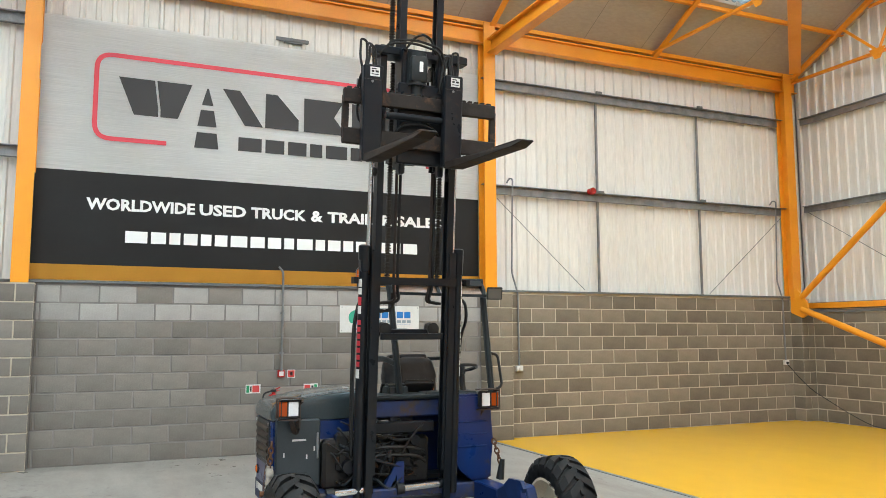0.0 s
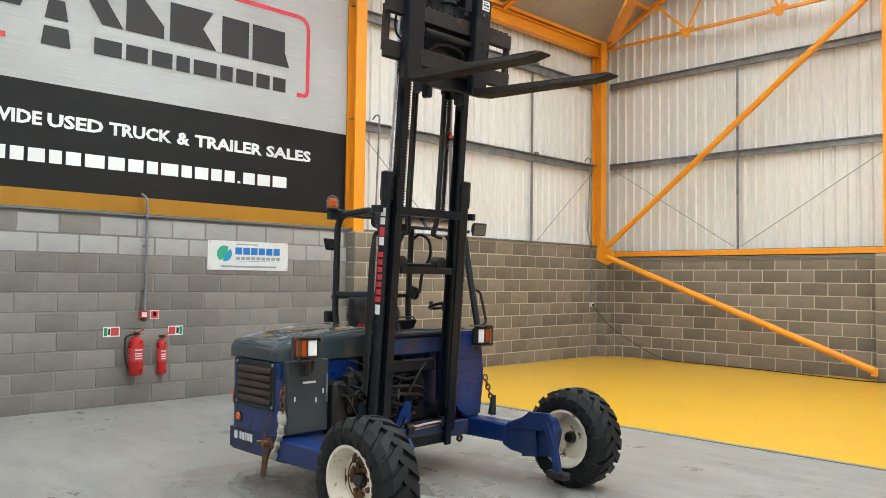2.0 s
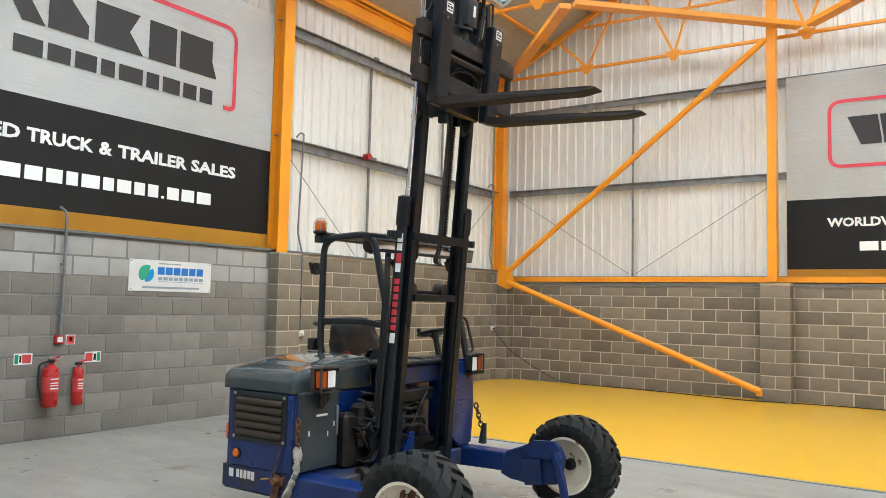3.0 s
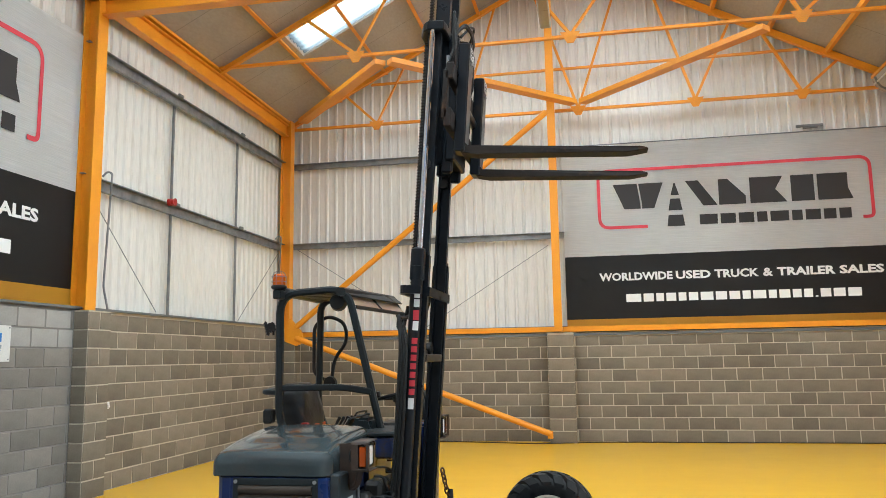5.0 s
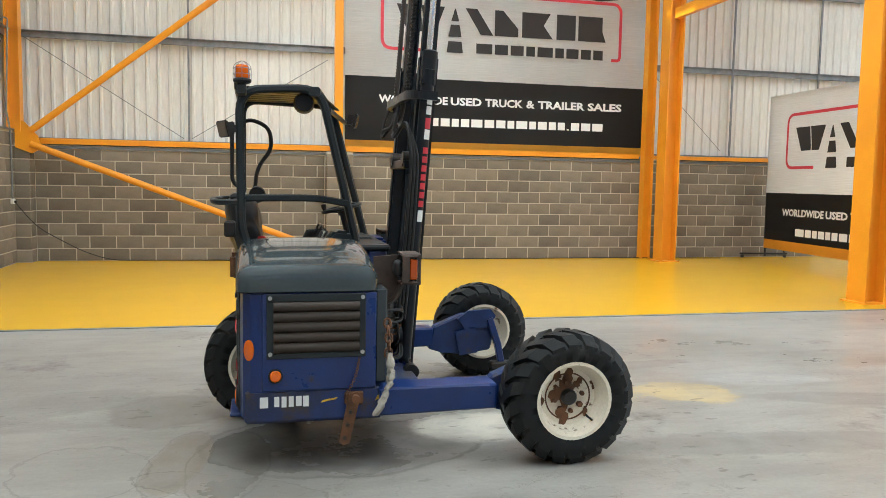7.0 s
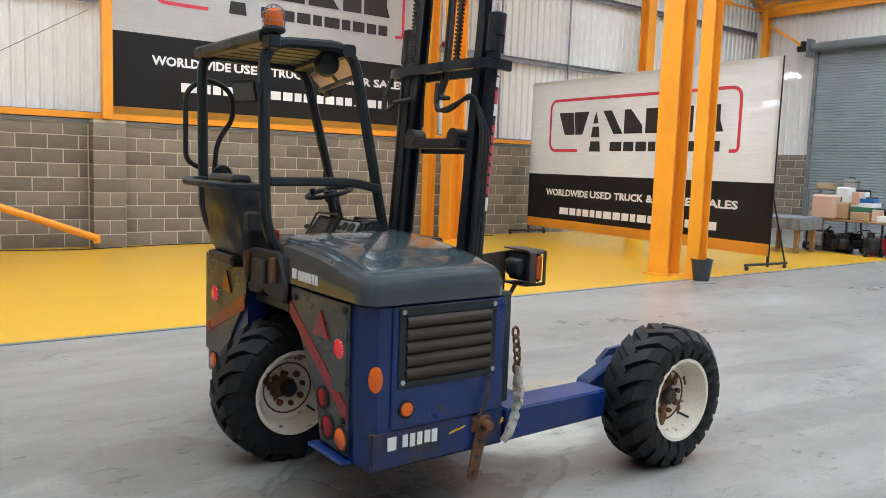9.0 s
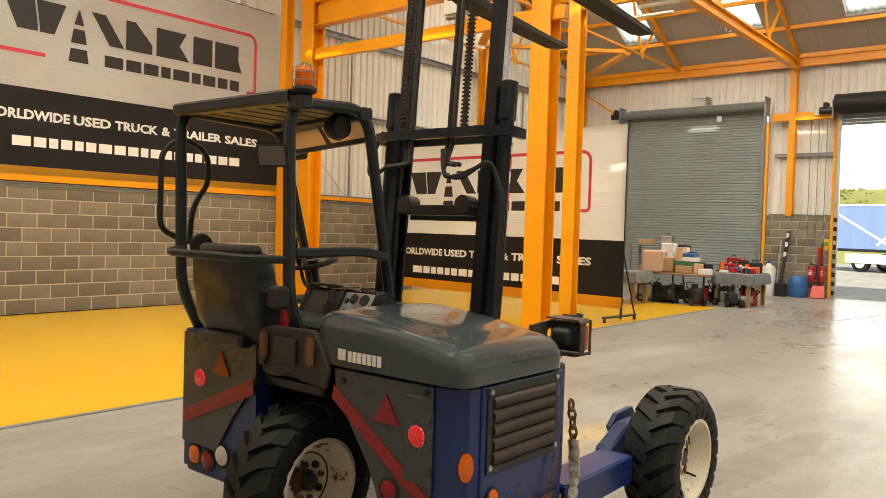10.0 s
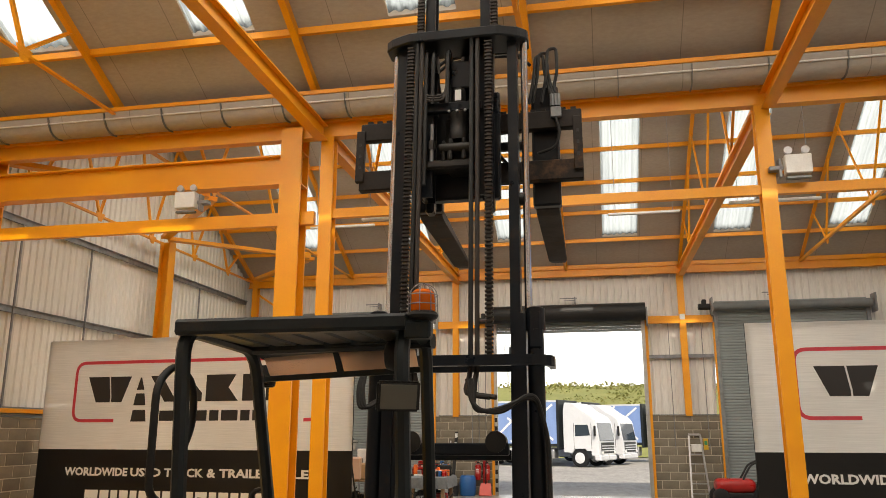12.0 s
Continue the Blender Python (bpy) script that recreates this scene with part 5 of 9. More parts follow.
for x in (-0.732, -0.253):
    for z in (0.925, 0.632):
        part("bolt", cyl(bmesh.new(), (x, -0.79, z), (x, -0.797, z), 0.011, 10), ALU, grille)


def lamp_disc(name, c, axis, r, depth, lens, label, parent, rim=True, flat=1.0):
    c, a = Vector(c), Vector(axis)
    bm = lathe(bmesh.new(), [(0, r), (depth * 0.6, r), (depth, r * 0.8), (depth * 1.12, 0)], c, a, 24)
    if flat != 1.0:
        for v in bm.verts:
            d = v.co - c
            v.co = c + Vector((d.x, d.y, d.z * flat))
    ob = part(name, bm, lens, parent, label, smooth=True)
    if rim:
        bm = lathe(bmesh.new(), [(-0.002, r * 1.28), (depth * 0.5, r * 1.28), (depth * 0.6, r * 1.05), (depth * 0.3, r)], c, a, 24)
        part("lamp_rim", bm, BLACK_PLASTIC, ob)
    return ob


lamp_disc("side_reflector", (-0.838, -0.755, 0.65), (-0.55, -0.83, 0), 0.030, 0.01, AMBER, "oval orange reflector", truck, False, 1.85)
lamp_disc("side_lamp", (-0.705, -0.782, 0.515), (0, -1, 0), 0.03, 0.018, AMBER, "round orange side lamp", truck)
part("lower_band", boxes((-0.855, -0.165, -0.7735, -0.765, 0.274, 0.425), bevel=0.002), BLUE_DIRTY, body, "scuffed rusty lower band")
for i, w in enumerate((0.05, 0.0, 0.03, 0.03, 0.03, 0.035, 0.035)):
    if w:
        x = -0.785 + i * 0.037
        part("maker_bar", boxes((x, x + w * 0.85, -0.7765, -0.7728, 0.345 + 0.002 * (i % 3), 0.402)), DECAL_WHITE, body, "worn white block of the maker's mark")
for x, z, w, h in ((-0.47, 0.362, 0.05, 0.014), (-0.43, 0.37, 0.05, 0.012), (-0.18, 0.36, 0.05, 0.03)):
    bm = bmesh.new()
    prism(bm, [(x, z), (x + w * 0.7, z + h * 0.5), (x + w, z + h * 1.4), (x + w * 0.5, z + h), (x + 0.01, z + h * 0.8)], "y", -0.7768, -0.7728)
    part("paint_remnant", bm, YELLOW_PAINT, body, "old yellow paint remnant")
# rear panel of the engine side
bm = bmesh.new()
prism(bm, [(-0.09, 0.945), (-0.635, 0.945), (-0.635, 0.30), (-0.40, 0.30), (-0.37, 0.45), (-0.30, 0.58), (-0.10, 0.84)], "x", -0.899, -0.884)
bmesh.ops.bevel(bm, geom=bm.edges[:], offset=0.005, segments=1, affect="EDGES")
rear = T("rear_panel", bm, PANEL_OLIVE, "dusty grey rear panel with lamps and reflectors")
bm = bmesh.new()
prism(bm, [(-0.085, 0.815), (-0.095, 0.875), (-0.632, 0.515), (-0.632, 0.445)], "x", -0.9035, -0.8995)
part("red_strip", bm, RED_TAPE, rear, "red reflective strip")


def tri_reflector(y, z, s, x, parent):
    bm = bmesh.new()
    prism(bm, [(y - s, z), (y + s, z), (y, z + s * 1.65)], "x", x - 0.009, x - 0.001)
    part("triangle_reflector", bm, RED_LENS, parent, "dark red triangular reflector")


tri_reflector(-0.40, 0.765, 0.07, -0.8985, rear)
lamp_disc("tail_lamp", (-0.899, -0.565, 0.745), (-1, 0, 0), 0.042, 0.012, RED_LIT, "round lit red lamp", rear, False)
lamp_disc("stop_lamp", (-0.899, -0.425, 0.50), (-1, 0, 0), 0.042, 0.015, RED_LENS, "round red lamp", rear)
lamp_disc("stop_lamp", (-0.899, -0.475, 0.385), (-1, 0, 0), 0.046, 0.015, RED_LENS, "round red lamp", rear)
lamp_disc("indicator_lamp", (-0.899, -0.595, 0.365), (-1, 0, 0), 0.046, 0.015, AMBER, "round amber lamp", rear)
part("panel_hatch", boxes((-0.905, -0.898, -0.63, -0.50, 0.56, 0.90), bevel=0.004), PANEL_OLIVE, rear)
for y, z in ((-0.15, 0.90), (-0.61, 0.92), (-0.61, 0.45)):
    part("catch", cyl(bmesh.new(), (-0.897, y, z), (-0.912, y, z), 0.014, 10), BLACK_PLASTIC, rear)
T("bumper_edge", boxes((-0.94, -0.885, -0.66, -0.36, 0.272, 0.29), bevel=0.005), BLUE, "blue lower edge plate")

# bonnet: a deep moulded cover with soft shoulders and a shallow raised field
bm = bmesh.new()
nx, ny = 30, 30
x0, x1, y0, y1 = -0.905, -0.165, -0.785, 0.045
hx, hy, rc, rs = (x1 - x0) / 2, (y1 - y0) / 2, 0.075, 0.065
grid = []
for i in range(nx + 1):
    col = []
    for j in range(ny + 1):
        px, py = hx * math.sin(math.pi / 2 * (-1 + 2 * i / nx)), hy * math.sin(math.pi / 2 * (-1 + 2 * j / ny))
        qx, qy = abs(px) - hx + rc, abs(py) - hy + rc
        if qx > 0 and qy > 0:
            k_ = max(qx, qy) / math.hypot(qx, qy)
            px, py = math.copysign(hx - rc + qx * k_, px), math.copysign(hy - rc + qy * k_, py)
            inset = rc - max(qx, qy)
        else:
            inset = -max(qx, qy) + rc
        v = (py + hy) / (2 * hy)
        top = 1.07 + 0.10 * v * (2 - v) + 0.012 * (1 - (px / hx) ** 2)
        step = 1 - max(abs((px - 0.02) / 0.25) ** 4, abs((py - 0.06) / 0.24) ** 4)
        top += 0.010 * max(0.0, min(1.0, step * 5))
        e = min(1.0, max(0.0, inset / rs))
        z = top - rs * (1 - math.sqrt(max(0.0, 1 - (1 - e) ** 2)))
        col.append(bm.verts.new(((x0 + x1) / 2 + px, (y0 + y1) / 2 + py, z)))
    grid.append(col)
for i in range(nx):
    for j in range(ny):
        bm.faces.new((grid[i][j], grid[i + 1][j], grid[i + 1][j + 1], grid[i][j + 1]))
rim_loop = [grid[i][0] for i in range(nx)] + [grid[nx][j] for j in range(ny)] + [grid[nx - i][ny] for i in range(nx)] + [grid[0][ny - j] for j in range(ny)]
low = [bm.verts.new((v.co.x, v.co.y, 0.957)) for v in rim_loop]
for a in range(len(rim_loop)):
    b = (a + 1) % len(rim_loop)
    bm.faces.new((rim_loop[a], rim_loop[b], low[b], low[a]))
bonnet = T("bonnet", bm, SLATE, "glossy slate-grey moulded bonnet", smooth=True)
bonnet.data.set_sharp_from_angle(angle=radians(70))
for i in range(8):
    if i == 0:
        part("maker_tile", boxes((-0.9085, -0.903, -0.165, -0.12, 0.985, 1.03)), DECAL_WHITE, bonnet, "small white square of the maker's mark")
    else:
        y = -0.172 - i * 0.028
        part("maker_bar", boxes((-0.9085, -0.903, y, y + 0.021, 0.982, 1.026)), DECAL_WHITE, bonnet, "white block of the maker's mark")
T("bonnet_seal", boxes((-0.88, -0.18, -0.765, -0.05, 0.95, 0.96)), BLACK_PLASTIC)

# front of the engine side: tool box, lever, chain and wrapped sling
bm = boxes((-0.18, -0.115, -0.755, -0.405, 0.45, 0.965), bevel=0.01)
tool = T("tool_box", bm, SLATE_BOX, "dull slate-grey tool box with scratched lid")
part("maker_bar", boxes((-0.116, -0.1125, -0.63, -0.52, 0.80, 0.815)), DECAL_WHITE, tool)
for y, z in ((-0.70, 0.68), (-0.52, 0.66), (-0.46, 0.72)):
    part("scratch", boxes((-0.116, -0.1132, y, y + 0.012, z, z + 0.035)), DECAL_WHITE, tool)
part("latch", boxes((-0.115, -0.10, -0.44, -0.42, 0.66, 0.86), bevel=0.004), GALV, tool)
bm = bmesh.new()
prism(bm, [(-0.275, 0.42), (-0.325, 0.40), (-0.375, 0.15), (-0.355, 0.13), (-0.32, 0.14), (-0.265, 0.38)], "y", -0.80, -0.788)
lever = T("locking_lever", bm, RUST, "rusty steel locking lever with dark discs for holes")
# dark discs laid on the lever for the shade in its holes
for k, (x, z) in enumerate(((-0.345, 0.17), (-0.33, 0.24), (-0.315, 0.31))):
    part("lever_hole", cyl(bmesh.new(), (x, -0.8, z), (x, -0.803, z), 0.011, 10), GREASE, lever)
part("pin", cyl(bmesh.new(), (-0.29, -0.84, 0.385), (-0.29, -0.77, 0.385), 0.022, 12), RUST, lever)
T("bracket", boxes((-0.345, -0.245, -0.79, -0.765, 0.345, 0.415), bevel=0.008), RUST, "rusty bracket plate")


def chain(points, r=0.011, wire=0.004, name="chain", material=None, label="rusty steel chain"):
    pts = rounded(points, 0.05, 4)
    dist = [0.0]
    for a, b in zip(pts, pts[1:]):
        dist.append(dist[-1] + (b - a).length)
    bm = bmesh.new()
    s, i = 0.0, 0
    while s < dist[-1]:
        k = max(j for j in range(len(dist)) if dist[j] <= s)
        k = min(k, len(pts) - 2)
        p = pts[k].lerp(pts[k + 1], (s - dist[k]) / max(1e-6, dist[k + 1] - dist[k]))
        d, sd, u = frame_at(pts[k], pts[k + 1])
        w = sd if i % 2 else u
        loop = [p + d * (math.cos(a) * r * 1.5) + w * (math.sin(a) * r) for a in [j * math.pi / 4 for j in range(8)]]
        sweep(bm, loop, circle(wire, 5), closed=True, up=d.cross(w))
        s += r * 2.2
        i += 1
    return T(name, bm, material or RUST, label)


chain([(-0.27, -0.80, 0.60), (-0.29, -0.81, 0.50), (-0.34, -0.80, 0.40)], 0.007, 0.0022)
chain([(-0.12, -0.79, 0.78), (-0.11, -0.80, 0.66), (-0.12, -0.80, 0.60)], 0.018, 0.007)
bm = bmesh.new()
pts = rounded([(-0.11, -0.80, 0.62), (-0.10, -0.81, 0.50), (-0.13, -0.82, 0.40), (-0.185, -0.82, 0.29)], 0.08, 5)
fine = []
for a_, b_ in zip(pts, pts[1:]):
    fine += [a_.lerp(b_, i / 4) for i in range(4)]
sweep(bm, fine + [pts[-1]], [(0.025 * math.cos(a_), 0.017 * math.sin(a_)) for a_ in [i * math.pi / 6 for i in range(12)]])
for v in bm.verts:
    v.co += 0.016 * noise.noise_vector(v.co * 30) + 0.007 * noise.noise_vector(v.co * 75)
T("wrapped_sling", bm, CANVAS, "dirty white canvas sleeve over a chain", smooth=True)
chain([(0.13, 1.01, 0.74), (0.15, 1.04, 0.62), (0.17, 1.05, 0.55)], 0.018, 0.007)
bm = lathe(bmesh.new(), [(0.0, 0.0), (0.0, 0.02), (-0.16, 0.035), (-0.17, 0.0)], (0.18, 1.06, 0.60), (0, 0.15, 1), 10)
T("canvas_end", bm, SLATE_DULL, "grey hanging sleeve end", smooth=True)

# engine bay
bm = boxes((-0.17, -0.05, -0.40, 0.5, 0.42, 0.80), (-0.12, 0.0, -0.30, -0.10, 0.55, 0.86), (-0.1, 0.0, 0.02, 0.28, 0.48, 0.74), bevel=0.025)
bay = T("engine", bm, GREASE, "greasy black engine block")
for c, r, d in (((-0.02, 0.05, 0.70), 0.07, 0.06), ((-0.02, -0.22, 0.6), 0.05, 0.08), ((-0.02, 0.24, 0.62), 0.055, 0.05), ((-0.03, 0.34, 0.78), 0.04, 0.07)):
    part("pulley", cyl(bmesh.new(), c, (c[0] + d, c[1], c[2]), r, 20), MAST, bay, "black pulley", smooth=True)
random.seed(7)
for i in range(34):
    ya, yb = random.uniform(-0.38, 0.45), random.uniform(-0.38, 0.45)
    za, zb = random.uniform(0.45, 0.9), random.uniform(0.45, 0.95)
    xx = random.uniform(-0.02, 0.06)
    bm = tube(bmesh.new(), [(-0.05, ya, za), (xx, ya, za), (xx + 0.02, (ya + yb) / 2, (za + zb) / 2 + random.uniform(-0.12, 0.05)), (xx, yb, zb), (-0.05, yb, zb)], random.choice((0.005, 0.007, 0.009, 0.013)), 7, 0.06)
    part("hose", bm, (GREASE, BLACK_PLASTIC, MAST, GREASE, RUST, BLACK_PLASTIC, GREASE, SLATE_DULL)[i % 8], bay, "oily hose or pipe", smooth=True)
bm = boxes((-0.12, 0.0, -0.02, 1.0, 0.96, 1.10), bevel=0.012)
T("crossmember", bm, BLUE_DIRTY, "scuffed blue crossmember")
T("crossmember_cover", boxes((-0.3, 0.02, -0.03, 1.0, 1.10, 1.135), bevel=0.01), SLATE_DULL, "slate-grey cover plate")
T("guard_beam", boxes((0.0, 0.06, -0.05, 0.5, 0.84, 0.93), bevel=0.01), MAST, "black guard beam")
for y0_, y1_ in ((0.05, 0.20), (-0.2, -0.08)):
    bm = sweep(bmesh.new(), [(0.02, y0_, 0.36), (0.04, y1_, 0.60)], rect(0.05, 0.05, 0.006))
    T("tilt_strut", bm, BLUE, "blue strut")
for ya, yb, collar in ((-0.36, -0.12, -0.38), (0.22, 0.52, 0.19)):
    rod = T("tilt_cylinder", cyl(bmesh.new(), (0.09, ya, 0.415), (0.10, yb, 0.43), 0.03, 16), CHROME, "chrome cylinder", smooth=True)
    part("collar", cyl(bmesh.new(), (0.09, collar - 0.03, 0.413), (0.09, collar + 0.03, 0.415), 0.045, 16), GREASE, rod, "greasy black collar", smooth=True)
    part("collar", cyl(bmesh.new(), (0.10, yb, 0.43), (0.10, yb + 0.07, 0.433), 0.04, 16), MAST, rod, smooth=True)
bm = bmesh.new()
prism(bm, [(0.02, 0.36), (0.08, 0.36), (0.17, 0.52), (0.17, 0.38), (0.23, 0.38), (0.23, 0.62), (0.17, 0.62)], "x", 0.05, 0.075)
T("prop_bracket", bm, BLUE, "blue angled prop bracket")
for z in (0.72, 0.66):
    T("cooling_pipe", tube(bmesh.new(), rounded([(0.02, -0.05, z), (0.05, 0.1, z + 0.02), (0.06, 0.34, z), (0.02, 0.44, z - 0.06)], 0.06, 5), 0.014, 8), GREASE, "oily pipe across the engine bay", smooth=True)
# driver side front fender and rear module
bm = bmesh.new()
prism(bm, [(0.66, 1.13), (1.0, 1.13), (1.015, 0.75), (1.0, 0.43), (0.80, 0.43), (0.74, 0.52), (0.66, 0.56)], "x", -0.12, 0.10)
bmesh.ops.bevel(bm, geom=bm.edges[:], offset=0.02, segments=2, affect="EDGES")
fender = T("front_fender", bm, BLUE, "blue fender with an arched lower edge")
for z in (0.70, 0.80, 0.90):
    part("rib", boxes((0.097, 0.106, 0.70, 0.96, z, z + 0.016), bevel=0.005), BLUE, fender)
T("towing_eye", lathe(bmesh.new(), [(0.008, 0.03), (0.008, 0.016), (-0.008, 0.016), (-0.008, 0.03)], (0.12, 0.72, 0.28), (1, 0, 0), 16, True), GREASE)
bm = bmesh.new()
prism(bm, [(-0.885, 0.45), (-0.885, 1.03), (-0.87, 1.06), (-0.3, 1.06), (-0.3, 0.45)], "z", 0.29, 0.99)
T("driver_housing", bm, BLUE, "blue driver-side housing")
bm = bmesh.new()
prism(bm, [(0.44, 0.98), (1.03, 0.98), (1.03, 0.42), (0.74, 0.42), (0.60, 0.62), (0.44, 0.80)], "x", -0.90, -0.884)
rear2 = T("rear_panel", bm, PANEL_OLIVE, "dusty grey rear panel below the seat")
bm = bmesh.new()
prism(bm, [(0.45, 0.74), (0.45, 0.82), (1.02, 0.58), (1.02, 0.51)], "x", -0.9045, -0.9005)
part("red_strip", bm, RED_TAPE, rear2, "red reflective strip")
tri_reflector(0.70, 0.80, 0.07, -0.8995, rear2)
lamp_disc("tail_lamp", (-0.90, 0.88, 0.76), (-1, 0, 0), 0.042, 0.012, RED_LIT, "round lit red lamp", rear2, False)
lamp_disc("indicator_lamp", (-0.886, 0.93, 0.36), (-1, 0, 0), 0.046, 0.015, AMBER, "round amber lamp", truck)
lamp_disc("stop_lamp", (-0.886, 0.82, 0.35), (-1, 0, 0), 0.046, 0.015, RED_LENS, "round red lamp", truck)
lamp_disc("reversing_lamp", (-0.886, 0.70, 0.40), (-1, 0, 0), 0.048, 0.015, WHITE_PLASTIC, "round white lamp", truck)
# hinge tower between the wheel and the bonnet
bm = bmesh.new()
prism(bm, [(0.40, 0.93), (0.39, 1.06), (0.30, 1.085), (0.02, 1.09), (-0.03, 1.02), (-0.08, 0.93), (-0.06, 0.85), (0.10, 0.86), (0.16, 0.90), (0.24, 0.86), (0.34, 0.86)], "x", -0.925, -0.90)
bmesh.ops.bevel(bm, geom=bm.edges[:], offset=0.006, segments=1, affect="EDGES")
box(bm, -0.90, -0.72, 0.06, 0.40, 0.86, 1.06, 0.012)
box(bm, -0.945, -0.925, 0.12, 0.27, 0.92, 1.04, 0.006)
box(bm, -0.94, -0.925, 0.33, 0.37, 0.90, 1.0, 0.005)
T("hinge_tower", bm, mat("dusty_brown_black", (0.022, 0.018, 0.015), (0.036, 0.028, 0.021), 0.6, scale=9, fine=90, bump=0.3), "dusty black hinge tower above the rear wheel")
for y, z in ((0.02, 1.0), (0.33, 1.0)):
    T("hinge_pin", cyl(bmesh.new(), (-0.94, y, z - 0.06), (-0.94, y, z + 0.06), 0.02, 10), RUST)

# cab guard
TUBE = rect(0.052, 0.052, 0.014)
near_path = rounded([(-0.80, 0.22, 1.0), (-0.895, 0.22, 1.2), (-0.905, 0.24, 2.09), (-0.40, 0.26, 2.12), (-0.155, 0.28, 1.10)], 0.14, 6)
far_path = rounded([(-0.80, 1.04, 0.98), (-0.905, 1.06, 1.2), (-0.905, 1.10, 2.11), (-0.26, 1.10, 2.09), (0.0, 1.06, 1.10)], 0.12, 6)
guard = T("cab_guard", sweep(bmesh.new(), near_path, TUBE, up=(0, 1, 0)), SLATE_DULL, "dark slate-grey cab guard tubes", smooth=True)
part("side_frame", sweep(bmesh.new(), far_path, TUBE, up=(0, 1, 0)), SLATE_DULL, guard, smooth=True)
for x, xf, z in ((-0.90, -0.905, 2.112), (-0.44, -0.30, 2.095)):
    part("crossbar", sweep(bmesh.new(), [(x, 0.22, z), (xf, 1.12, z)], rect(0.07, 0.06, 0.012)), SLATE_DULL, guard)
part("side_rail", sweep(bmesh.new(), rounded([(-0.87, 0.225, 1.415), (-0.42, 0.23, 1.42), (-0.225, 0.26, 1.385)], 0.1), rect(0.04, 0.045, 0.008), up=(0, 0, 1)), SLATE_DULL, guard)
for i in range(6):
    y = 0.33 + i * 0.135
    part("roof_bar", boxes((-0.88, -0.45 + 0.026 * i, y - 0.02, y + 0.085, 2.095, 2.122), bevel=0.003), SLATE_DULL, guard, "flat roof bar")
lip = [(-0.45, 0.27, 2.105), (-0.26, 1.09, 2.085)]
part("front_visor", sweep(bmesh.new(), lip, [(-0.05, -0.012), (0.06, -0.035), (0.065, -0.028), (0.0, 0.022), (-0.05, 0.022)]), SLATE_DULL, guard, "dark grey visor along the roof edge")
for f0, f1 in ((0.04, 0.485), (0.515, 0.96)):
    bm = bmesh.new()
    a_, b_ = Vector(lip[0]).lerp(Vector(lip[1]), f0), Vector(lip[0]).lerp(Vector(lip[1]), f1)
    v0 = [bm.verts.new(p) for p in (a_ + Vector((0.02, 0, -0.03)), b_ + Vector((0.02, 0, -0.03)), b_ + Vector((0.105, 0, -0.115)), a_ + Vector((0.105, 0, -0.115)))]
    bm.faces.new(v0)
    bmesh.ops.solidify(bm, geom=bm.faces[:], thickness=0.006)
    part("tinted_screen", bm, TINT, guard, "brown tinted upper screen")
mid_ = Vector(lip[0]).lerp(Vector(lip[1]), 0.5)
part("screen_post", sweep(bmesh.new(), [mid_ + Vector((0.02, 0, -0.02)), mid_ + Vector((0.105, 0, -0.12))], rect(0.03, 0.014)), SLATE_DULL, guard)
part("screen_bar", sweep(bmesh.new(), [Vector(p) + Vector((0.107, 0, -0.12)) for p in lip], rect(0.02, 0.025)), SLATE_DULL, guard)
T("rear_disc", lathe(bmesh.new(), [(-0.02, 0.0), (-0.02, 0.055), (0.0, 0.062), (0.02, 0.055), (0.02, 0.0)], (-0.80, 1.05, 1.42), (0.2, 1, 0), 20), BLACK_PLASTIC, "round black disc on the far rear post", smooth=True)
T("horn_drum", lathe(bmesh.new(), [(-0.04, 0.0), (-0.04, 0.055), (0.0, 0.068), (0.04, 0.055), (0.04, 0.0)], (-0.50, 0.36, 2.03), (0, 1, 0), 20), BLACK_PLASTIC, "round black drum under the roof", smooth=True)
hoop = rounded([(-0.88, 0.22, 1.385), (-1.05, 0.30, 1.385), (-1.09, 0.60, 1.39), (-1.06, 0.93, 1.39), (-0.90, 1.07, 1.40)], 0.12, 5)
part("seat_hoop", sweep(bmesh.new(), hoop, rect(0.05, 0.035, 0.008)), SLATE_DULL, guard, "grey hoop behind the seat", smooth=True)
loop = rounded([(-0.88, 1.13, 1.45), (-0.98, 1.15, 1.50), (-0.98, 1.15, 1.90), (-0.86, 1.15, 1.98), (-0.71, 1.15, 1.92), (-0.69, 1.15, 1.76), (-0.80, 1.14, 1.62), (-0.82, 1.13, 1.42)], 0.09, 6)
part("grab_rail", tube(bmesh.new(), loop, 0.015, 10, up=(0, 1, 0)), BLACK_PLASTIC, guard, "black bent grab rail", smooth=True)
rail2 = rounded([(-0.10, 1.08, 1.47), (-0.08, 1.16, 1.45), (0.0, 1.16, 1.18), (-0.01, 1.07, 1.15)], 0.05, 5)
part("grab_rail", tube(bmesh.new(), rail2, 0.012, 8), BLACK_PLASTIC, guard, "black grab rail", smooth=True)
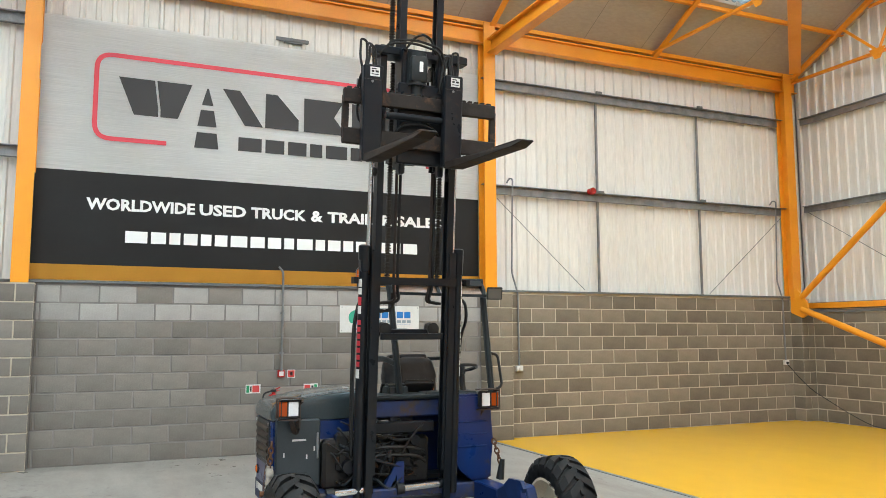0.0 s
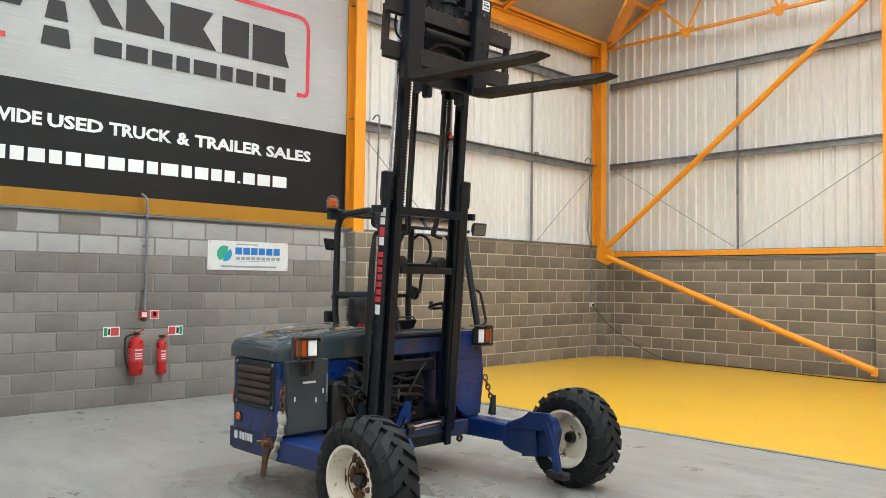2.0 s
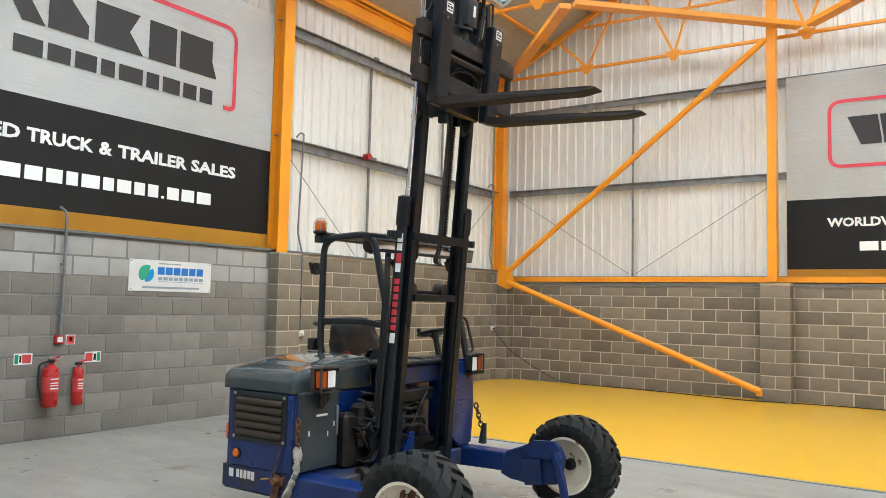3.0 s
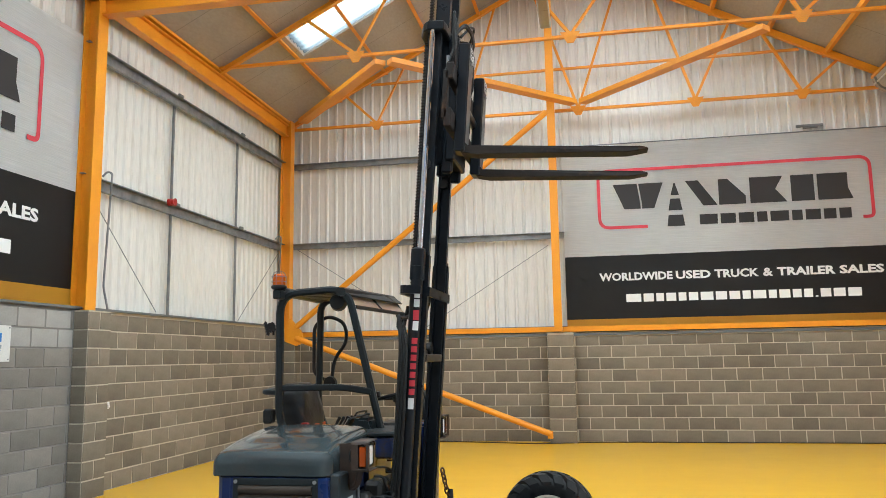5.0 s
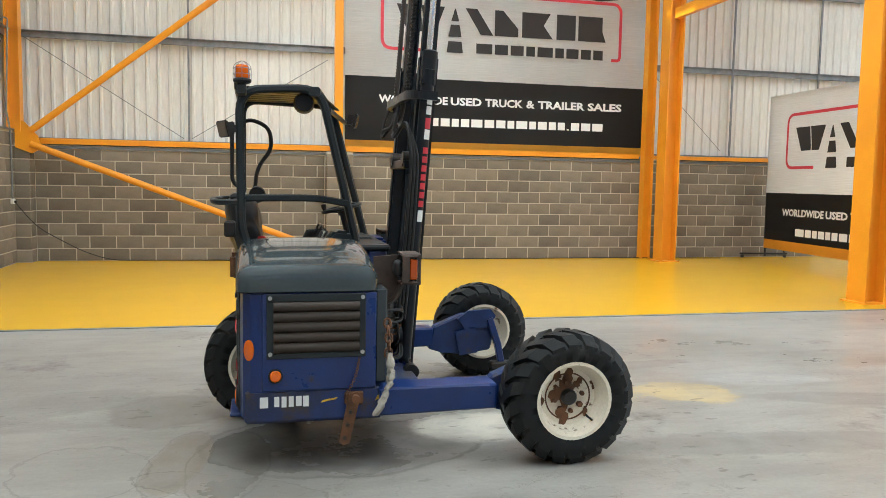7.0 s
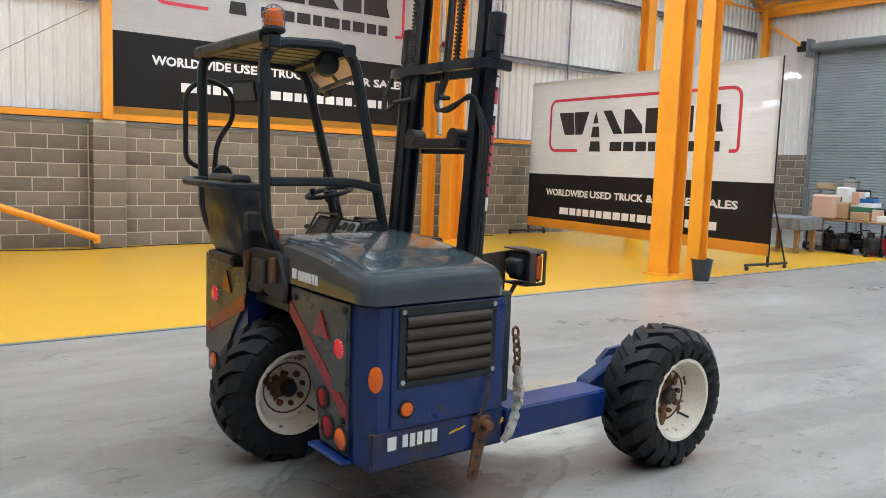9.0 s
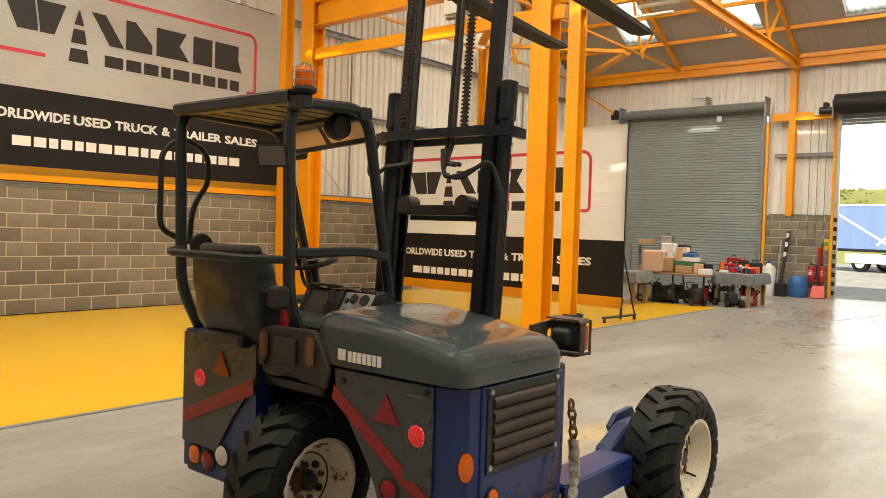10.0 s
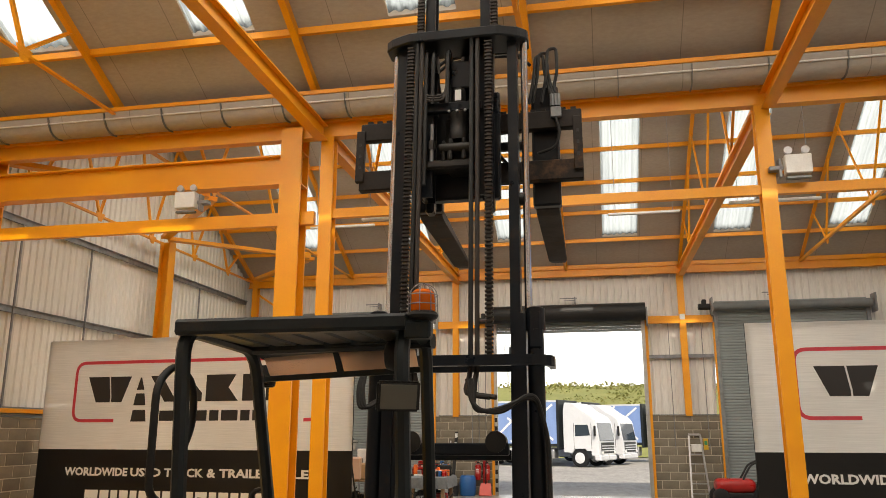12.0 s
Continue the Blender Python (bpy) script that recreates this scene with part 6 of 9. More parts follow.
# beacon
bc = Vector((-0.885, 0.165, 2.115))
bm = lathe(bmesh.new(), [(0.0, 0.03), (0.01, 0.052), (0.02, 0.057), (0.03, 0.054), (0.036, 0.043), (0.036, 0)], bc, (0, 0, 1), 24)
beacon = T("beacon", bm, BLACK_PLASTIC, "black beacon base with an orange dome", smooth=True)
part("dome", lathe(bmesh.new(), [(0.036, 0.044), (0.045, 0.046), (0.105, 0.042), (0.116, 0.03), (0.119, 0.0)], bc, (0, 0, 1), 24), AMBER, beacon, "orange beacon dome", smooth=True)
bm = bmesh.new()
for i in range(4):
    a = i * math.pi / 4
    d = Vector((math.cos(a), math.sin(a), 0)) * 0.054
    tube(bm, rounded([bc + d + Vector((0, 0, 0.03)), bc + d + Vector((0, 0, 0.115)), bc + Vector((0, 0, 0.148)), bc - d + Vector((0, 0, 0.115)), bc - d + Vector((0, 0, 0.03))], 0.03, 4), 0.0019, 5)
for z in (0.06, 0.095):
    sweep(bm, [bc + Vector((0.0555 * math.cos(a), 0.0555 * math.sin(a), z)) for a in [j * math.pi / 8 for j in range(16)]], circle(0.0019, 5), closed=True)
part("cage", bm, GALV, beacon, "wire cage")
T("beacon_bracket", boxes((-0.92, -0.86, 0.13, 0.23, 2.05, 2.115), bevel=0.008), SLATE_DULL)


def work_lamp(c, axis, w, h, label):
    c, a = Vector(c), Vector(axis).normalized()
    d, s, u = frame_at(c, c + a)
    m = Matrix((s, u, -d)).transposed().to_4x4()
    m.translation = c
    bm = bmesh.new()
    prism(bm, [(-w / 2, -h / 2), (w / 2, -h / 2), (w / 2, h / 2), (-w / 2, h / 2)], "z", -0.01, 0.01)
    prism(bm, [(-w / 3, -h / 3), (w / 3, -h / 3), (w / 3, h / 3), (-w / 3, h / 3)], "z", 0.01, 0.06)
    bmesh.ops.bevel(bm, geom=bm.edges[:], offset=0.006, segments=2, affect="EDGES")
    bm.transform(m)
    ob = T("work_lamp", bm, BLACK_PLASTIC, label)
    bm = boxes((-w * 0.42, w * 0.42, -h * 0.4, h * 0.4, -0.014, -0.009))
    bm.transform(m)
    part("lens", bm, LAMP_MIRRORED_DARK, ob, "lamp glass with a dark reflection in its colour")
    bm = tube(bmesh.new(), [c - a * 0.05, c - a * 0.05 + Vector((0, 0, -0.06))], 0.008, 6)
    part("stem", bm, BLACK_PLASTIC, ob)
    return ob


work_lamp((-1.0, 0.225, 1.842), (-0.88, -0.4, -0.25), 0.15, 0.105, "black rectangular rear work lamp")
work_lamp((-0.07, 1.13, 1.985), (0.9, -0.2, -0.2), 0.14, 0.11, "black front work lamp")
T("side_lamp", boxes((-1.0, -0.93, 0.17, 0.25, 1.17, 1.27), bevel=0.012), BLACK_PLASTIC, "small black lamp on the rear post")


# headlamps in their steel hoods
def headlamp(x, y, z, s):
    """A lamp in a bent strap hood that is open towards the middle; s: the outer side."""
    bm = bmesh.new()
    strap = rounded([(x, y - s * 0.09, z + 0.082), (x, y + s * 0.092, z + 0.082), (x, y + s * 0.092, z - 0.082), (x, y - s * 0.09, z - 0.082)], 0.025, 4)
    sweep(bm, strap[:len(strap) // 2 - 1], rect(0.007, 0.10), up=(1, 0, 0))
    sweep(bm, strap[len(strap) // 2 + 1:], rect(0.007, 0.10), up=(1, 0, 0))
    box(bm, x + 0.036, x + 0.05, y + s * 0.092 - 0.0035, y + s * 0.092 + 0.0035, z - 0.08, z + 0.08)
    box(bm, x - 0.05, x - 0.012, y + s * 0.092 - 0.0035, y + s * 0.092 + 0.0035, z - 0.07, z + 0.07)
    ob = T("headlamp", bm, HOOD, "headlamp in a rusty steel hood")
    bm = bmesh.new()
    box(bm, x - 0.035, x + 0.02, y - 0.078, y + 0.078, z - 0.066, z + 0.066, 0.016, seg=3)
    box(bm, x - 0.085, x - 0.03, y - 0.055, y + 0.055, z - 0.045, z + 0.045, 0.03, seg=4)
    part("lamp_body", bm, BLACK_PLASTIC, ob, "", smooth=True)
    bezel = bmesh.new()
    for za, zb, ya, yb in ((0.055, 0.066, -0.074, 0.074), (-0.066, -0.055, -0.074, 0.074), (-0.055, 0.055, -0.074, -0.064), (-0.055, 0.055, 0.064, 0.074), (-0.055, 0.055, s * 0.018 - 0.005, s * 0.018 + 0.005)):
        box(bezel, x + 0.02, x + 0.034, y + ya, y + yb, z + za, z + zb, 0.002)
    part("bezel", bezel, BLACK_PLASTIC, ob)
    glass = part("lamp_glass", boxes((x + 0.018, x + 0.028, y + min(-s * 0.066, s * 0.014), y + max(-s * 0.066, s * 0.014), z - 0.056, z + 0.056), bevel=0.004), CLEAR, ob, "clear lamp glass")
    for i in range(7):
        q = y - s * 0.058 + s * 0.0105 * i
        part("flute", boxes((x + 0.028, x + 0.030, q - 0.0028, q + 0.0028, z - 0.052, z + 0.052)), CLEAR, glass)
    part("indicator", boxes((x - 0.008, x + 0.033, y + min(s * 0.022, s * 0.09), y + max(s * 0.022, s * 0.09), z - 0.056, z + 0.056), bevel=0.006), AMBER_SHADED, ob, "amber indicator with shade in its colour")
    bm = sweep(bmesh.new(), rounded([(x - 0.03, y - s * 0.02, z - 0.08), (x - 0.06, y - s * 0.05, z - 0.17), (x - 0.1, y - s * 0.07, z - 0.2)], 0.04), rect(0.04, 0.02, 0.004))
    part("bracket", bm, HOOD, ob)


bm = bmesh.new()
prism(bm, [(-0.17, 1.12), (0.045, 1.135), (0.05, 1.115), (-0.03, 1.09), (-0.035, 0.91), (-0.10, 0.86), (-0.17, 0.93)], "y", -0.60, -0.585)
T("headlamp_bracket", bm, HOOD, "rusty bracket plate behind the headlamp")
headlamp(0.01, -0.685, 1.065, -1)
headlamp(0.13, 0.95, 1.09, 1)

# seat, floor, dash, steering
bm = bmesh.new()
nu, nv = 40, 34
rings = []
for j in range(nv + 1):
    q = j / nv
    z = 1.0 + 0.42 * q
    hw = 0.26 - 0.03 * max(0.0, q - 0.55) / 0.45 - 0.05 * max(0.0, 0.25 - q)      # half the width
    hd = 0.09 + 0.02 * math.sin(math.pi * q)                                      # half the depth
    shut = math.sqrt(max(0.0, 1 - max(0.0, (q - 0.86) / 0.14) ** 2)) if q < 1 else 0.12
    ring = []
    for i in range(nu):
        a = 2 * math.pi * i / nu
        c, d_ = math.cos(a), math.sin(a)
        x = -0.835 - 0.075 * q + hd * shut * math.copysign(abs(c) ** 0.6, c)
        y = 0.635 + hw * (0.6 + 0.4 * shut) * math.copysign(abs(d_) ** 0.55, d_)
        p = Vector((x, y, z))
        p += 0.016 * noise.noise_vector(p * 7) + 0.010 * noise.noise_vector(Vector((p.x * 18, p.y * 22, p.z * 6)))
        p.x -= 0.024 * abs(noise.noise((p.y * 11 + 3, p.z * 3.0, 1.0)))
        p.y += 0.014 * noise.noise((p.z * 14, p.y * 4, 6.0))
        ring.append(bm.verts.new(p))
    rings.append(ring)
for r, q in zip(rings, rings[1:]):
    for i in range(nu):
        bm.faces.new((r[i], r[(i + 1) % nu], q[(i + 1) % nu], q[i]))
bm.faces.new(rings[-1])
bm.faces.new(rings[0][::-1])
seat = T("seat", bm, SEAT, "black seat back in a creased cover", smooth=True)
part("cover_hem", tube(bmesh.new(), [(-0.82 - 0.10 * math.cos(a), 0.635 + 0.265 * math.sin(a), 1.012 + 0.012 * math.sin(3 * a)) for a in [j * 2 * math.pi / 24 for j in range(25)]], 0.012, 6), SEAT, seat, smooth=True)
part("seat_base", boxes((-0.97, -0.60, 0.47, 0.80, 0.96, 1.02), bevel=0.015), GREASE, seat, "black seat base")
part("cushion", box(bmesh.new(), -0.84, -0.42, 0.44, 0.86, 0.99, 1.09, 0.04, seg=3), SEAT, seat, smooth=True)
part("orange_web", boxes((-0.785, -0.765, 0.42, 0.84, 1.10, 1.135), bevel=0.004), ORANGE_WEB, seat, "orange webbing")
part("head_roll", box(bmesh.new(), -0.975, -0.865, 0.44, 0.82, 1.385, 1.44, 0.028, seg=4), SEAT, seat, smooth=True)
T("buckle", boxes((-0.80, -0.74, 0.38, 0.43, 1.05, 1.16), bevel=0.01), RED_PAINT, "red seat belt buckle")
T("floor_plate", boxes((-0.62, -0.1, 0.40, 1.04, 0.44, 0.47)), SLATE_DULL)
T("side_console", boxes((-0.80, -0.32, 0.02, 0.36, 0.96, 1.10), bevel=0.02), SLATE_DULL, "grey side console")
bm = bmesh.new()
prism(bm, [(-0.40, 1.03), (-0.345, 1.185), (-0.305, 1.215), (-0.215, 1.205), (-0.17, 1.07)], "y", 0.185, 0.375)
bmesh.ops.bevel(bm, geom=bm.edges[:], offset=0.02, segments=2, affect="EDGES")
dash = T("dashboard", bm, SLATE_DULL, "slate-grey dashboard hump", smooth=True)
mface = Matrix.Translation((-0.40, 0.315, 1.128)) @ Matrix.Rotation(radians(32), 4, "Y")
bm = boxes((-0.012, 0.0, -0.13, 0.36, -0.10, 0.092), bevel=0.012)
bm.transform(mface)
part("console_face", bm, BLACK_PLASTIC, dash, "black console face")
bm = boxes((-0.020, -0.012, -0.125, 0.075, -0.08, 0.08), bevel=0.004)
bm.transform(mface)
part("gauge_panel", bm, GAUGE, dash, "light grey gauge panel")
for y, z, r in ((-0.075, 0.04, 0.03), (0.0, 0.045, 0.024), (-0.10, -0.035, 0.013), (-0.07, -0.035, 0.013), (-0.04, -0.035, 0.013), (-0.01, -0.035, 0.013), (0.03, -0.035, 0.016), (0.045, 0.03, 0.014)):
    bm = cyl(bmesh.new(), (-0.019, y, z), (-0.027, y, z), r, 16)
    bm.transform(mface)
    part("dial", bm, BLACK_PLASTIC, dash)
# shade inside the open pocket, drawn as a flat dark plate
bm = boxes((-0.016, -0.010, 0.10, 0.34, -0.08, 0.075), bevel=0.004)
bm.transform(mface)
part("stowage_pocket", bm, GREASE, dash, "flat dark plate for the shade in an open pocket")
bm = tube(bmesh.new(), rounded([mface @ Vector(p) for p in ((-0.02, 0.09, -0.095), (-0.035, 0.09, 0.10), (-0.035, 0.355, 0.10), (-0.02, 0.355, -0.095))], 0.03, 4), 0.007, 6)
part("panel_edge", bm, GREASE, dash, "", smooth=True)
T("dash_cowl", boxes((-0.22, -0.02, 0.45, 0.94, 1.075, 1.15), bevel=0.02), SLATE_DULL, "dark moulded cowl below the steering wheel", smooth=False)
for i in range(6):
    y = 0.33 + i * 0.036
    top = Vector((-0.485 + 0.02 * i, y - 0.012, 1.185))
    bm = tube(bmesh.new(), [(-0.55 + 0.02 * i, y, 1.05), (-0.525 + 0.02 * i, y - 0.005, 1.12), top], 0.006, 8)
    lv = T("control_lever", bm, BLACK_PLASTIC, "black control lever")
    part("knob", lathe(bmesh.new(), [(-0.045, 0.0), (-0.042, 0.008), (0.015, 0.013), (0.024, 0.012), (0.027, 0.0)], top, (0.5, 0, 0.85), 10), BLACK_PLASTIC, lv, smooth=True)
sc, sa = Vector((-0.20, 0.86, 1.335)), Vector((-0.24, 0.0, 0.97)).normalized()
d, s_, u_ = frame_at(sc, sc + sa)
bm = sweep(bmesh.new(), [sc + (s_ * math.cos(a) + u_ * math.sin(a)) * 0.138 for a in [j * math.pi / 16 for j in range(32)]], circle(0.014, 8), closed=True, up=sa)
wheel_ob = T("steering_wheel", bm, BLACK_PLASTIC, "black steering wheel", smooth=True)
bm = bmesh.new()
for a in (0.3, 2.4, 4.5):
    tube(bm, [sc - sa * 0.03, sc + (s_ * math.cos(a) + u_ * math.sin(a)) * 0.135], 0.011, 6)
cyl(bm, sc - sa * 0.05, sc + sa * 0.01, 0.035, 14)
part("spokes", bm, BLACK_PLASTIC, wheel_ob)
part("column", tube(bmesh.new(), [sc - sa * 0.04, sc - sa * 0.30], 0.025, 10), BLACK_PLASTIC, wheel_ob)
part("spinner_knob", lathe(bmesh.new(), [(0.0, 0.0), (0.0, 0.012), (0.025, 0.02), (0.045, 0.018), (0.05, 0.0)], sc + Vector((-0.125, -0.04, -0.02)), sa, 14), BLACK_PLASTIC, wheel_ob, smooth=True)

# mast, leaning slightly forward
MT = Matrix.Translation((0.008, 0, 0)) @ Matrix.Rotation(radians(4.1), 4, "Y")


def M(name, bm, material, label="", parent=None, smooth=False):
    bm.transform(MT)
    return part(name, bm, material, parent or mast, label, smooth)


def channel(y, s, x0, x1, w, t):
    """Outline of an upright channel, open towards the middle."""
    return [(x0, y), (x1, y), (x1, y + s * w), (x1 - t, y + s * w), (x1 - t, y + s * t), (x0 + t, y + s * t), (x0 + t, y + s * w), (x0, y + s * w)]


bm = bmesh.new()
prism(bm, channel(-0.118, 1, 0.0, 0.115, 0.055, 0.02), "z", 0.26, 2.30)
mast = part("mast", (bm.transform(MT), bm)[1], MAST, truck, "black steel lifting mast")
bm = bmesh.new()
prism(bm, channel(0.598, -1, 0.0, 0.115, 0.055, 0.02), "z", 0.26, 2.30)
M("outer_rail", bm, MAST)
for y, s in ((-0.093, 1), (0.573, -1)):
    bm = bmesh.new()
    prism(bm, channel(y, s, 0.012, 0.103, 0.052, 0.016), "z", 0.55, 3.93)
    M("inner_rail", bm, MAST)
for y in (-0.162, 0.642):
    bm = lathe(bmesh.new(), [(0.36, 0.04), (2.22, 0.04), (2.22, 0.048), (2.33, 0.048), (2.34, 0.03), (2.34, 0.0)], (0.05, y, 0), (0, 0, 1), 20)
    c = M("lift_cylinder", bm, MAST, "black hydraulic lift cylinder", smooth=True)
    yr = -0.13 if y < 0 else 0.59
    M("piston_rod", cyl(bmesh.new(), (0.05, yr, 2.3), (0.05, yr, 3.87), 0.019, 16), CHROME, "chrome piston rod", smooth=True)
    s = -1 if y < 0 else 1
    M("guard_block", boxes((0.005, 0.095, y - 0.036, y + 0.036, 2.12, 2.32), bevel=0.014), MAST, "black guard block")
# decals down the near cylinder and beyond
for y, f in ((-0.162, 1), (0.642, 0)):
    for z0, z1, m_ in ((1.30, 1.37, DECAL_WHITE),) + tuple((1.39 + i * 0.054, 1.39 + i * 0.054 + 0.038, DECAL_RED) for i in range(7)) + ((1.80, 1.86, DECAL_WHITE), (1.865, 1.93, DECAL_RED), (1.95, 2.0, DECAL_WHITE), (2.01, 2.07, DECAL_WHITE)):
        bm = bmesh.new()
        arc = [math.radians(a) for a in (range(-92, -36, 11) if f else range(37, 93, 11))]
        rows = [[bm.verts.new((0.05 + 0.0412 * math.cos(a), y + 0.0412 * math.sin(a), z)) for a in arc] for z in (z0, z1)]
        for i in range(len(arc) - 1):
            bm.faces.new((rows[0][i], rows[0][i + 1], rows[1][i + 1], rows[1][i]))
        M("decal", bm, m_ if f or m_ is DECAL_WHITE else DECAL_WHITE, "red block of the maker's mark" if m_ is DECAL_RED and f else "white label")
# cross bars
ring = rounded([(0.10, -0.24, 2.06), (-0.02, -0.24, 2.06), (-0.06, -0.12, 2.06), (-0.06, 0.60, 2.06), (-0.02, 0.72, 2.06), (0.10, 0.72, 2.06)], 0.06, 4)
M("upper_crossbar", sweep(bmesh.new(), ring, rect(0.03, 0.052)), MAST, "black crossbar round the mast")
M("front_crossbar", boxes((0.11, 0.13, -0.12, 0.6, 2.03, 2.09)), MAST)
M("middle_crossbar", boxes((-0.03, 0.03, -0.03, 0.5, 1.62, 1.675), bevel=0.006), MAST)
M("front_middle_bar", boxes((0.09, 0.115, -0.03, 0.5, 1.60, 1.65), bevel=0.004), MAST)
M("lower_crossbar", boxes((-0.02, 0.08, -0.08, 0.55, 0.27, 0.36), bevel=0.01), MAST)
for y in (0.03, 0.44):
    M("roller", cyl(bmesh.new(), (-0.035, y, 1.68), (0.05, y, 1.68), 0.05, 20), GREASE, "black roller", smooth=True)
bm = bmesh.new()
prism(bm, [(-0.02, -0.11), (0.02, -0.155), (0.13, -0.155), (0.14, -0.1), (0.14, 0.58), (0.13, 0.65), (0.02, 0.65), (-0.02, 0.605), (-0.06, 0.5), (-0.06, 0.0)], "z", 3.85, 3.915)
bmesh.ops.bevel(bm, geom=bm.edges[:], offset=0.008, segments=1, affect="EDGES")
M("top_bridge", bm, MAST, "black bridge plate on top of the mast")
for y in (-0.06, 0.52):
    M("stop_knob", cyl(bmesh.new(), (0.05, y - 0.06 if y < 0 else y, 2.92), (0.05, y if y < 0 else y + 0.06, 2.92), 0.035, 14), GREASE, smooth=True)
# third stage above
for y, s in ((0.055, 1), (0.425, -1)):
    bm = bmesh.new()
    prism(bm, channel(y, s, 0.025, 0.125, 0.055, 0.016), "z", 2.95, 5.3)
    M("third_rail", bm, MAST)
M("top_crossbar", boxes((0.03, 0.08, 0.07, 0.41, 4.40, 4.47)), MAST)
drum = M("jib_cylinder", lathe(bmesh.new(), [(3.27, 0.0), (3.27, 0.05), (3.30, 0.056), (3.33, 0.047), (3.40, 0.047), (3.41, 0.054), (3.43, 0.054), (3.44, 0.04), (3.58, 0.036), (3.60, 0.0)], (0.04, 0.23, 0), (0, 0, 1), 24), GREASE, "greasy dark cylinder in the mast", smooth=True)
M("cylinder_label", boxes((0.0015, 0.004, 0.213, 0.247, 3.50, 3.565)), DECAL_WHITE, "small white label", drum)
for y in (0.185, 0.23, 0.275):
    M("gland_bolt", cyl(bmesh.new(), (-0.016, y, 3.425), (-0.028, y, 3.425), 0.008, 8), GALV, "", drum)
M("junction_box", boxes((0.02, 0.10, 0.16, 0.275, 3.585, 3.755), bevel=0.008), MAST, "black steel box in the mast")
M("mast_crossbar", boxes((-0.005, 0.03, 0.09, 0.42, 3.435, 3.49), bevel=0.005), MAST)
M("clevis", boxes((-0.02, 0.1, 0.18, 0.208, 3.14, 3.27), (-0.02, 0.1, 0.255, 0.283, 3.14, 3.27), (-0.02, 0.1, 0.295, 0.315, 3.14, 3.26), (-0.01, 0.09, 0.15, 0.40, 3.10, 3.15), bevel=0.01), GREASE, "greasy clevis")
M("clevis_pin", cyl(bmesh.new(), (-0.0, 0.155, 3.215), (-0.0, 0.325, 3.215), 0.028, 14), GREASE, "greasy pin", smooth=True)
M("chain_anchor", cyl(bmesh.new(), (-0.005, 0.37, 3.14), (-0.005, 0.37, 3.36), 0.011, 10), GALV, "bare steel chain anchor rod", smooth=True)
M("chain_anchor_nut", cyl(bmesh.new(), (-0.005, 0.37, 3.21), (-0.005, 0.37, 3.26), 0.02, 6), GREASE)
for y, foot in ((0.405, 3.0), (0.365, 3.47), (0.285, 3.47), (0.15, 3.0)):
    M("sheave", lathe(bmesh.new(), [(-0.016, 0.0), (-0.016, 0.052), (-0.007, 0.042), (0.007, 0.042), (0.016, 0.052), (0.016, 0.0)], (0.03, y, 3.745), (0, 1, 0), 24), GREASE, "black hose pulley", smooth=True)
    M("hose", tube(bmesh.new(), rounded([(-0.028, y, foot), (-0.028, y, 3.745), (-0.01, y, 3.80), (0.03, y, 3.815), (0.07, y, 3.80), (0.088, y, 3.745), (0.088, y, 3.45)], 0.03, 4), 0.0115, 8), BLACK_PLASTIC, "black hydraulic hose", smooth=True)
for k in range(3):
    M("hose", tube(bmesh.new(), rounded([(-0.03, 0.41, 3.53 - 0.015 * k), (-0.035, 0.36, 3.515 - 0.015 * k), (-0.035, 0.30, 3.52 - 0.015 * k), (-0.028, 0.285, 3.60)], 0.025, 4), 0.007, 8), HOSE_BROWN, "dusty brown hydraulic hose", smooth=True)
# leaf chains: wide and narrow links in turn
def leaf_chain(x, y, z0, count):
    bm = bmesh.new()
    for i in range(count):
        z = z0 + i * 0.0109
        w, d = (0.021, 0.013) if i % 2 else (0.013, 0.008)
        box(bm, x - d, x + d, y - w, y + w, z, z + (0.0112 if i % 2 else 0.0105), 0.002)
    M("leaf_chain", bm, CHAIN, "oiled steel leaf chain")


for y, yc in ((0.058, 0.028), (0.492, 0.447)):
    leaf_chain(-0.03, y, 2.045, 164)
    leaf_chain(0.0, yc, 3.93, 126)
# hoses down the mast
for i, y in enumerate((0.118, 0.15, 0.43, 0.455)):
    M("hose", tube(bmesh.new(), rounded([(-0.035, y, 3.9), (-0.035, y, 2.0), (-0.05, y + (0.03 if i < 2 else -0.03), 1.9), (-0.09, y - 0.1 if i < 2 else y + 0.1, 1.88)], 0.06, 5), 0.0125, 8), HOSE_BROWN if i in (0, 2) else BLACK_PLASTIC, "dusty hydraulic hose", smooth=True)
for k in range(3):
    pts = rounded([(-0.07, 0.16 - 0.02 * k, 1.97), (-0.09, 0.13, 1.83 - 0.01 * k), (-0.10, 0.0, 1.80 + 0.012 * k), (-0.06, -0.16, 1.92 - 0.01 * k), (-0.02 + 0.02 * k, -0.215, 1.70), (-0.015 + 0.022 * k, -0.218, 1.2), (-0.02 + 0.02 * k, -0.21, 0.7)], 0.08, 6)
    M("hose", tube(bmesh.new(), pts, 0.011, 8), BLACK_PLASTIC, "black hydraulic hose", smooth=True)
    pts = rounded([(-0.05, 0.56, 1.9), (-0.08, 0.66 + 0.015 * k, 1.82), (-0.07, 0.68 + 0.012 * k, 1.94), (-0.02, 0.66, 2.1)], 0.05, 5)
    M("hose", tube(bmesh.new(), pts, 0.01, 8), BLACK_PLASTIC, "black hydraulic hose", smooth=True)

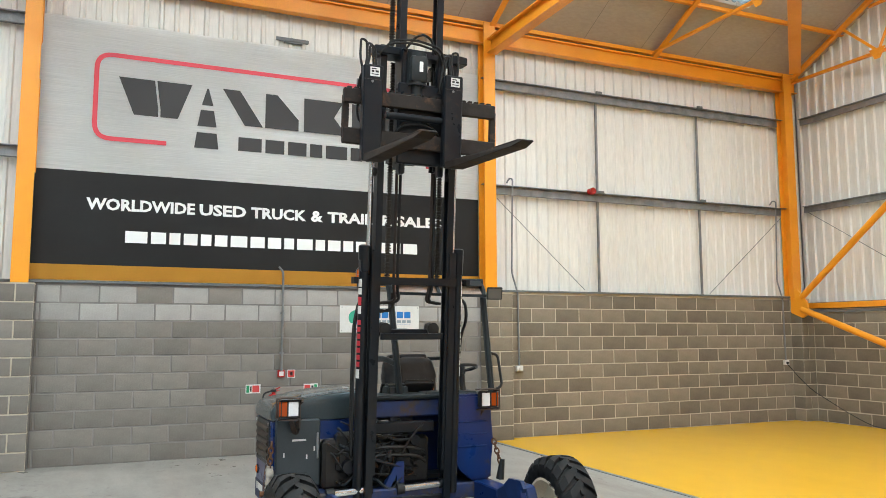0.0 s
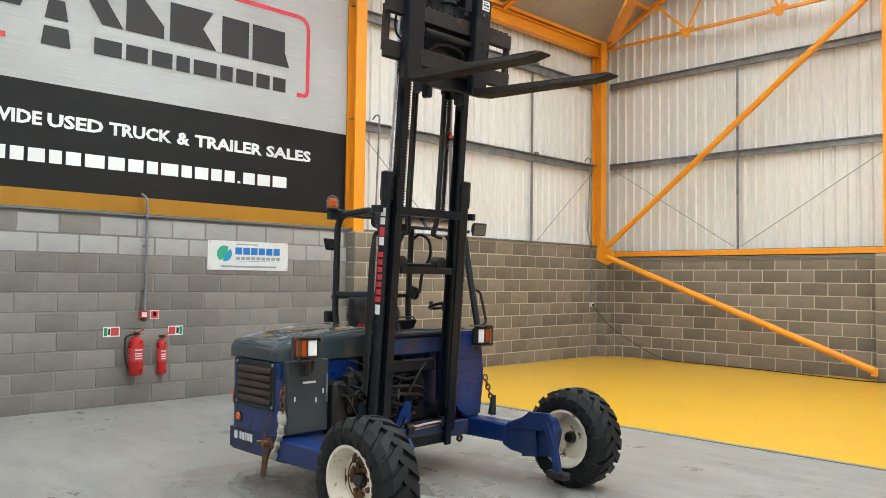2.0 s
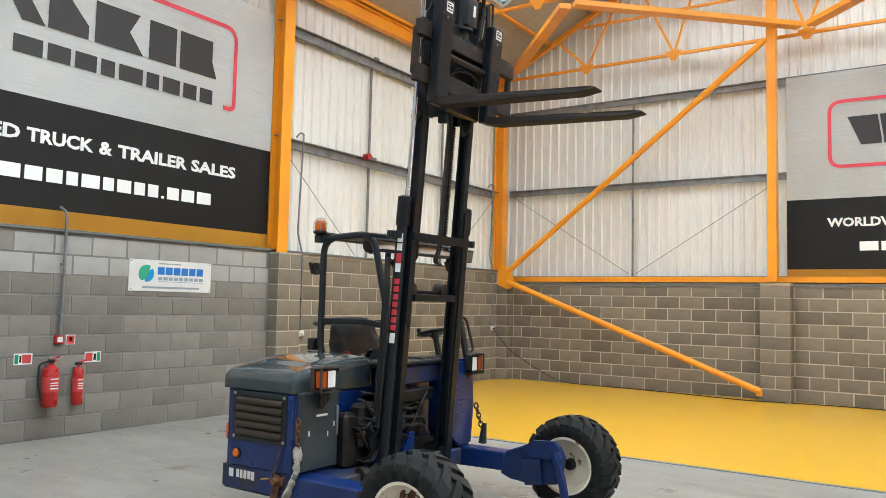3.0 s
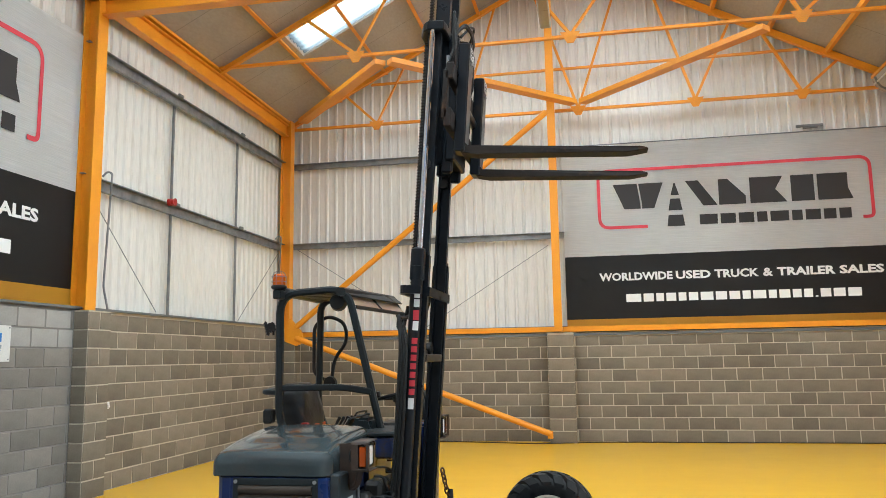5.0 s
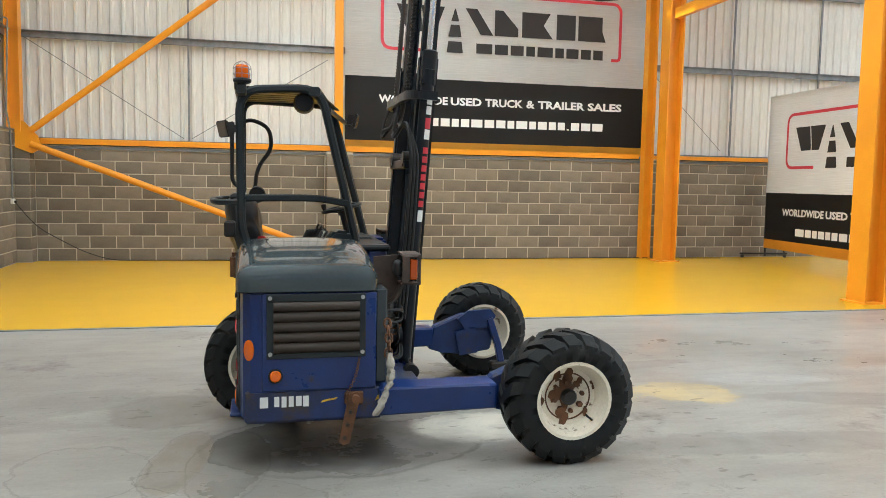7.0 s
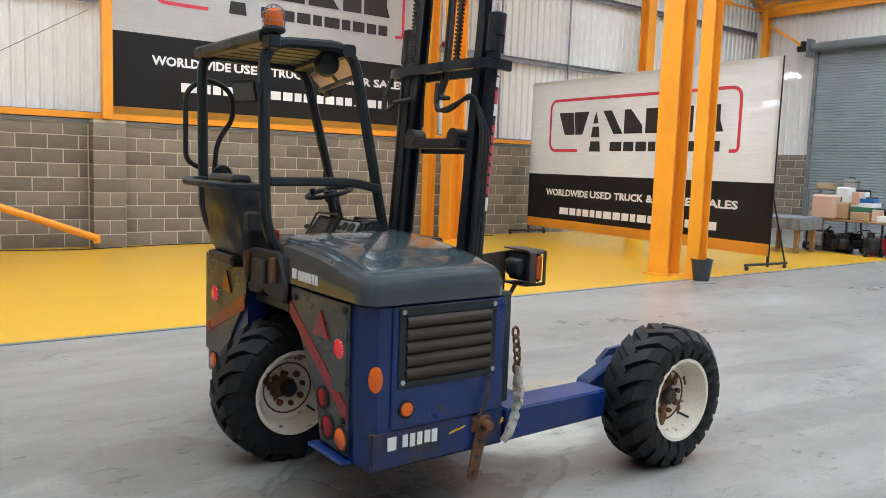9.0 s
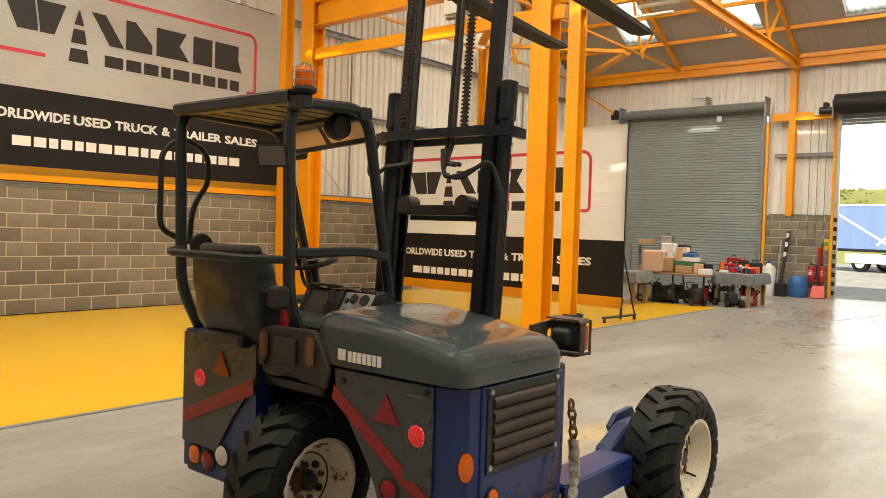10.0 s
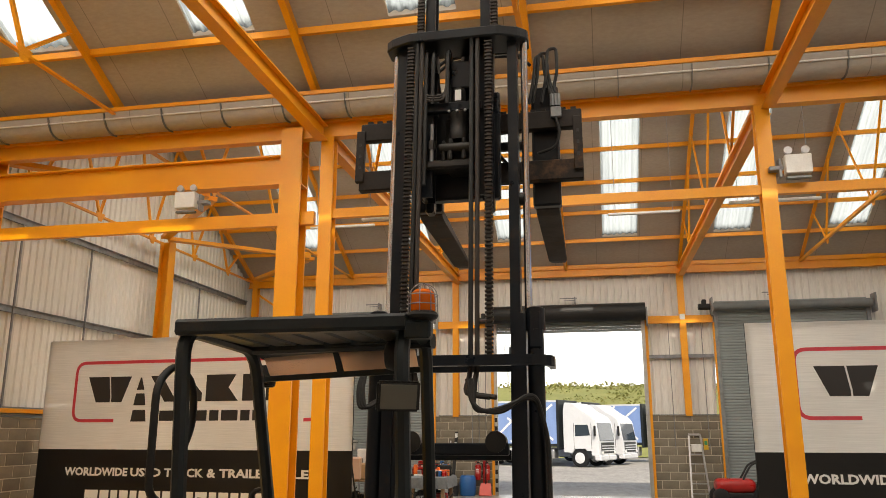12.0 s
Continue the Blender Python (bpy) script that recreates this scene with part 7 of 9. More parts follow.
# carriage and forks
car = M("carriage", boxes((0.22, 0.27, -0.43, 0.845, 3.09, 3.21), (0.22, 0.27, -0.43, 0.845, 3.40, 3.51), bevel=0.006), FORK, "dark steel fork carriage")
for i in range(22):
    y = -0.40 + i * 0.056
    M("notch", boxes((0.225, 0.262, y, y + 0.03, 3.508, 3.525)), FORK, "", car)
for y in (-0.43, 0.815):
    M("end_plate", boxes((0.205, 0.24, y, y + 0.05, 3.14, 3.46), bevel=0.004), FORK, "", car)
    # dark bars laid on the end plates for the shade in their slots
    for z in (3.22, 3.29, 3.36):
        M("end_plate_slot", boxes((0.2035, 0.2055, y + 0.018, y + 0.032, z, z + 0.02)), GREASE, "", car)
M("carriage_plate", boxes((0.15, 0.22, 0.02, 0.46, 2.98, 3.62), (0.12, 0.2, 0.05, 0.10, 2.9, 3.9), (0.12, 0.2, 0.38, 0.43, 2.9, 3.9), bevel=0.012), MAST, "black carriage frame", car)
M("shift_cylinder", cyl(bmesh.new(), (0.28, -0.1, 3.33), (0.28, 0.5, 3.33), 0.028, 14), MAST, "black side-shift cylinder", car, smooth=True)
bm = cyl(bmesh.new(), (0.20, 0.17, 3.60), (0.20, 0.17, 3.86), 0.08, 20)
box(bm, 0.20, 0.285, 0.10, 0.24, 3.62, 3.83, 0.02, seg=2)
cyl(bm, (0.20, 0.17, 3.45), (0.20, 0.17, 3.6), 0.05, 16)
M("motor", bm, SLATE_DULL, "slate-grey drum", car, smooth=True)
M("motor_label", boxes((0.2855, 0.288, 0.165, 0.195, 3.70, 3.78)), DECAL_WHITE, "small white label", car)
M("motor", boxes((0.05, 0.16, 0.17, 0.31, 3.10, 3.45), bevel=0.03), GREASE, "greasy black valve block", car)
for i, y in enumerate((-0.225, 0.44)):
    w = 0.13
    bm = bmesh.new()
    poly_ = [(0.28, 3.68), (0.33, 3.68), (0.335, 3.02), (0.36, 2.995), (1.45, 3.005), (1.49, 2.997), (1.495, 2.985), (1.37, 2.963), (0.40, 2.945), (0.32, 2.955), (0.285, 3.0)]
    prism(bm, poly_, "y", y - w / 2, y + w / 2)
    if i:
        for v in bm.verts:
            v.co.x += 0.04 if v.co.x > 1.3 else 0.0
    for v in bm.verts:
        if v.co.x > 1.40:
            v.co.y = y + (v.co.y - y) * (0.98 - (v.co.x - 1.40) * 2.2)
    bmesh.ops.bevel(bm, geom=bm.edges[:], offset=0.006, segments=1, affect="EDGES")
    M("fork", bm, FORK, "worn dark steel fork")
    M("fork_sleeve", boxes((0.27, 0.345, y - w / 2 - 0.012, y + w / 2 + 0.012, 2.96, 3.69), bevel=0.01), MAST, "black fork positioner sleeve", car)
    part_label = M("label", boxes((0.345, 0.3475, y - 0.03, y + 0.045, 3.60, 3.67)), DECAL_WHITE, "white label with dark print", car)
    for z0, z1, ya, yb in ((3.612, 3.618, -0.02, 0.035), (3.63, 3.645, -0.02, 0.0), (3.63, 3.645, 0.01, 0.035), (3.652, 3.66, -0.02, 0.02)):
        M("label_bar", boxes((0.3476, 0.349, y + ya, y + yb, z0, z1)), BLACK_PLASTIC, "", part_label)
    M("sleeve_seam", boxes((0.345, 0.348, y - w / 2 - 0.012, y + w / 2 + 0.012, 3.575, 3.58)), GREASE, "", car)
    M("sleeve_bolt", cyl(bmesh.new(), (0.345, y - 0.01, 3.56), (0.352, y - 0.01, 3.56), 0.01, 8), GALV, "", car)
    sgn = -1 if i == 0 else 1
    for k, (lo, hi, top) in enumerate(((-0.055, 0.0, 3.86), (-0.035, 0.02, 3.875), (0.015, 0.075, 3.90))):
        pts = rounded([(0.22, y + sgn * (lo - 0.03), 3.56), (0.22, y + sgn * lo, 3.72), (0.225, y + sgn * (lo + 0.012), top), (0.23, y + sgn * hi, top + 0.01), (0.235, y + sgn * (hi + 0.004), 3.76), (0.24, y + sgn * (0.03 + 0.012 * k), 3.66), (0.215, y + sgn * (0.045 + 0.018 * k), 3.58), (0.205, y + sgn * (0.045 + 0.018 * k), 3.47)], 0.05, 5)
        M("hose", tube(bmesh.new(), pts, 0.0095, 8), BLACK_PLASTIC, "black looped hose", car, smooth=True)
        M("hose_fitting", cyl(bmesh.new(), (0.207, y + sgn * (0.045 + 0.018 * k), 3.53), (0.205, y + sgn * (0.045 + 0.018 * k), 3.60), 0.012, 8), GALV, "bare metal hose fitting", car)
    M("hose", tube(bmesh.new(), rounded([(0.205, y + sgn * 0.06, 3.47), (0.20, y + sgn * 0.085, 3.36), (0.20, y + sgn * 0.06, 3.27), (0.20, y - sgn * 0.04, 3.24)], 0.06, 5), 0.009, 8), BLACK_PLASTIC, "black looped hose", car, smooth=True)
    M("hose_block", boxes((0.195, 0.218, y + sgn * 0.065 - 0.03, y + sgn * 0.065 + 0.03, 3.455, 3.52), bevel=0.004), GALV, "bare metal hose block", car)
for k, (ya, yb, za) in enumerate(((-0.12, 0.36, 3.90), (-0.10, 0.38, 3.925), (0.10, 0.30, 3.98), (0.02, 0.32, 3.30), (0.0, 0.36, 3.27))):
    pts = rounded([(0.21, ya - 0.03, za - 0.1), (0.26, ya + 0.04, za), (0.28, (ya + yb) / 2, za + 0.02), (0.26, yb - 0.03, za - 0.01), (0.21, yb + 0.03, za - 0.1)], 0.08, 5)
    M("hose", tube(bmesh.new(), pts, 0.0095, 8), BLACK_PLASTIC, "black hydraulic hose", car, smooth=True)

# ---- things on the walls ----
standing_banner((9.95, 10.08), -94.5, 6.42, "silver and black advertising banner on a wheeled stand")
standing_banner((9.78, -2.86), -90, 6.42, "silver and black advertising banner on a stand beside a red machine")


def conduit(points, label, r=0.014):
    return tagged(part("conduit", tube(bmesh.new(), rounded(points, 0.06, 4), r, 8), GALV, smooth=True), label, "conduit", "conduits", "structure")


def extinguisher(p, h, r, label, group, wall=(1, 0, 0), hose=True):
    t = thing("fire_extinguisher", label, "fire extinguisher", group)
    t.location = p
    c = (0, 0, 0)
    part("cylinder", lathe(bmesh.new(), [(0, 0), (0, r * 0.9), (0.015, r), (h * 0.72, r), (h * 0.80, r * 0.7), (h * 0.84, r * 0.3), (h * 0.88, r * 0.3)], c, (0, 0, 1), 24), RED_PAINT, t, smooth=True)
    part("valve", boxes((-0.02, 0.02, -0.035, 0.035, h * 0.88, h * 0.95), bevel=0.006), BLACK_PLASTIC, t)
    bm = bmesh.new()
    sweep(bm, [(0, 0.0, h * 0.93), (0, 0.09, h * 1.0)], rect(0.02, 0.012))
    sweep(bm, [(0, 0.0, h * 0.90), (0, 0.08, h * 0.92)], rect(0.02, 0.01))
    part("handle", bm, RED_PAINT, t, "red squeeze handle")
    bm = bmesh.new()
    lathe(bm, [(h * 0.25, r * 1.01), (h * 0.62, r * 1.01)], c, (0, 0, 1), 24)
    part("label_sleeve", lathe(bmesh.new(), [(h * 0.3, r), (h * 0.3, r * 1.012), (h * 0.6, r * 1.012), (h * 0.6, r)], c, (0, 0, 1), 24), DECAL_WHITE if h < 0.2 else RED_SIGN, t)
    bm.free()
    for i, z in enumerate((0.36, 0.42, 0.47, 0.55)):
        part("label_bar", boxes((r * 0.75 * wall[0] - 0.0 + (0 if wall[0] else -r * 0.6), r * 1.02 * wall[0] + (0 if wall[0] else r * 0.6), -r * 0.5, r * 0.5, h * z, h * z + 0.012)), DECAL_WHITE, t, "white label bar")
    if hose:
        pts = rounded([(0, -0.03, h * 0.91), (0.0, -r - 0.05, h * 0.86), (0.02, -r - 0.06, h * 0.45), (0.02, -r - 0.02, h * 0.16)], 0.08, 6)
        part("hose", tube(bmesh.new(), pts, 0.012, 8), BLACK_PLASTIC, t, smooth=True)
    part("wall_hook", boxes((-r - 0.02, -0.01, -0.02, 0.02, h * 0.80, h * 0.84)), GALV, t)
    return t


extinguisher((W1 + 0.10, 0.16, 0.36), 0.54, 0.085, "large red fire extinguisher with a black hose on the wall", "fire extinguishers")
extinguisher((W1 + 0.08, 0.49, 0.35), 0.50, 0.058, "slim red fire extinguisher on the wall", "fire extinguishers", hose=False)


def sign(name, y, z, w, h, label, bars, x=W1, base=None):
    t = thing(name, label, "sign", "safety signs")
    part("plate", boxes((x + 0.001, x + 0.006, y - w / 2, y + w / 2, z - h / 2, z + h / 2), bevel=0.001), base or DECAL_WHITE, t)
    for y0, y1, z0, z1, m in bars:
        part("print", boxes((x + 0.0062, x + 0.0075, y + y0 * w, y + y1 * w, z + z0 * h, z + z1 * h)), m, t)
    return t


sign("extinguisher_sign", -0.10, 0.88, 0.20, 0.12, "small white safety sign with green and red fields", [(-0.45, -0.25, -0.4, 0.4, GREEN_SIGN), (-0.05, 0.42, -0.38, 0.38, RED_SIGN), (-0.2, -0.1, -0.3, 0.3, BLACK_PLASTIC)])
sign("extinguisher_sign", 0.70, 0.87, 0.20, 0.12, "small white safety sign with green and red fields", [(-0.45, -0.02, -0.38, 0.38, RED_SIGN), (0.05, 0.2, -0.3, 0.3, BLACK_PLASTIC), (0.25, 0.45, -0.4, 0.4, GREEN_SIGN)])
sign("call_point_sign", 0.42, 1.075, 0.11, 0.11, "small red and white fire call sign", [(-0.42, 0.42, -0.42, 0.42, RED_SIGN), (-0.15, 0.2, -0.2, 0.25, DECAL_WHITE)])
t = thing("fire_call_point", "red fire call point on a grey conduit", "call point")
part("case", boxes((W1, W1 + 0.045, 0.225, 0.325, 1.03, 1.13), bevel=0.008), RED_PAINT, t)
part("glass", boxes((W1 + 0.045, W1 + 0.049, 0.245, 0.305, 1.05, 1.11)), DECAL_WHITE, t)
conduit([(W1 + 0.05, 0.275, 1.12), (W1 + 0.05, 0.275, 2.3), (W1 + 0.05, 0.27, 2.50), (W1 - 0.02, 0.23, 2.56)], "grey steel conduit down to the call point", 0.016)
for z in (1.35, 1.9):
    structure("conduit_clip", boxes((W1, W1 + 0.05, 0.25, 0.30, z, z + 0.03), bevel=0.004), GALV, "grey conduit clip", "clip")
t = thing("flooring_sign", "white board with blue and green trade mark", "sign")
part("board", boxes((W1 + 0.001, W1 + 0.008, 1.11, 2.335, 1.645, 2.035), bevel=0.002), WHITE_PLASTIC, t)
blue_ink, grey_ink = plain("blue_print", (0.02, 0.16, 0.50), 0.5), plain("grey_print", (0.25, 0.30, 0.33), 0.5)


def on_board(name, poly, m):
    part(name, prism(bmesh.new(), poly, "x", W1 + 0.0085, W1 + 0.010), m, t)


for i in range(6):
    y = 1.51 + i * 0.118
    on_board("mark_block", [(y, 1.855), (y + 0.10, 1.855), (y + 0.10, 1.95), (y, 1.95)], blue_ink)
for i in range(9):
    y = 1.52 + i * 0.078
    on_board("mark_bar", [(y, 1.785), (y + 0.06, 1.785), (y + 0.06, 1.825), (y, 1.825)], grey_ink)
on_board("mark_line", [(1.52, 1.765), (2.2, 1.765), (2.2, 1.77), (1.52, 1.77)], blue_ink)
on_board("text_bar", [(1.30, 1.68), (2.15, 1.68), (2.15, 1.705), (1.30, 1.705)], grey_ink)
on_board("text_bar", [(1.52, 1.985), (1.85, 1.985), (1.85, 2.0), (1.52, 2.0)], grey_ink)
arc = [math.radians(a) for a in range(60, 250, 19)]
on_board("green_leaf", [(1.35 + 0.11 * math.cos(a), 1.86 + 0.11 * math.sin(a)) for a in arc] + [(1.36, 1.80), (1.39, 1.88)], plain("leaf_green", (0.05, 0.35, 0.22), 0.5))
arc = [math.radians(a) for a in range(-110, 60, 17)]
on_board("blue_leaf", [(1.36 + 0.10 * math.cos(a), 1.86 + 0.10 * math.sin(a)) for a in arc] + [(1.40, 1.90)], plain("leaf_blue", (0.02, 0.28, 0.55), 0.5))
for y, z in ((1.14, 2.01), (2.31, 2.01), (1.14, 1.67), (2.31, 1.67)):
    part("screw", cyl(bmesh.new(), (W1 + 0.008, y, z), (W1 + 0.012, y, z), 0.008, 8), GALV, t)

# sockets with their conduits, alarm sounder
for y, zt in ((4.04, 4.10), (9.72, 4.10)):
    t = thing("wall_socket", "white plastic wall socket below a conduit", "socket", "wall sockets")
    part("case", boxes((W1, W1 + 0.05, y - 0.06, y + 0.06, 1.03, 1.12), bevel=0.008), WHITE_PLASTIC, t)
    part("plug", boxes((W1 + 0.05, W1 + 0.09, y - 0.03, y + 0.01, 1.05, 1.09), bevel=0.006), WHITE_PLASTIC if y < 5 else BLACK_PLASTIC, t)
    conduit([(W1 + 0.02, y, 1.11), (W1 + 0.02, y - 0.01, 2.25), (W1 - 0.01, y - 0.1, 2.6), (W1 + 0.05, y - 0.1, zt), (W1 + 0.0, y - 0.13, zt + 0.02), (W1 - 0.06, y - 0.15, zt - 0.05)], "grey steel conduit down the wall")
t = thing("alarm_sounder", "red round alarm sounder on a cladding rail", "alarm")
part("base", cyl(bmesh.new(), (W1 - 0.02, 5.46, 4.01), (W1 + 0.03, 5.46, 4.01), 0.055, 18), RED_PAINT, t, smooth=True)
part("horn", lathe(bmesh.new(), [(0, 0.04), (0.05, 0.05), (0.06, 0.058), (0.04, 0.02), (0.03, 0)], (W1 + 0.03, 5.46, 4.01), (1, 0, 0), 18), RED_PAINT, t, smooth=True)
t = thing("alarm_sounder", "small red alarm sounder on the gable rail", "alarm")
part("base", cyl(bmesh.new(), (7.55, W2 + 0.12, 4.1), (7.55, W2 + 0.05, 4.1), 0.055, 18), RED_PAINT, t, smooth=True)
bm = tube(bmesh.new(), rounded([(W1 + 0.07, 9.70, 1.05), (-4.55, W2 - 0.32, 0.62), (-3.88, W2 - 0.06, 0.18), (-3.4, W2 - 0.1, 0.02), (-1.5, W2 - 0.12, 0.012), (0.2, W2 - 0.45, 0.012), (1.6, W2 - 0.12, 0.012), (6.4, W2 - 0.1, 0.012), (8.8, W2 - 0.3, 0.012)], 0.3, 6), 0.008, 6)
tagged(part("power_cable", bm, BLACK_PLASTIC, smooth=True), "black power cable along the foot of the wall", "cable")
for c, along in (((W1 - 0.15, 0.38, 5.94), (0, 1, 0)), ((5.55, W2 + 0.25, 5.93), (1, 0, 0))):
    t = thing("rail_bracket", "slim grey steel bracket above the banner", "bracket", "banner brackets")
    a = Vector(along) * 0.24
    part("bar", sweep(bmesh.new(), [Vector(c) - a, Vector(c) + a], rect(0.05, 0.045)), FLASHING, t)
    part("bar", sweep(bmesh.new(), [Vector(c) - a * 0.5 - Vector((0, 0, 0.04)), Vector(c) + a * 0.6 - Vector((0, 0, 0.04))], rect(0.04, 0.02)), FLASHING, t)


def twin_spot(p, label, side=1):
    t = thing("emergency_light", label, "emergency light", "emergency lights")
    t.location = p
    part("case", boxes((-0.09, 0.05, -0.17, 0.17, -0.13, 0.13), bevel=0.01), WHITE_PLASTIC, t, "white battery case")
    for y in (-0.11, 0.11):
        part("spot", lathe(bmesh.new(), [(-0.05, 0.02), (-0.03, 0.045), (0.03, 0.055), (0.035, 0.0)], (-0.02, y, 0.2), (-1, 0, 0.1), 16), ALU, t, "round spot lamp", smooth=True)
        part("stem", tube(bmesh.new(), [(0, y, 0.12), (0, y, 0.18)], 0.012, 6), GALV, t)
    part("clamp", boxes(*((-0.02, 0.1, min(side * a, side * b), max(side * a, side * b), c, d) for a, b, c, d in ((0.18, 0.36, -0.06, 0.0), (0.2, 0.24, -0.16, 0.1))), bevel=0.008), GALV, t)
    part("lower_strip", boxes((-0.05, 0.03, -0.16, 0.16, -0.2, -0.16), bevel=0.01), FLASHING, t)


twin_spot((VALLEY - 0.16, 5.71, 5.24), "white twin-spot emergency light on the gantry", -1)
twin_spot((VALLEY - 0.2, -3.22, 5.22), "white twin-spot emergency light on a column")
for x, y, z in ((10.1, -3.6, 5.6), (9.6, 2.9, 5.5), (13.0, -1.6, 6.3), (12.5, 5.0, 6.2)):
    t = thing("strip_light", "slim white strip light hung from the roof", "strip light", "strip lights")
    part("tray", boxes((x - 0.04, x + 0.04, y - 0.75, y + 0.75, z, z + 0.05), bevel=0.008), WHITE_PLASTIC, t)
    for s in (-0.6, 0.6):
        part("hanger", tube(bmesh.new(), [(x, y + s, z + 0.05), (x, y + s, roof_z(x) + 0.01)], 0.006, 5), GALV, t)
t = thing("strip_light", "grey strip light case hung below the gable", "strip light", "strip lights")
part("case", boxes((0.66, 0.84, 6.2, 7.3, 7.0, 7.1), bevel=0.02), ROOF_BOARD, t)
for s in (6.35, 7.15):
    part("hanger", tube(bmesh.new(), [(0.75, s, 7.1), (0.75, s, roof_z(0.75) + 0.01)], 0.006, 5), GALV, t)
for y in (6.2, 0.27, -5.36):
    t = thing("door_lamp_arm", "small grey lamp arm above the roller door", "lamp", "door lamps")
    part("arm", boxes((W3 - 0.02, W3 + 0.01, y - 0.25, y + 0.25, 5.55, 5.575), (W3 - 0.02, W3 + 0.01, y - 0.18, y + 0.12, 5.49, 5.505), (W3 - 0.12, W3 + 0.18, y - 0.21, y - 0.18, 5.4, 5.59)), GALV, t)

# bucket by the column
t = thing("bucket", "black plastic bucket beside the column", "bucket")
part("shell", lathe(bmesh.new(), [(0.01, 0.0), (0.0, 0.115), (0.30, 0.15), (0.30, 0.162), (0.315, 0.162), (0.315, 0.14), (0.02, 0.105), (0.02, 0.0)], (7.2, 3.36, 0), (0, 0, 1), 28), mat("dark_bucket", (0.03, 0.034, 0.04), (0.04, 0.045, 0.05), 0.45), t, smooth=True)

# ---- workshop corner by the far doors ----
WOOD = mat("table_wood", (0.33, 0.20, 0.10), (0.24, 0.14, 0.07), 0.5, scale=6, fine=50, stretch=(1, 8, 1), bump=0.1)
CLOTH = mat("grey_cloth", (0.20, 0.21, 0.22), (0.14, 0.15, 0.16), 0.9, scale=8, fine=60, bump=0.5)
CARD = mat("cardboard", (0.45, 0.30, 0.16), (0.38, 0.25, 0.13), 0.85, scale=6, fine=60, bump=0.1)


def table(cx, cy, w, d, h, label, top, leg, leg_r):
    t = thing("work_table", label, "table", "work tables")
    part("tabletop", boxes((cx - d / 2, cx + d / 2, cy - w / 2, cy + w / 2, h - 0.035, h), bevel=0.008), top, t)
    for sx in (-1, 1):
        for sy in (-1, 1):
            x, y = cx + sx * (d / 2 - 0.07), cy + sy * (w / 2 - 0.08)
            part("leg", sweep(bmesh.new(), [(x, y, 0), (x, y, h - 0.035)], rect(leg_r, leg_r)), leg, t)
    return t


fold = table(14.15, 4.65, 1.7, 0.75, 0.69, "brown folding table crowded with boxes", WOOD, BLACK_PLASTIC, 0.035)
for x in (13.84, 14.46):
    part("leg", sweep(bmesh.new(), [(x, 4.55, 0), (x, 4.6, 0.655)], rect(0.03, 0.03)), BLACK_PLASTIC, fold)
table(14.9, 3.42, 0.85, 1.2, 0.73, "low wooden table under a grey cloth", WOOD, WOOD, 0.08)
table(12.95, 5.35, 0.9, 0.75, 0.72, "small wooden table under a grey cloth beside the banner", WOOD, WOOD, 0.08)
table(16.9, 6.35, 1.4, 0.7, 1.28, "tall grey bench with small machines", GALV, GALV, 0.05)


def cloth_over(cx, cy, hx, hy, z0, label):
    """A cloth that lies on a table and hangs over its edges in folds."""
    bm = bmesh.new()
    ns = 30
    grid = []
    for i in range(ns + 1):
        row = []
        for j in range(ns + 1):
            u, v = -1 + 2 * i / ns, -1 + 2 * j / ns
            x, y = u * (hx + 0.17), v * (hy + 0.17)
            over = max(0.0, abs(x) - hx, abs(y) - hy)
            z = z0 + 0.012 - over * 1.5 + 0.01 * noise.noise((x * 5, y * 5, cx))
            fold_x = 0.025 * math.sin(y * 25 + cx) * over * 6
            fold_y = 0.025 * math.sin(x * 25 + cx) * over * 6
            x = max(-hx - 0.02, min(hx + 0.02, x)) + (fold_x if abs(x) > hx else 0)
            y = max(-hy - 0.02, min(hy + 0.02, y)) + (fold_y if abs(y) > hy else 0)
            row.append(bm.verts.new((cx + x, cy + y, z)))
        grid.append(row)
    for i in range(ns):
        for j in range(ns):
            bm.faces.new((grid[i][j], grid[i + 1][j], grid[i + 1][j + 1], grid[i][j + 1]))
    tagged(part("table_cloth", bm, CLOTH, smooth=True), label, "cloth", "table cloths")


cloth_over(14.9, 3.42, 0.61, 0.44, 0.735, "grey cloth hanging over the low table")
cloth_over(12.95, 5.35, 0.39, 0.47, 0.725, "grey cloth hanging over the small table")


def case(name, x, y, z, sx, sy, sz, m, label, category, turn=0, extra=None):
    t = thing(name, label, category)
    t.matrix_world = Matrix.Translation((x, y, z)) @ Matrix.Rotation(radians(turn), 4, "Z")
    part("body", boxes((-sx / 2, sx / 2, -sy / 2, sy / 2, 0, sz), bevel=min(sx, sy, sz) * 0.08), m, t)
    if extra:
        part("lid", boxes((-sx / 2 - 0.004, sx / 2 + 0.004, -sy / 2 - 0.004, sy / 2 + 0.004, sz * 0.72, sz * 0.78)), extra, t)
        part("handle", tube(bmesh.new(), rounded([(-sx * 0.02, -sy * 0.2, sz), (0, -sy * 0.2, sz + 0.05), (0, sy * 0.2, sz + 0.05), (0, sy * 0.2, sz)], 0.03, 3), 0.01, 6), extra, t)
    return t


before = set(bpy.data.objects)


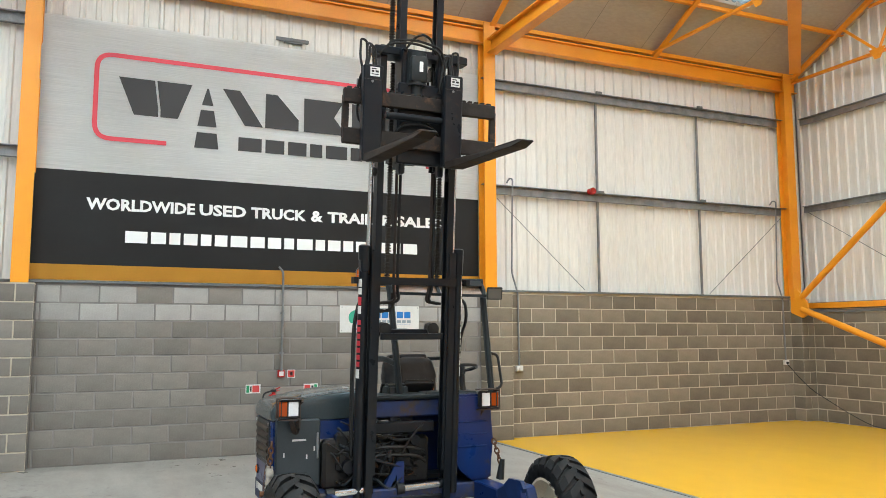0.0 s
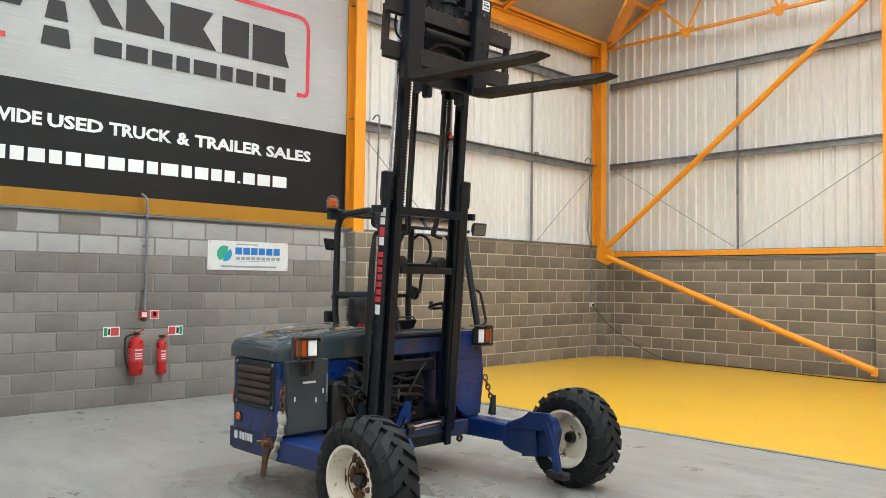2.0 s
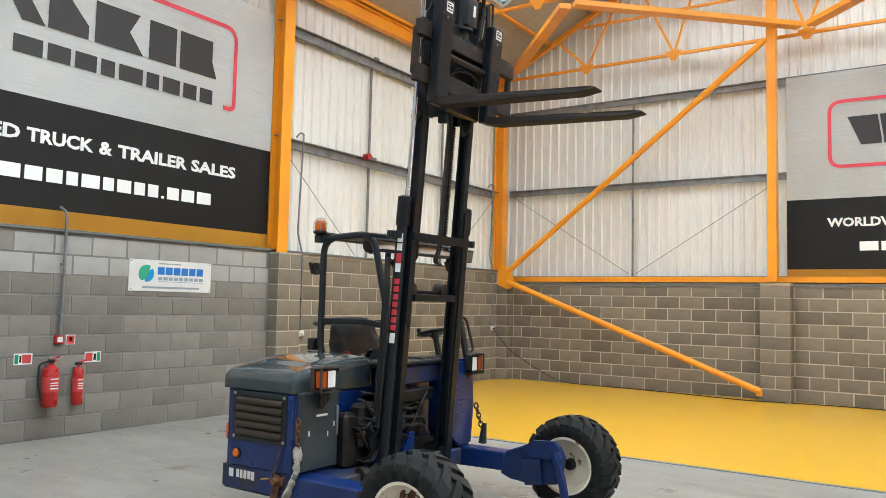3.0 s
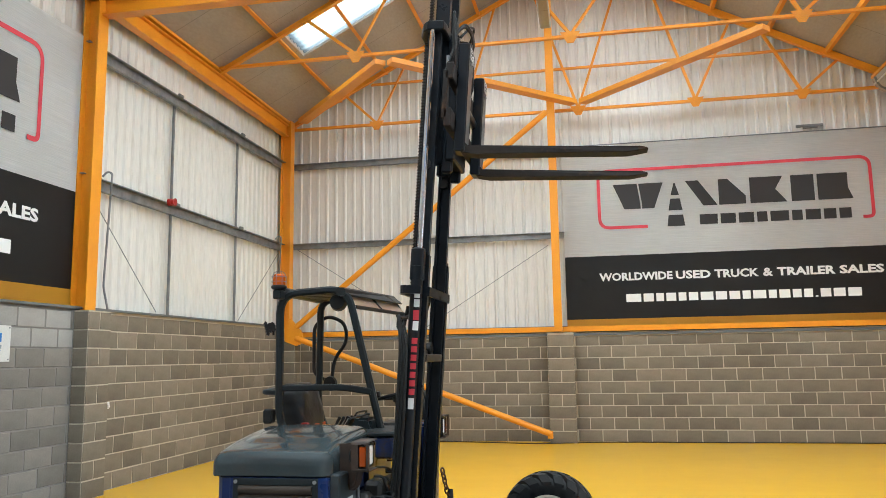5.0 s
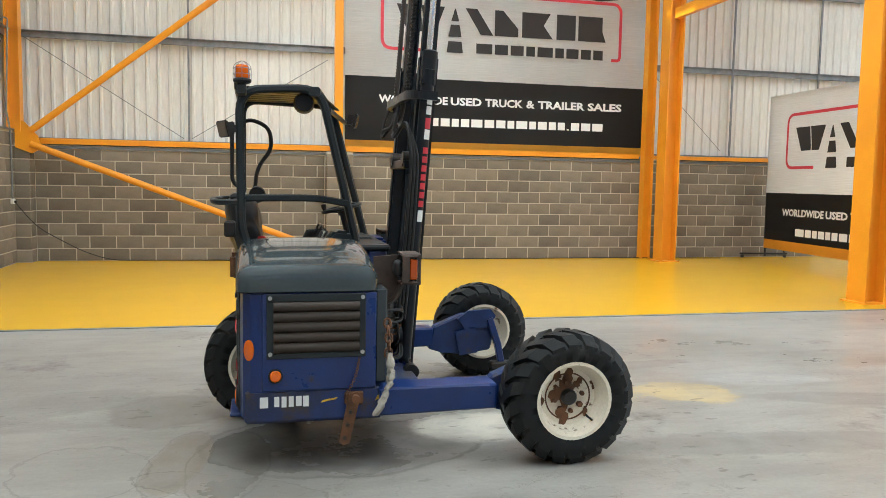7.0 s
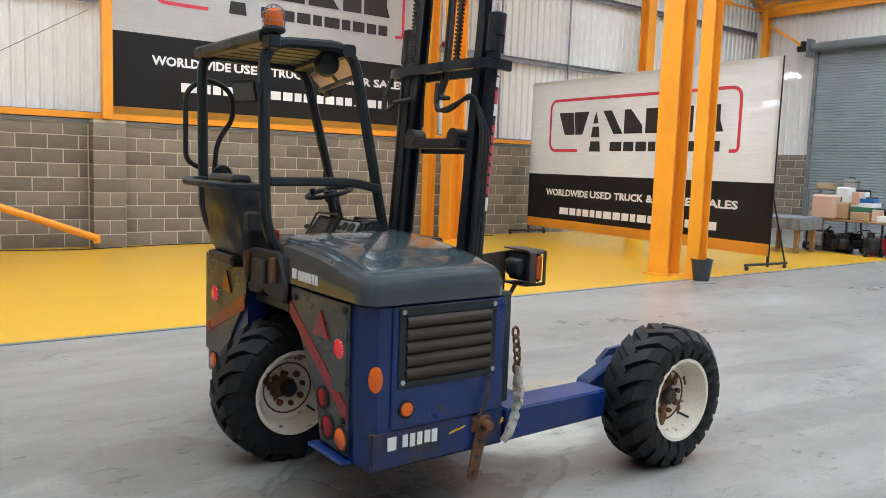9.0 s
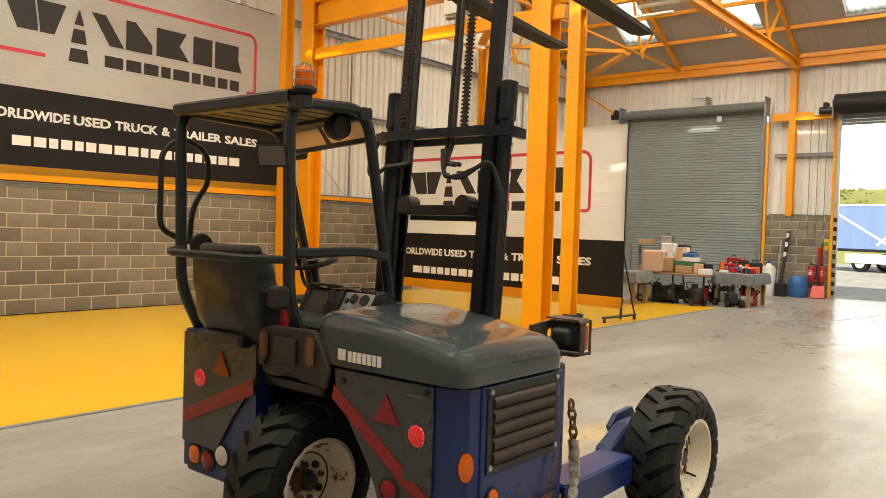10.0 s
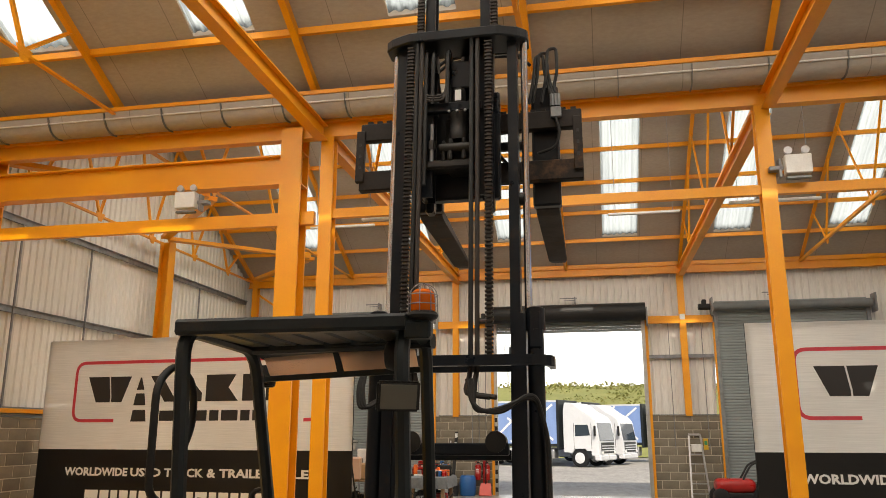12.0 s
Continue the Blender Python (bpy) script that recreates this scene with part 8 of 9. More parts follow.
def floor_machine(x, y, h, m, lab, turn):
    """A small wheeled machine: rounded body, two wheels, a bent handle and a cable."""
    t = thing("floor_machine", lab, "machine", "small machines")
    t.matrix_world = Matrix.Translation((x, y, 0)) @ Matrix.Rotation(radians(turn), 4, "Z")
    part("body", box(bmesh.new(), -0.15, 0.15, -0.11, 0.11, 0.07, h, 0.06, seg=3), m, t, smooth=True)
    part("motor", cyl(bmesh.new(), (-0.05, 0, h - 0.02), (-0.05, 0, h + 0.1), 0.07, 16), BLACK_PLASTIC, t, smooth=True)
    for s in (-1, 1):
        w = part("wheel", lathe(bmesh.new(), [(-0.025, 0), (-0.025, 0.06), (-0.015, 0.085), (0.015, 0.085), (0.025, 0.06), (0.025, 0)], (0.1, s * 0.15, 0.085), (0, 1, 0), 18), RUBBER, t, smooth=True)
        part("hub", cyl(bmesh.new(), (0.1, s * 0.15, 0.085), (0.1, s * 0.18, 0.085), 0.04, 12), GALV, w)
    part("handle", tube(bmesh.new(), rounded([(-0.13, -0.09, h - 0.08), (-0.28, -0.09, h + 0.12), (-0.28, 0.09, h + 0.12), (-0.13, 0.09, h - 0.08)], 0.05, 4), 0.011, 6), BLACK_PLASTIC, t, smooth=True)


GREEN_P, BLUE_P = plain("green_plastic", (0.04, 0.14, 0.08), 0.4), plain("blue_plastic", (0.02, 0.11, 0.32), 0.4)
TOOL_O, PINK = plain("orange_tool_case", (0.75, 0.14, 0.02), 0.4), plain("wrapped_parcel", (0.55, 0.36, 0.26), 0.35)
case("cardboard_box", 16.5, 5.45, 0.66, 0.4, 0.42, 0.36, CARD, "open cardboard box on the folding table", "box", 8)
case("cardboard_box", 16.4, 4.85, 0.66, 0.36, 0.40, 0.18, CARD, "flat cardboard box on the folding table", "box", -6)
case("plastic_crate", 16.45, 4.88, 0.84, 0.38, 0.46, 0.10, GREEN_P, "green plastic tray on a box", "tray", 4)
case("plastic_crate", 16.45, 4.86, 0.94, 0.36, 0.44, 0.09, DECAL_WHITE, "white plastic tray on a box", "tray", -3)
case("plastic_crate", 16.45, 4.88, 1.03, 0.34, 0.42, 0.09, BLUE_P, "teal plastic tray on a box", "tray", 6)
case("printer", 16.7, 5.9, 0.66, 0.42, 0.46, 0.28, WHITE_PLASTIC, "white printer on the folding table", "printer", 0)
case("parcel", 16.25, 5.72, 0.66, 0.42, 0.46, 0.5, PINK, "brown wrapped parcel on the folding table", "parcel", 12)
case("tool_case", 16.0, 3.55, 0.745, 0.3, 0.72, 0.14, TOOL_O, "orange tool case on the cloth", "tool case", 5, BLACK_PLASTIC)
case("tool_case", 15.95, 4.0, 0.745, 0.26, 0.4, 0.2, RED_PAINT, "red tool case on the cloth", "tool case", -12, BLACK_PLASTIC)
case("tool_case", 16.1, 3.2, 0.745, 0.26, 0.32, 0.24, SLATE_DULL, "grey tool case on the cloth", "tool case", 15, BLACK_PLASTIC)
case("tool_case", 16.15, 3.72, 0.885, 0.2, 0.3, 0.14, BLACK_PLASTIC, "black tool case on another case", "tool case", 20, RED_PAINT)
case("tool_case", 16.1, 3.98, 0.945, 0.18, 0.26, 0.13, RED_PAINT, "small red tool case on another case", "tool case", -8, BLACK_PLASTIC)
case("grinder", 17.6, 5.3, 1.05, 0.25, 0.3, 0.25, ALU, "small bench machine on the tall bench", "bench machine", 5, BLACK_PLASTIC)
case("cardboard_box", 17.6, 5.9, 1.05, 0.25, 0.4, 0.14, CARD, "low cardboard box on the tall bench", "box", 5)
random.seed(11)
for i in range(44):
    x, y = random.uniform(15.72, 16.3), random.uniform(3.05, 4.2)
    m = random.choice((RED_PAINT, BLACK_PLASTIC, SLATE_DULL, ALU, TOOL_O, BLUE_P, WHITE_PLASTIC))
    t = thing("small_tool", "small loose tool on the cloth", "tool", "small tools")
    t.matrix_world = Matrix.Translation((x, y, 0.742)) @ Matrix.Rotation(random.uniform(0, 3), 4, "Z")
    L = random.uniform(0.08, 0.2)
    bm = boxes((-L / 2, L / 2, -0.03, 0.03, 0, random.uniform(0.05, 0.26)), bevel=0.012)
    part("tool_body", bm, m, t)
    part("grip", cyl(bmesh.new(), (L / 2, 0, 0.03), (L / 2 + 0.08, 0, 0.035), 0.016, 8), BLACK_PLASTIC, t)
random.seed(23)
for i in range(16):
    m, lab = random.choice(((CARD, "small cardboard box on the folding table"), (WHITE_PLASTIC, "white plastic box on the folding table"), (SLATE_DULL, "grey metal box on the folding table"), (BLACK_PLASTIC, "black plastic box on the folding table"), (PINK, "brown paper parcel on the folding table")))
    case("table_box", random.uniform(16.3, 16.8), random.uniform(4.35, 6.05), 0.66 if i < 9 else 1.0, random.uniform(0.15, 0.3), random.uniform(0.15, 0.32), random.uniform(0.1, 0.34), m, lab, "box", random.uniform(-25, 25))
for i in range(14):
    m, lab = random.choice(((BLACK_PLASTIC, "black machine under the tables"), (SLATE_DULL, "grey machine under the tables"), (BLACK_PLASTIC, "black can under the tables"), (SLATE_DULL, "dark grey can under the tables"), (GALV, "grey steel can under the tables")))
    floor_machine(random.uniform(16.1, 17.0), random.uniform(3.4, 6.2), random.uniform(0.25, 0.42), m, lab, random.uniform(-180, 180))
for i, (x, y, m, lab) in enumerate(((16.6, 4.6, RED_PAINT, "red jerry can under the table"), (16.5, 5.6, BLACK_PLASTIC, "black machine under the table"), (16.5, 6.0, WHITE_PLASTIC, "white canister under the table"), (16.1, 3.4, RED_PAINT, "red compressor tank under the low table"))):
    case("canister", x, y, 0.0, 0.3, 0.36, 0.36, m, lab, "canister", 10 * i)
for ob in set(bpy.data.objects) - before:      # set each piece down on its table
    if not ob.parent:
        p = ob.matrix_world.translation.copy()
        if p.x > 17.3 and p.z > 1:
            q = Vector((16.9, p.y + 0.75, p.z + 0.23))
        elif p.x < 16.35 and p.y < 4.3:
            q = Vector((14.9 + (p.x - 16.0) * 1.3, 3.42 + (p.y - 3.62) * 0.62, p.z))
        else:
            q = Vector((p.x - 2.35, 4.65 + (p.y - 5.2) * 0.85, p.z + (0.03 if p.z > 0.5 else 0)))
        ob.matrix_world = Matrix.Translation(q - p) @ ob.matrix_world
# barrel, bins, broom, extinguisher stand on the far wall
t = thing("barrel", "blue plastic barrel by the far wall", "barrel")
part("body", lathe(bmesh.new(), [(0, 0), (0, 0.2), (0.05, 0.22), (0.2, 0.235), (0.35, 0.235), (0.5, 0.22), (0.55, 0.18), (0.57, 0.0)], (18.95, 3.25, 0), (0, 0, 1), 28), BLUE_P, t, smooth=True)
t = thing("bin", "black bin by the far wall", "bin")
part("body", lathe(bmesh.new(), [(0, 0), (0, 0.13), (0.34, 0.16), (0.34, 0.14), (0.03, 0.11), (0.03, 0)], (W3 - 0.5, 3.62, 0), (0, 0, 1), 20), BLACK_PLASTIC, t, smooth=True)
t = thing("broom", "broom with a pale handle leaning on the wall", "broom")
part("handle", cyl(bmesh.new(), (W3 - 0.3, 3.8, 0.1), (W3 - 0.06, 3.78, 1.5), 0.018, 10), ALU, t)
part("head", boxes((W3 - 0.4, W3 - 0.22, 3.65, 3.95, 0.0, 0.1), bevel=0.01), SLATE_DULL, t)
t = thing("extinguisher_stand", "red steel extinguisher stand by the door", "stand")
part("foot", boxes((W3 - 0.3, W3 - 0.06, 2.62, 2.94, 0, 0.03), bevel=0.008), RED_PAINT, t)
part("back", boxes((W3 - 0.1, W3 - 0.05, 2.72, 2.84, 0.03, 1.35), bevel=0.006), RED_PAINT, t)
t = thing("shovel", "red plastic shovel leaning on the wall by the door", "shovel")
bm = bmesh.new()
prism(bm, [(2.56, 0.02), (2.92, 0.02), (2.88, 0.36), (2.60, 0.36)], "x", -0.012, 0.012)
bm.transform(Matrix.Translation((W3 - 0.42, 0, 0)) @ Matrix.Rotation(radians(22), 4, "Y"))
part("blade", bm, plain("faded_red_plastic", (0.62, 0.10, 0.08), 0.5), t)
part("handle", cyl(bmesh.new(), (W3 - 0.30, 2.74, 0.32), (W3 - 0.06, 2.74, 1.45), 0.017, 10), BLACK_PLASTIC, t)
t = thing("white_canister", "tall white plastic canister beside the blue barrel", "canister")
part("body", lathe(bmesh.new(), [(0, 0), (0, 0.15), (0.05, 0.17), (0.7, 0.17), (0.78, 0.15), (0.84, 0.06), (0.9, 0.05), (0.9, 0)], (W3 - 0.5, 3.95, 0), (0, 0, 1), 24), WHITE_PLASTIC, t, smooth=True)
part("cap", cyl(bmesh.new(), (W3 - 0.5, 3.95, 0.88), (W3 - 0.5, 3.95, 0.95), 0.06, 14), BLUE_P, t)
t = thing("marker_post", "dark leaning post with white stickers by the wall", "post")
part("shaft", sweep(bmesh.new(), [(W3 - 0.5, 3.66, 0.1), (W3 - 0.06, 3.60, 1.75)], rect(0.09, 0.03)), BLACK_PLASTIC, t)
for q in (0.62, 0.78, 0.93):
    c_ = Vector((W3 - 0.5, 3.66, 0.1)).lerp(Vector((W3 - 0.06, 3.60, 1.75)), q)
    part("sticker", boxes((c_.x - 0.03, c_.x - 0.022, c_.y - 0.035, c_.y + 0.035, c_.z - 0.07, c_.z + 0.07)), DECAL_WHITE, t, "white sticker")
for i in range(9):
    bm = boxes((W3 - 0.075, W3 - 0.07, DOOR_Y1 + 0.01, DOOR_Y1 + 0.09, 0.1 + 0.24 * i, 0.22 + 0.24 * i))
    structure("warning_band", bm, BLACK_PLASTIC, "black warning band on the door guide", "warning band")
extinguisher((W3 - 0.12, 2.98, 0.42), 0.52, 0.08, "red fire extinguisher on the far wall", "fire extinguishers", wall=(-1, 0, 0))
extinguisher((W3 - 0.12, 2.72, 0.42), 0.52, 0.08, "red fire extinguisher on a stand", "fire extinguishers", wall=(-1, 0, 0), hose=False)
for y, z, m, lab in ((2.66, 1.42, YELLOW_PAINT, "yellow notice on the far wall"), (-3.30, 1.42, YELLOW_PAINT, "yellow notice beside the ladder")):
    t = thing("notice", lab, "notice", "notices")
    part("plate", boxes((W3 - 0.012, W3 - 0.004, y - 0.06, y + 0.06, z - 0.15, z + 0.15)), m, t)
    part("print", boxes((W3 - 0.014, W3 - 0.012, y - 0.04, y + 0.04, z - 0.02, z + 0.08)), GREEN_SIGN, t)
for y in (2.75, 2.95, 3.15, -2.5, -3.4):
    conduit([(W3 - 0.03, y, 1.3), (W3 - 0.03, y, 4.9)], "thin grey cable conduit by the door", 0.01)
# step ladder
t = thing("step_ladder", "aluminium step ladder leaning on the wall", "ladder")
lx = W3 - 0.22
for s in (-1, 1):
    bm = sweep(bmesh.new(), [(lx - 0.32, -3.02 + s * 0.23, 0), (lx + 0.1, -3.0 + s * 0.15, 1.66)], rect(0.045, 0.025))
    part("stile", bm, ALU, t)
for i in range(6):
    q = (i + 0.6) / 6.6
    half = 0.23 - 0.08 * q
    bm = boxes((lx - 0.32 + 0.42 * q - 0.04, lx - 0.32 + 0.42 * q + 0.04, -3.01 - half, -3.01 + half, 1.66 * q - 0.012, 1.66 * q + 0.012))
    part("tread", bm, ALU, t)
part("top_cap", boxes((lx + 0.06, lx + 0.14, -3.16, -2.84, 1.64, 1.70), bevel=0.015), ALU, t)
part("tray", boxes((lx - 0.06, lx - 0.03, -3.15, -2.88, 1.22, 1.42), bevel=0.01), WHITE_PLASTIC, t)
# red garden machine
t = thing("ride_on_mower", "small red ride-on machine with black wheels", "mower")
mx, my = 17.4, -3.7
bm = bmesh.new()
box(bm, mx - 0.3, mx + 0.3, my - 0.45, my + 0.5, 0.28, 0.62, 0.14, seg=4)
part("bonnet", bm, RED_PAINT, t, "rounded red bonnet", smooth=True)
part("deck", boxes((mx - 0.32, mx + 0.32, my - 0.75, my + 0.3, 0.18, 0.3), bevel=0.03), BLACK_PLASTIC, t)
for dx in (-0.32, 0.32):
    for dy, r in ((0.4, 0.2), (-0.6, 0.24)):
        w = part("wheel", lathe(bmesh.new(), [(-0.07, 0.0), (-0.07, r * 0.7), (-0.05, r), (0.05, r), (0.07, r * 0.7), (0.07, 0)], (mx + dx, my + dy, r), (1, 0, 0), 24), RUBBER, t, smooth=True)
part("roll_bar", tube(bmesh.new(), rounded([(mx - 0.2, my - 0.15, 0.6), (mx - 0.2, my - 0.35, 0.95), (mx - 0.2, my - 0.75, 1.12), (mx + 0.2, my - 0.75, 1.12), (mx + 0.2, my - 0.35, 0.95), (mx + 0.2, my - 0.15, 0.6)], 0.1, 4), 0.025, 8), BLACK_PLASTIC, t, smooth=True)
part("seat", box(bmesh.new(), mx - 0.2, mx + 0.2, my - 0.95, my - 0.55, 0.45, 0.8, 0.08, seg=3), BLACK_PLASTIC, t, smooth=True)

# ---- the yard outside ----
CURTAIN = mat("blue_curtain_side", (0.24, 0.36, 0.66), (0.20, 0.32, 0.60), 0.5, scale=1.5, fine=40, bump=0.05, stretch=(1, 1, 0.2))
LORRY_WHITE = mat("white_lorry_paint", (0.74, 0.76, 0.78), (0.68, 0.70, 0.73), 0.3, scale=2, fine=40, bump=0.02)
DARK_GLASS = plain("dark_windscreen", (0.03, 0.045, 0.06), 0.08)
HEDGE = mat("scrub_leaves", (0.20, 0.23, 0.06), (0.28, 0.25, 0.08), 0.8, scale=0.4, fine=4, bump=0.0)


def lorry(x, y_front, label):
    """A rigid lorry that stands along y, its cab towards -y; x: its near flank."""
    t = thing("lorry", label, "lorry", "parked lorries", at=(x, y_front, -0.06))
    t.rotation_euler = (0, 0, radians(-22))
    part("body_box", boxes((0.0, 2.5, 2.35, 9.6, 1.15, 3.5), bevel=0.03), CURTAIN, t, "blue curtain-sided body")
    part("roof_rail", boxes((-0.02, 2.52, 2.33, 9.62, 3.42, 3.52), bevel=0.01), LORRY_WHITE, t)
    part("side_rail", boxes((-0.03, 2.53, 2.33, 9.62, 1.05, 1.2), bevel=0.01), SLATE_DULL, t)
    part("side_guard", boxes((-0.02, 0.02, 3.2, 8.0, 0.45, 0.95), bevel=0.01), LORRY_WHITE, t, "white side guard")
    for i, (a, b) in enumerate((((2.6, 3.3), (5.2, 1.3)), ((2.6, 1.4), (5.2, 3.3)), ((4.0, 3.4), (6.3, 1.4)), ((3.4, 1.3), (5.4, 2.6)), ((5.6, 1.4), (9.0, 3.3)))):
        bm = sweep(bmesh.new(), [(-0.008, a[0], a[1]), (-0.008, b[0], b[1])], rect(0.12, 0.004), up=(1, 0, 0))
        for v in bm.verts:
            v.co.x = -0.008 - 0.003 * i + (0.002 if v.co.x > -0.008 else 0.0)
        part("white_stripe", bm, INK_WHITE, t, "white printed stripe")
    part("front_post", boxes((-0.04, 2.54, 2.25, 2.37, 0.9, 3.55), bevel=0.02), SLATE_DULL, t)
    bm = bmesh.new()
    prism(bm, [(0.0, 0.55), (0.0, 1.25), (0.18, 2.35), (0.35, 2.62), (0.9, 2.9), (1.5, 3.35), (1.95, 3.4), (2.05, 2.9), (2.05, 0.75), (1.55, 0.7), (1.4, 1.0), (0.75, 1.0), (0.6, 0.6)], "x", 0.1, 2.4)
    bmesh.ops.bevel(bm, geom=bm.edges[:], offset=0.04, segments=2, affect="EDGES")
    cab = part("cab", bm, LORRY_WHITE, t, "white lorry cab", smooth=True)
    part("side_window", prism(bmesh.new(), [(0.5, 1.65), (0.62, 2.2), (1.35, 2.2), (1.35, 1.6)], "x", 0.085, 0.1), DARK_GLASS, cab)
    bm = bmesh.new()
    prism(bm, [(-0.012, 1.38), (0.0, 1.36), (0.18, 2.28), (0.165, 2.3)], "x", 0.25, 2.25)
    part("windscreen", bm, DARK_GLASS, cab, "dark windscreen")
    part("radiator_grille", boxes((0.35, 2.15, -0.03, 0.02, 0.72, 1.28), bevel=0.03), SLATE_DULL, cab)
    for z in (0.82, 0.95, 1.08):
        part("grille_bar", boxes((0.4, 2.1, -0.04, -0.028, z, z + 0.05), bevel=0.005), LORRY_WHITE, cab)
    for y in (0.42, 1.42):
        part("door_line", boxes((0.094, 0.1, y, y + 0.02, 0.95, 2.3)), SLATE_DULL, cab)
    part("step", boxes((0.07, 0.2, 0.45, 0.75, 0.45, 0.85), bevel=0.03), SLATE_DULL, cab, "dark entry step")
    part("bumper", boxes((0.1, 2.4, -0.06, 0.3, 0.35, 0.62), bevel=0.05), LORRY_WHITE, cab)
    part("mirror", boxes((-0.12, 0.02, 0.12, 0.22, 1.6, 2.15), bevel=0.03), BLACK_PLASTIC, cab)
    for s in (0.25, 2.0):
        part("headlamp", boxes((s, s + 0.28, -0.075, -0.05, 0.68, 0.82), bevel=0.01), CLEAR, cab)
    for y in (1.1, 7.2):
        for xx in (0.05, 2.2):
            w = part("wheel", lathe(bmesh.new(), [(0.0, 0.0), (0.0, 0.3), (0.02, 0.48), (0.24, 0.48), (0.26, 0.3), (0.26, 0)], (xx, y, 0.48), (1, 0, 0), 28), RUBBER, t, smooth=True)
            part("rim", lathe(bmesh.new(), [(-0.015, 0.0), (-0.015, 0.1), (-0.004, 0.27), (0.004, 0.3), (0.01, 0.3)], (xx, y, 0.48), (1, 0, 0), 24), LORRY_WHITE, w, "pale steel rim", smooth=True)
    part("fuel_tank", box(bmesh.new(), 0.1, 0.7, 2.6, 4.0, 0.4, 0.95, 0.1, seg=3), ALU, t, smooth=True)
    return t


lorry(39.2, -0.4, "white lorry with a blue curtain-sided body in the yard")
lorry(42.6, -1.7, "white lorry with a blue curtain-sided body parked behind another")
lorry(46.2, -5.2, "white lorry with a blue body parked beside two others")
# scrub bank behind the lorries
bm = bmesh.new()
random.seed(5)
n = 60
rows = []
for i in range(n + 1):
    y = -50 + i * 2.0
    rows.append([bm.verts.new((x, y, z + 0.6 * noise.noise((y * 0.15, x * 0.2, 0)))) for x, z in ((56, -0.1), (62, 3.4), (70, 5.6), (80, 6.4), (110, 6.6))])
for r, q in zip(rows, rows[1:]):
    for j in range(4):
        bm.faces.new((r[j], q[j], q[j + 1], r[j + 1]))
structure("bank", bm, mat("dry_grass", (0.30, 0.30, 0.10), (0.22, 0.24, 0.08), 0.9, scale=0.3, fine=3, bump=0.2), "grassy bank beyond the yard", "bank")
vs, fs = [], []
for i in range(16000):
    y, x = random.uniform(-25, 35), random.uniform(60, 76)
    t_ = min(1.0, (x - 56) / 16)
    hgt = (0.2 + 1.3 * abs(noise.noise((y * 0.25, x * 0.3, 2)))) * random.random()
    z = -0.2 + 6.0 * t_ ** 0.7 + hgt
    s = random.uniform(0.06, 0.2)
    a, b = random.uniform(0, 6.28), random.uniform(-0.8, 0.8)
    d1 = Vector((math.cos(a), math.sin(a), b)) * s
    d2 = Vector((-math.sin(a) * 0.5, math.cos(a) * 0.5, random.uniform(0.3, 1))) * s
    k = len(vs)
    c = Vector((x, y, z))
    vs += [tuple(c - d1), tuple(c - d2 * 0.5), tuple(c + d1), tuple(c + d2)]
    fs.append((k, k + 1, k + 2, k + 3))
me = bpy.data.meshes.new("scrub")
me.from_pydata(vs, [], fs)
me.materials.append(HEDGE)
tagged(new("scrub", me), "yellow-green scrub on the bank", "scrub", kind="stuff")
# dark window in a white surround above the bank; the pole is added as support
t = thing("window_box_on_pole", "white box with a dark window, on an added pole on the bank", "floodlight")
part("box", boxes((75.0, 75.9, 5.9, 8.6, 8.3, 10.45), bevel=0.08), LORRY_WHITE, t, "white metal box")
part("window", boxes((74.95, 75.0, 6.5, 8.1, 8.65, 10.15), bevel=0.02), SLATE_DULL, t, "dark glass front")
part("pole", cyl(bmesh.new(), (75.4, 8.3, 5.0), (75.4, 8.3, 8.4), 0.1, 12), LORRY_WHITE, t)
bm = bmesh.new()
bm.faces.new([bm.verts.new(p) for p in ((420, -420, -4), (420, 420, -4), (420, 420, 190), (420, -420, 190))])
structure("backdrop", bm, plain("hazy_sky", (0.92, 0.965, 1.0), 1.0, emit=1.15), "bright white hazy sky in the distance", "backdrop")

# ---- block work, laid in courses; the blocks that the camera passes nearest are single pieces ----
COURSE, LONG = 0.225, 0.45


def block_mesh(name, w, h, material):
    """One block: front face with worn edges; local x along the wall, -y into the room."""
    bm = bmesh.new()
    e = 0.005
    f = [bm.verts.new(p) for p in ((-w / 2 + e, 0, -h / 2 + e), (w / 2 - e, 0, -h / 2 + e), (w / 2 - e, 0, h / 2 - e), (-w / 2 + e, 0, h / 2 - e))]
    b = [bm.verts.new(p) for p in ((-w / 2, 0.008, -h / 2), (w / 2, 0.008, -h / 2), (w / 2, 0.008, h / 2), (-w / 2, 0.008, h / 2))]
    bm.faces.new(f)
    for j in range(4):
        bm.faces.new((f[j], b[j], b[(j + 1) % 4], f[(j + 1) % 4]))
    bmesh.ops.recalc_face_normals(bm, faces=bm.faces)
    me = bpy.data.meshes.new(name)
    bm.to_mesh(me)
    bm.free()
    me.materials.append(material)
    return me


MESHES = {}


def block(parent, m, w, h, material):
    key = (round(w, 2), round(h, 3), material.name)
    if key not in MESHES:
        MESHES[key] = block_mesh("block", max(0.03, key[0] - 0.015), key[1] - 0.014, material)
    ob = new("block", MESHES[key])
    ob.parent = parent
    ob.matrix_world = m
    return ob


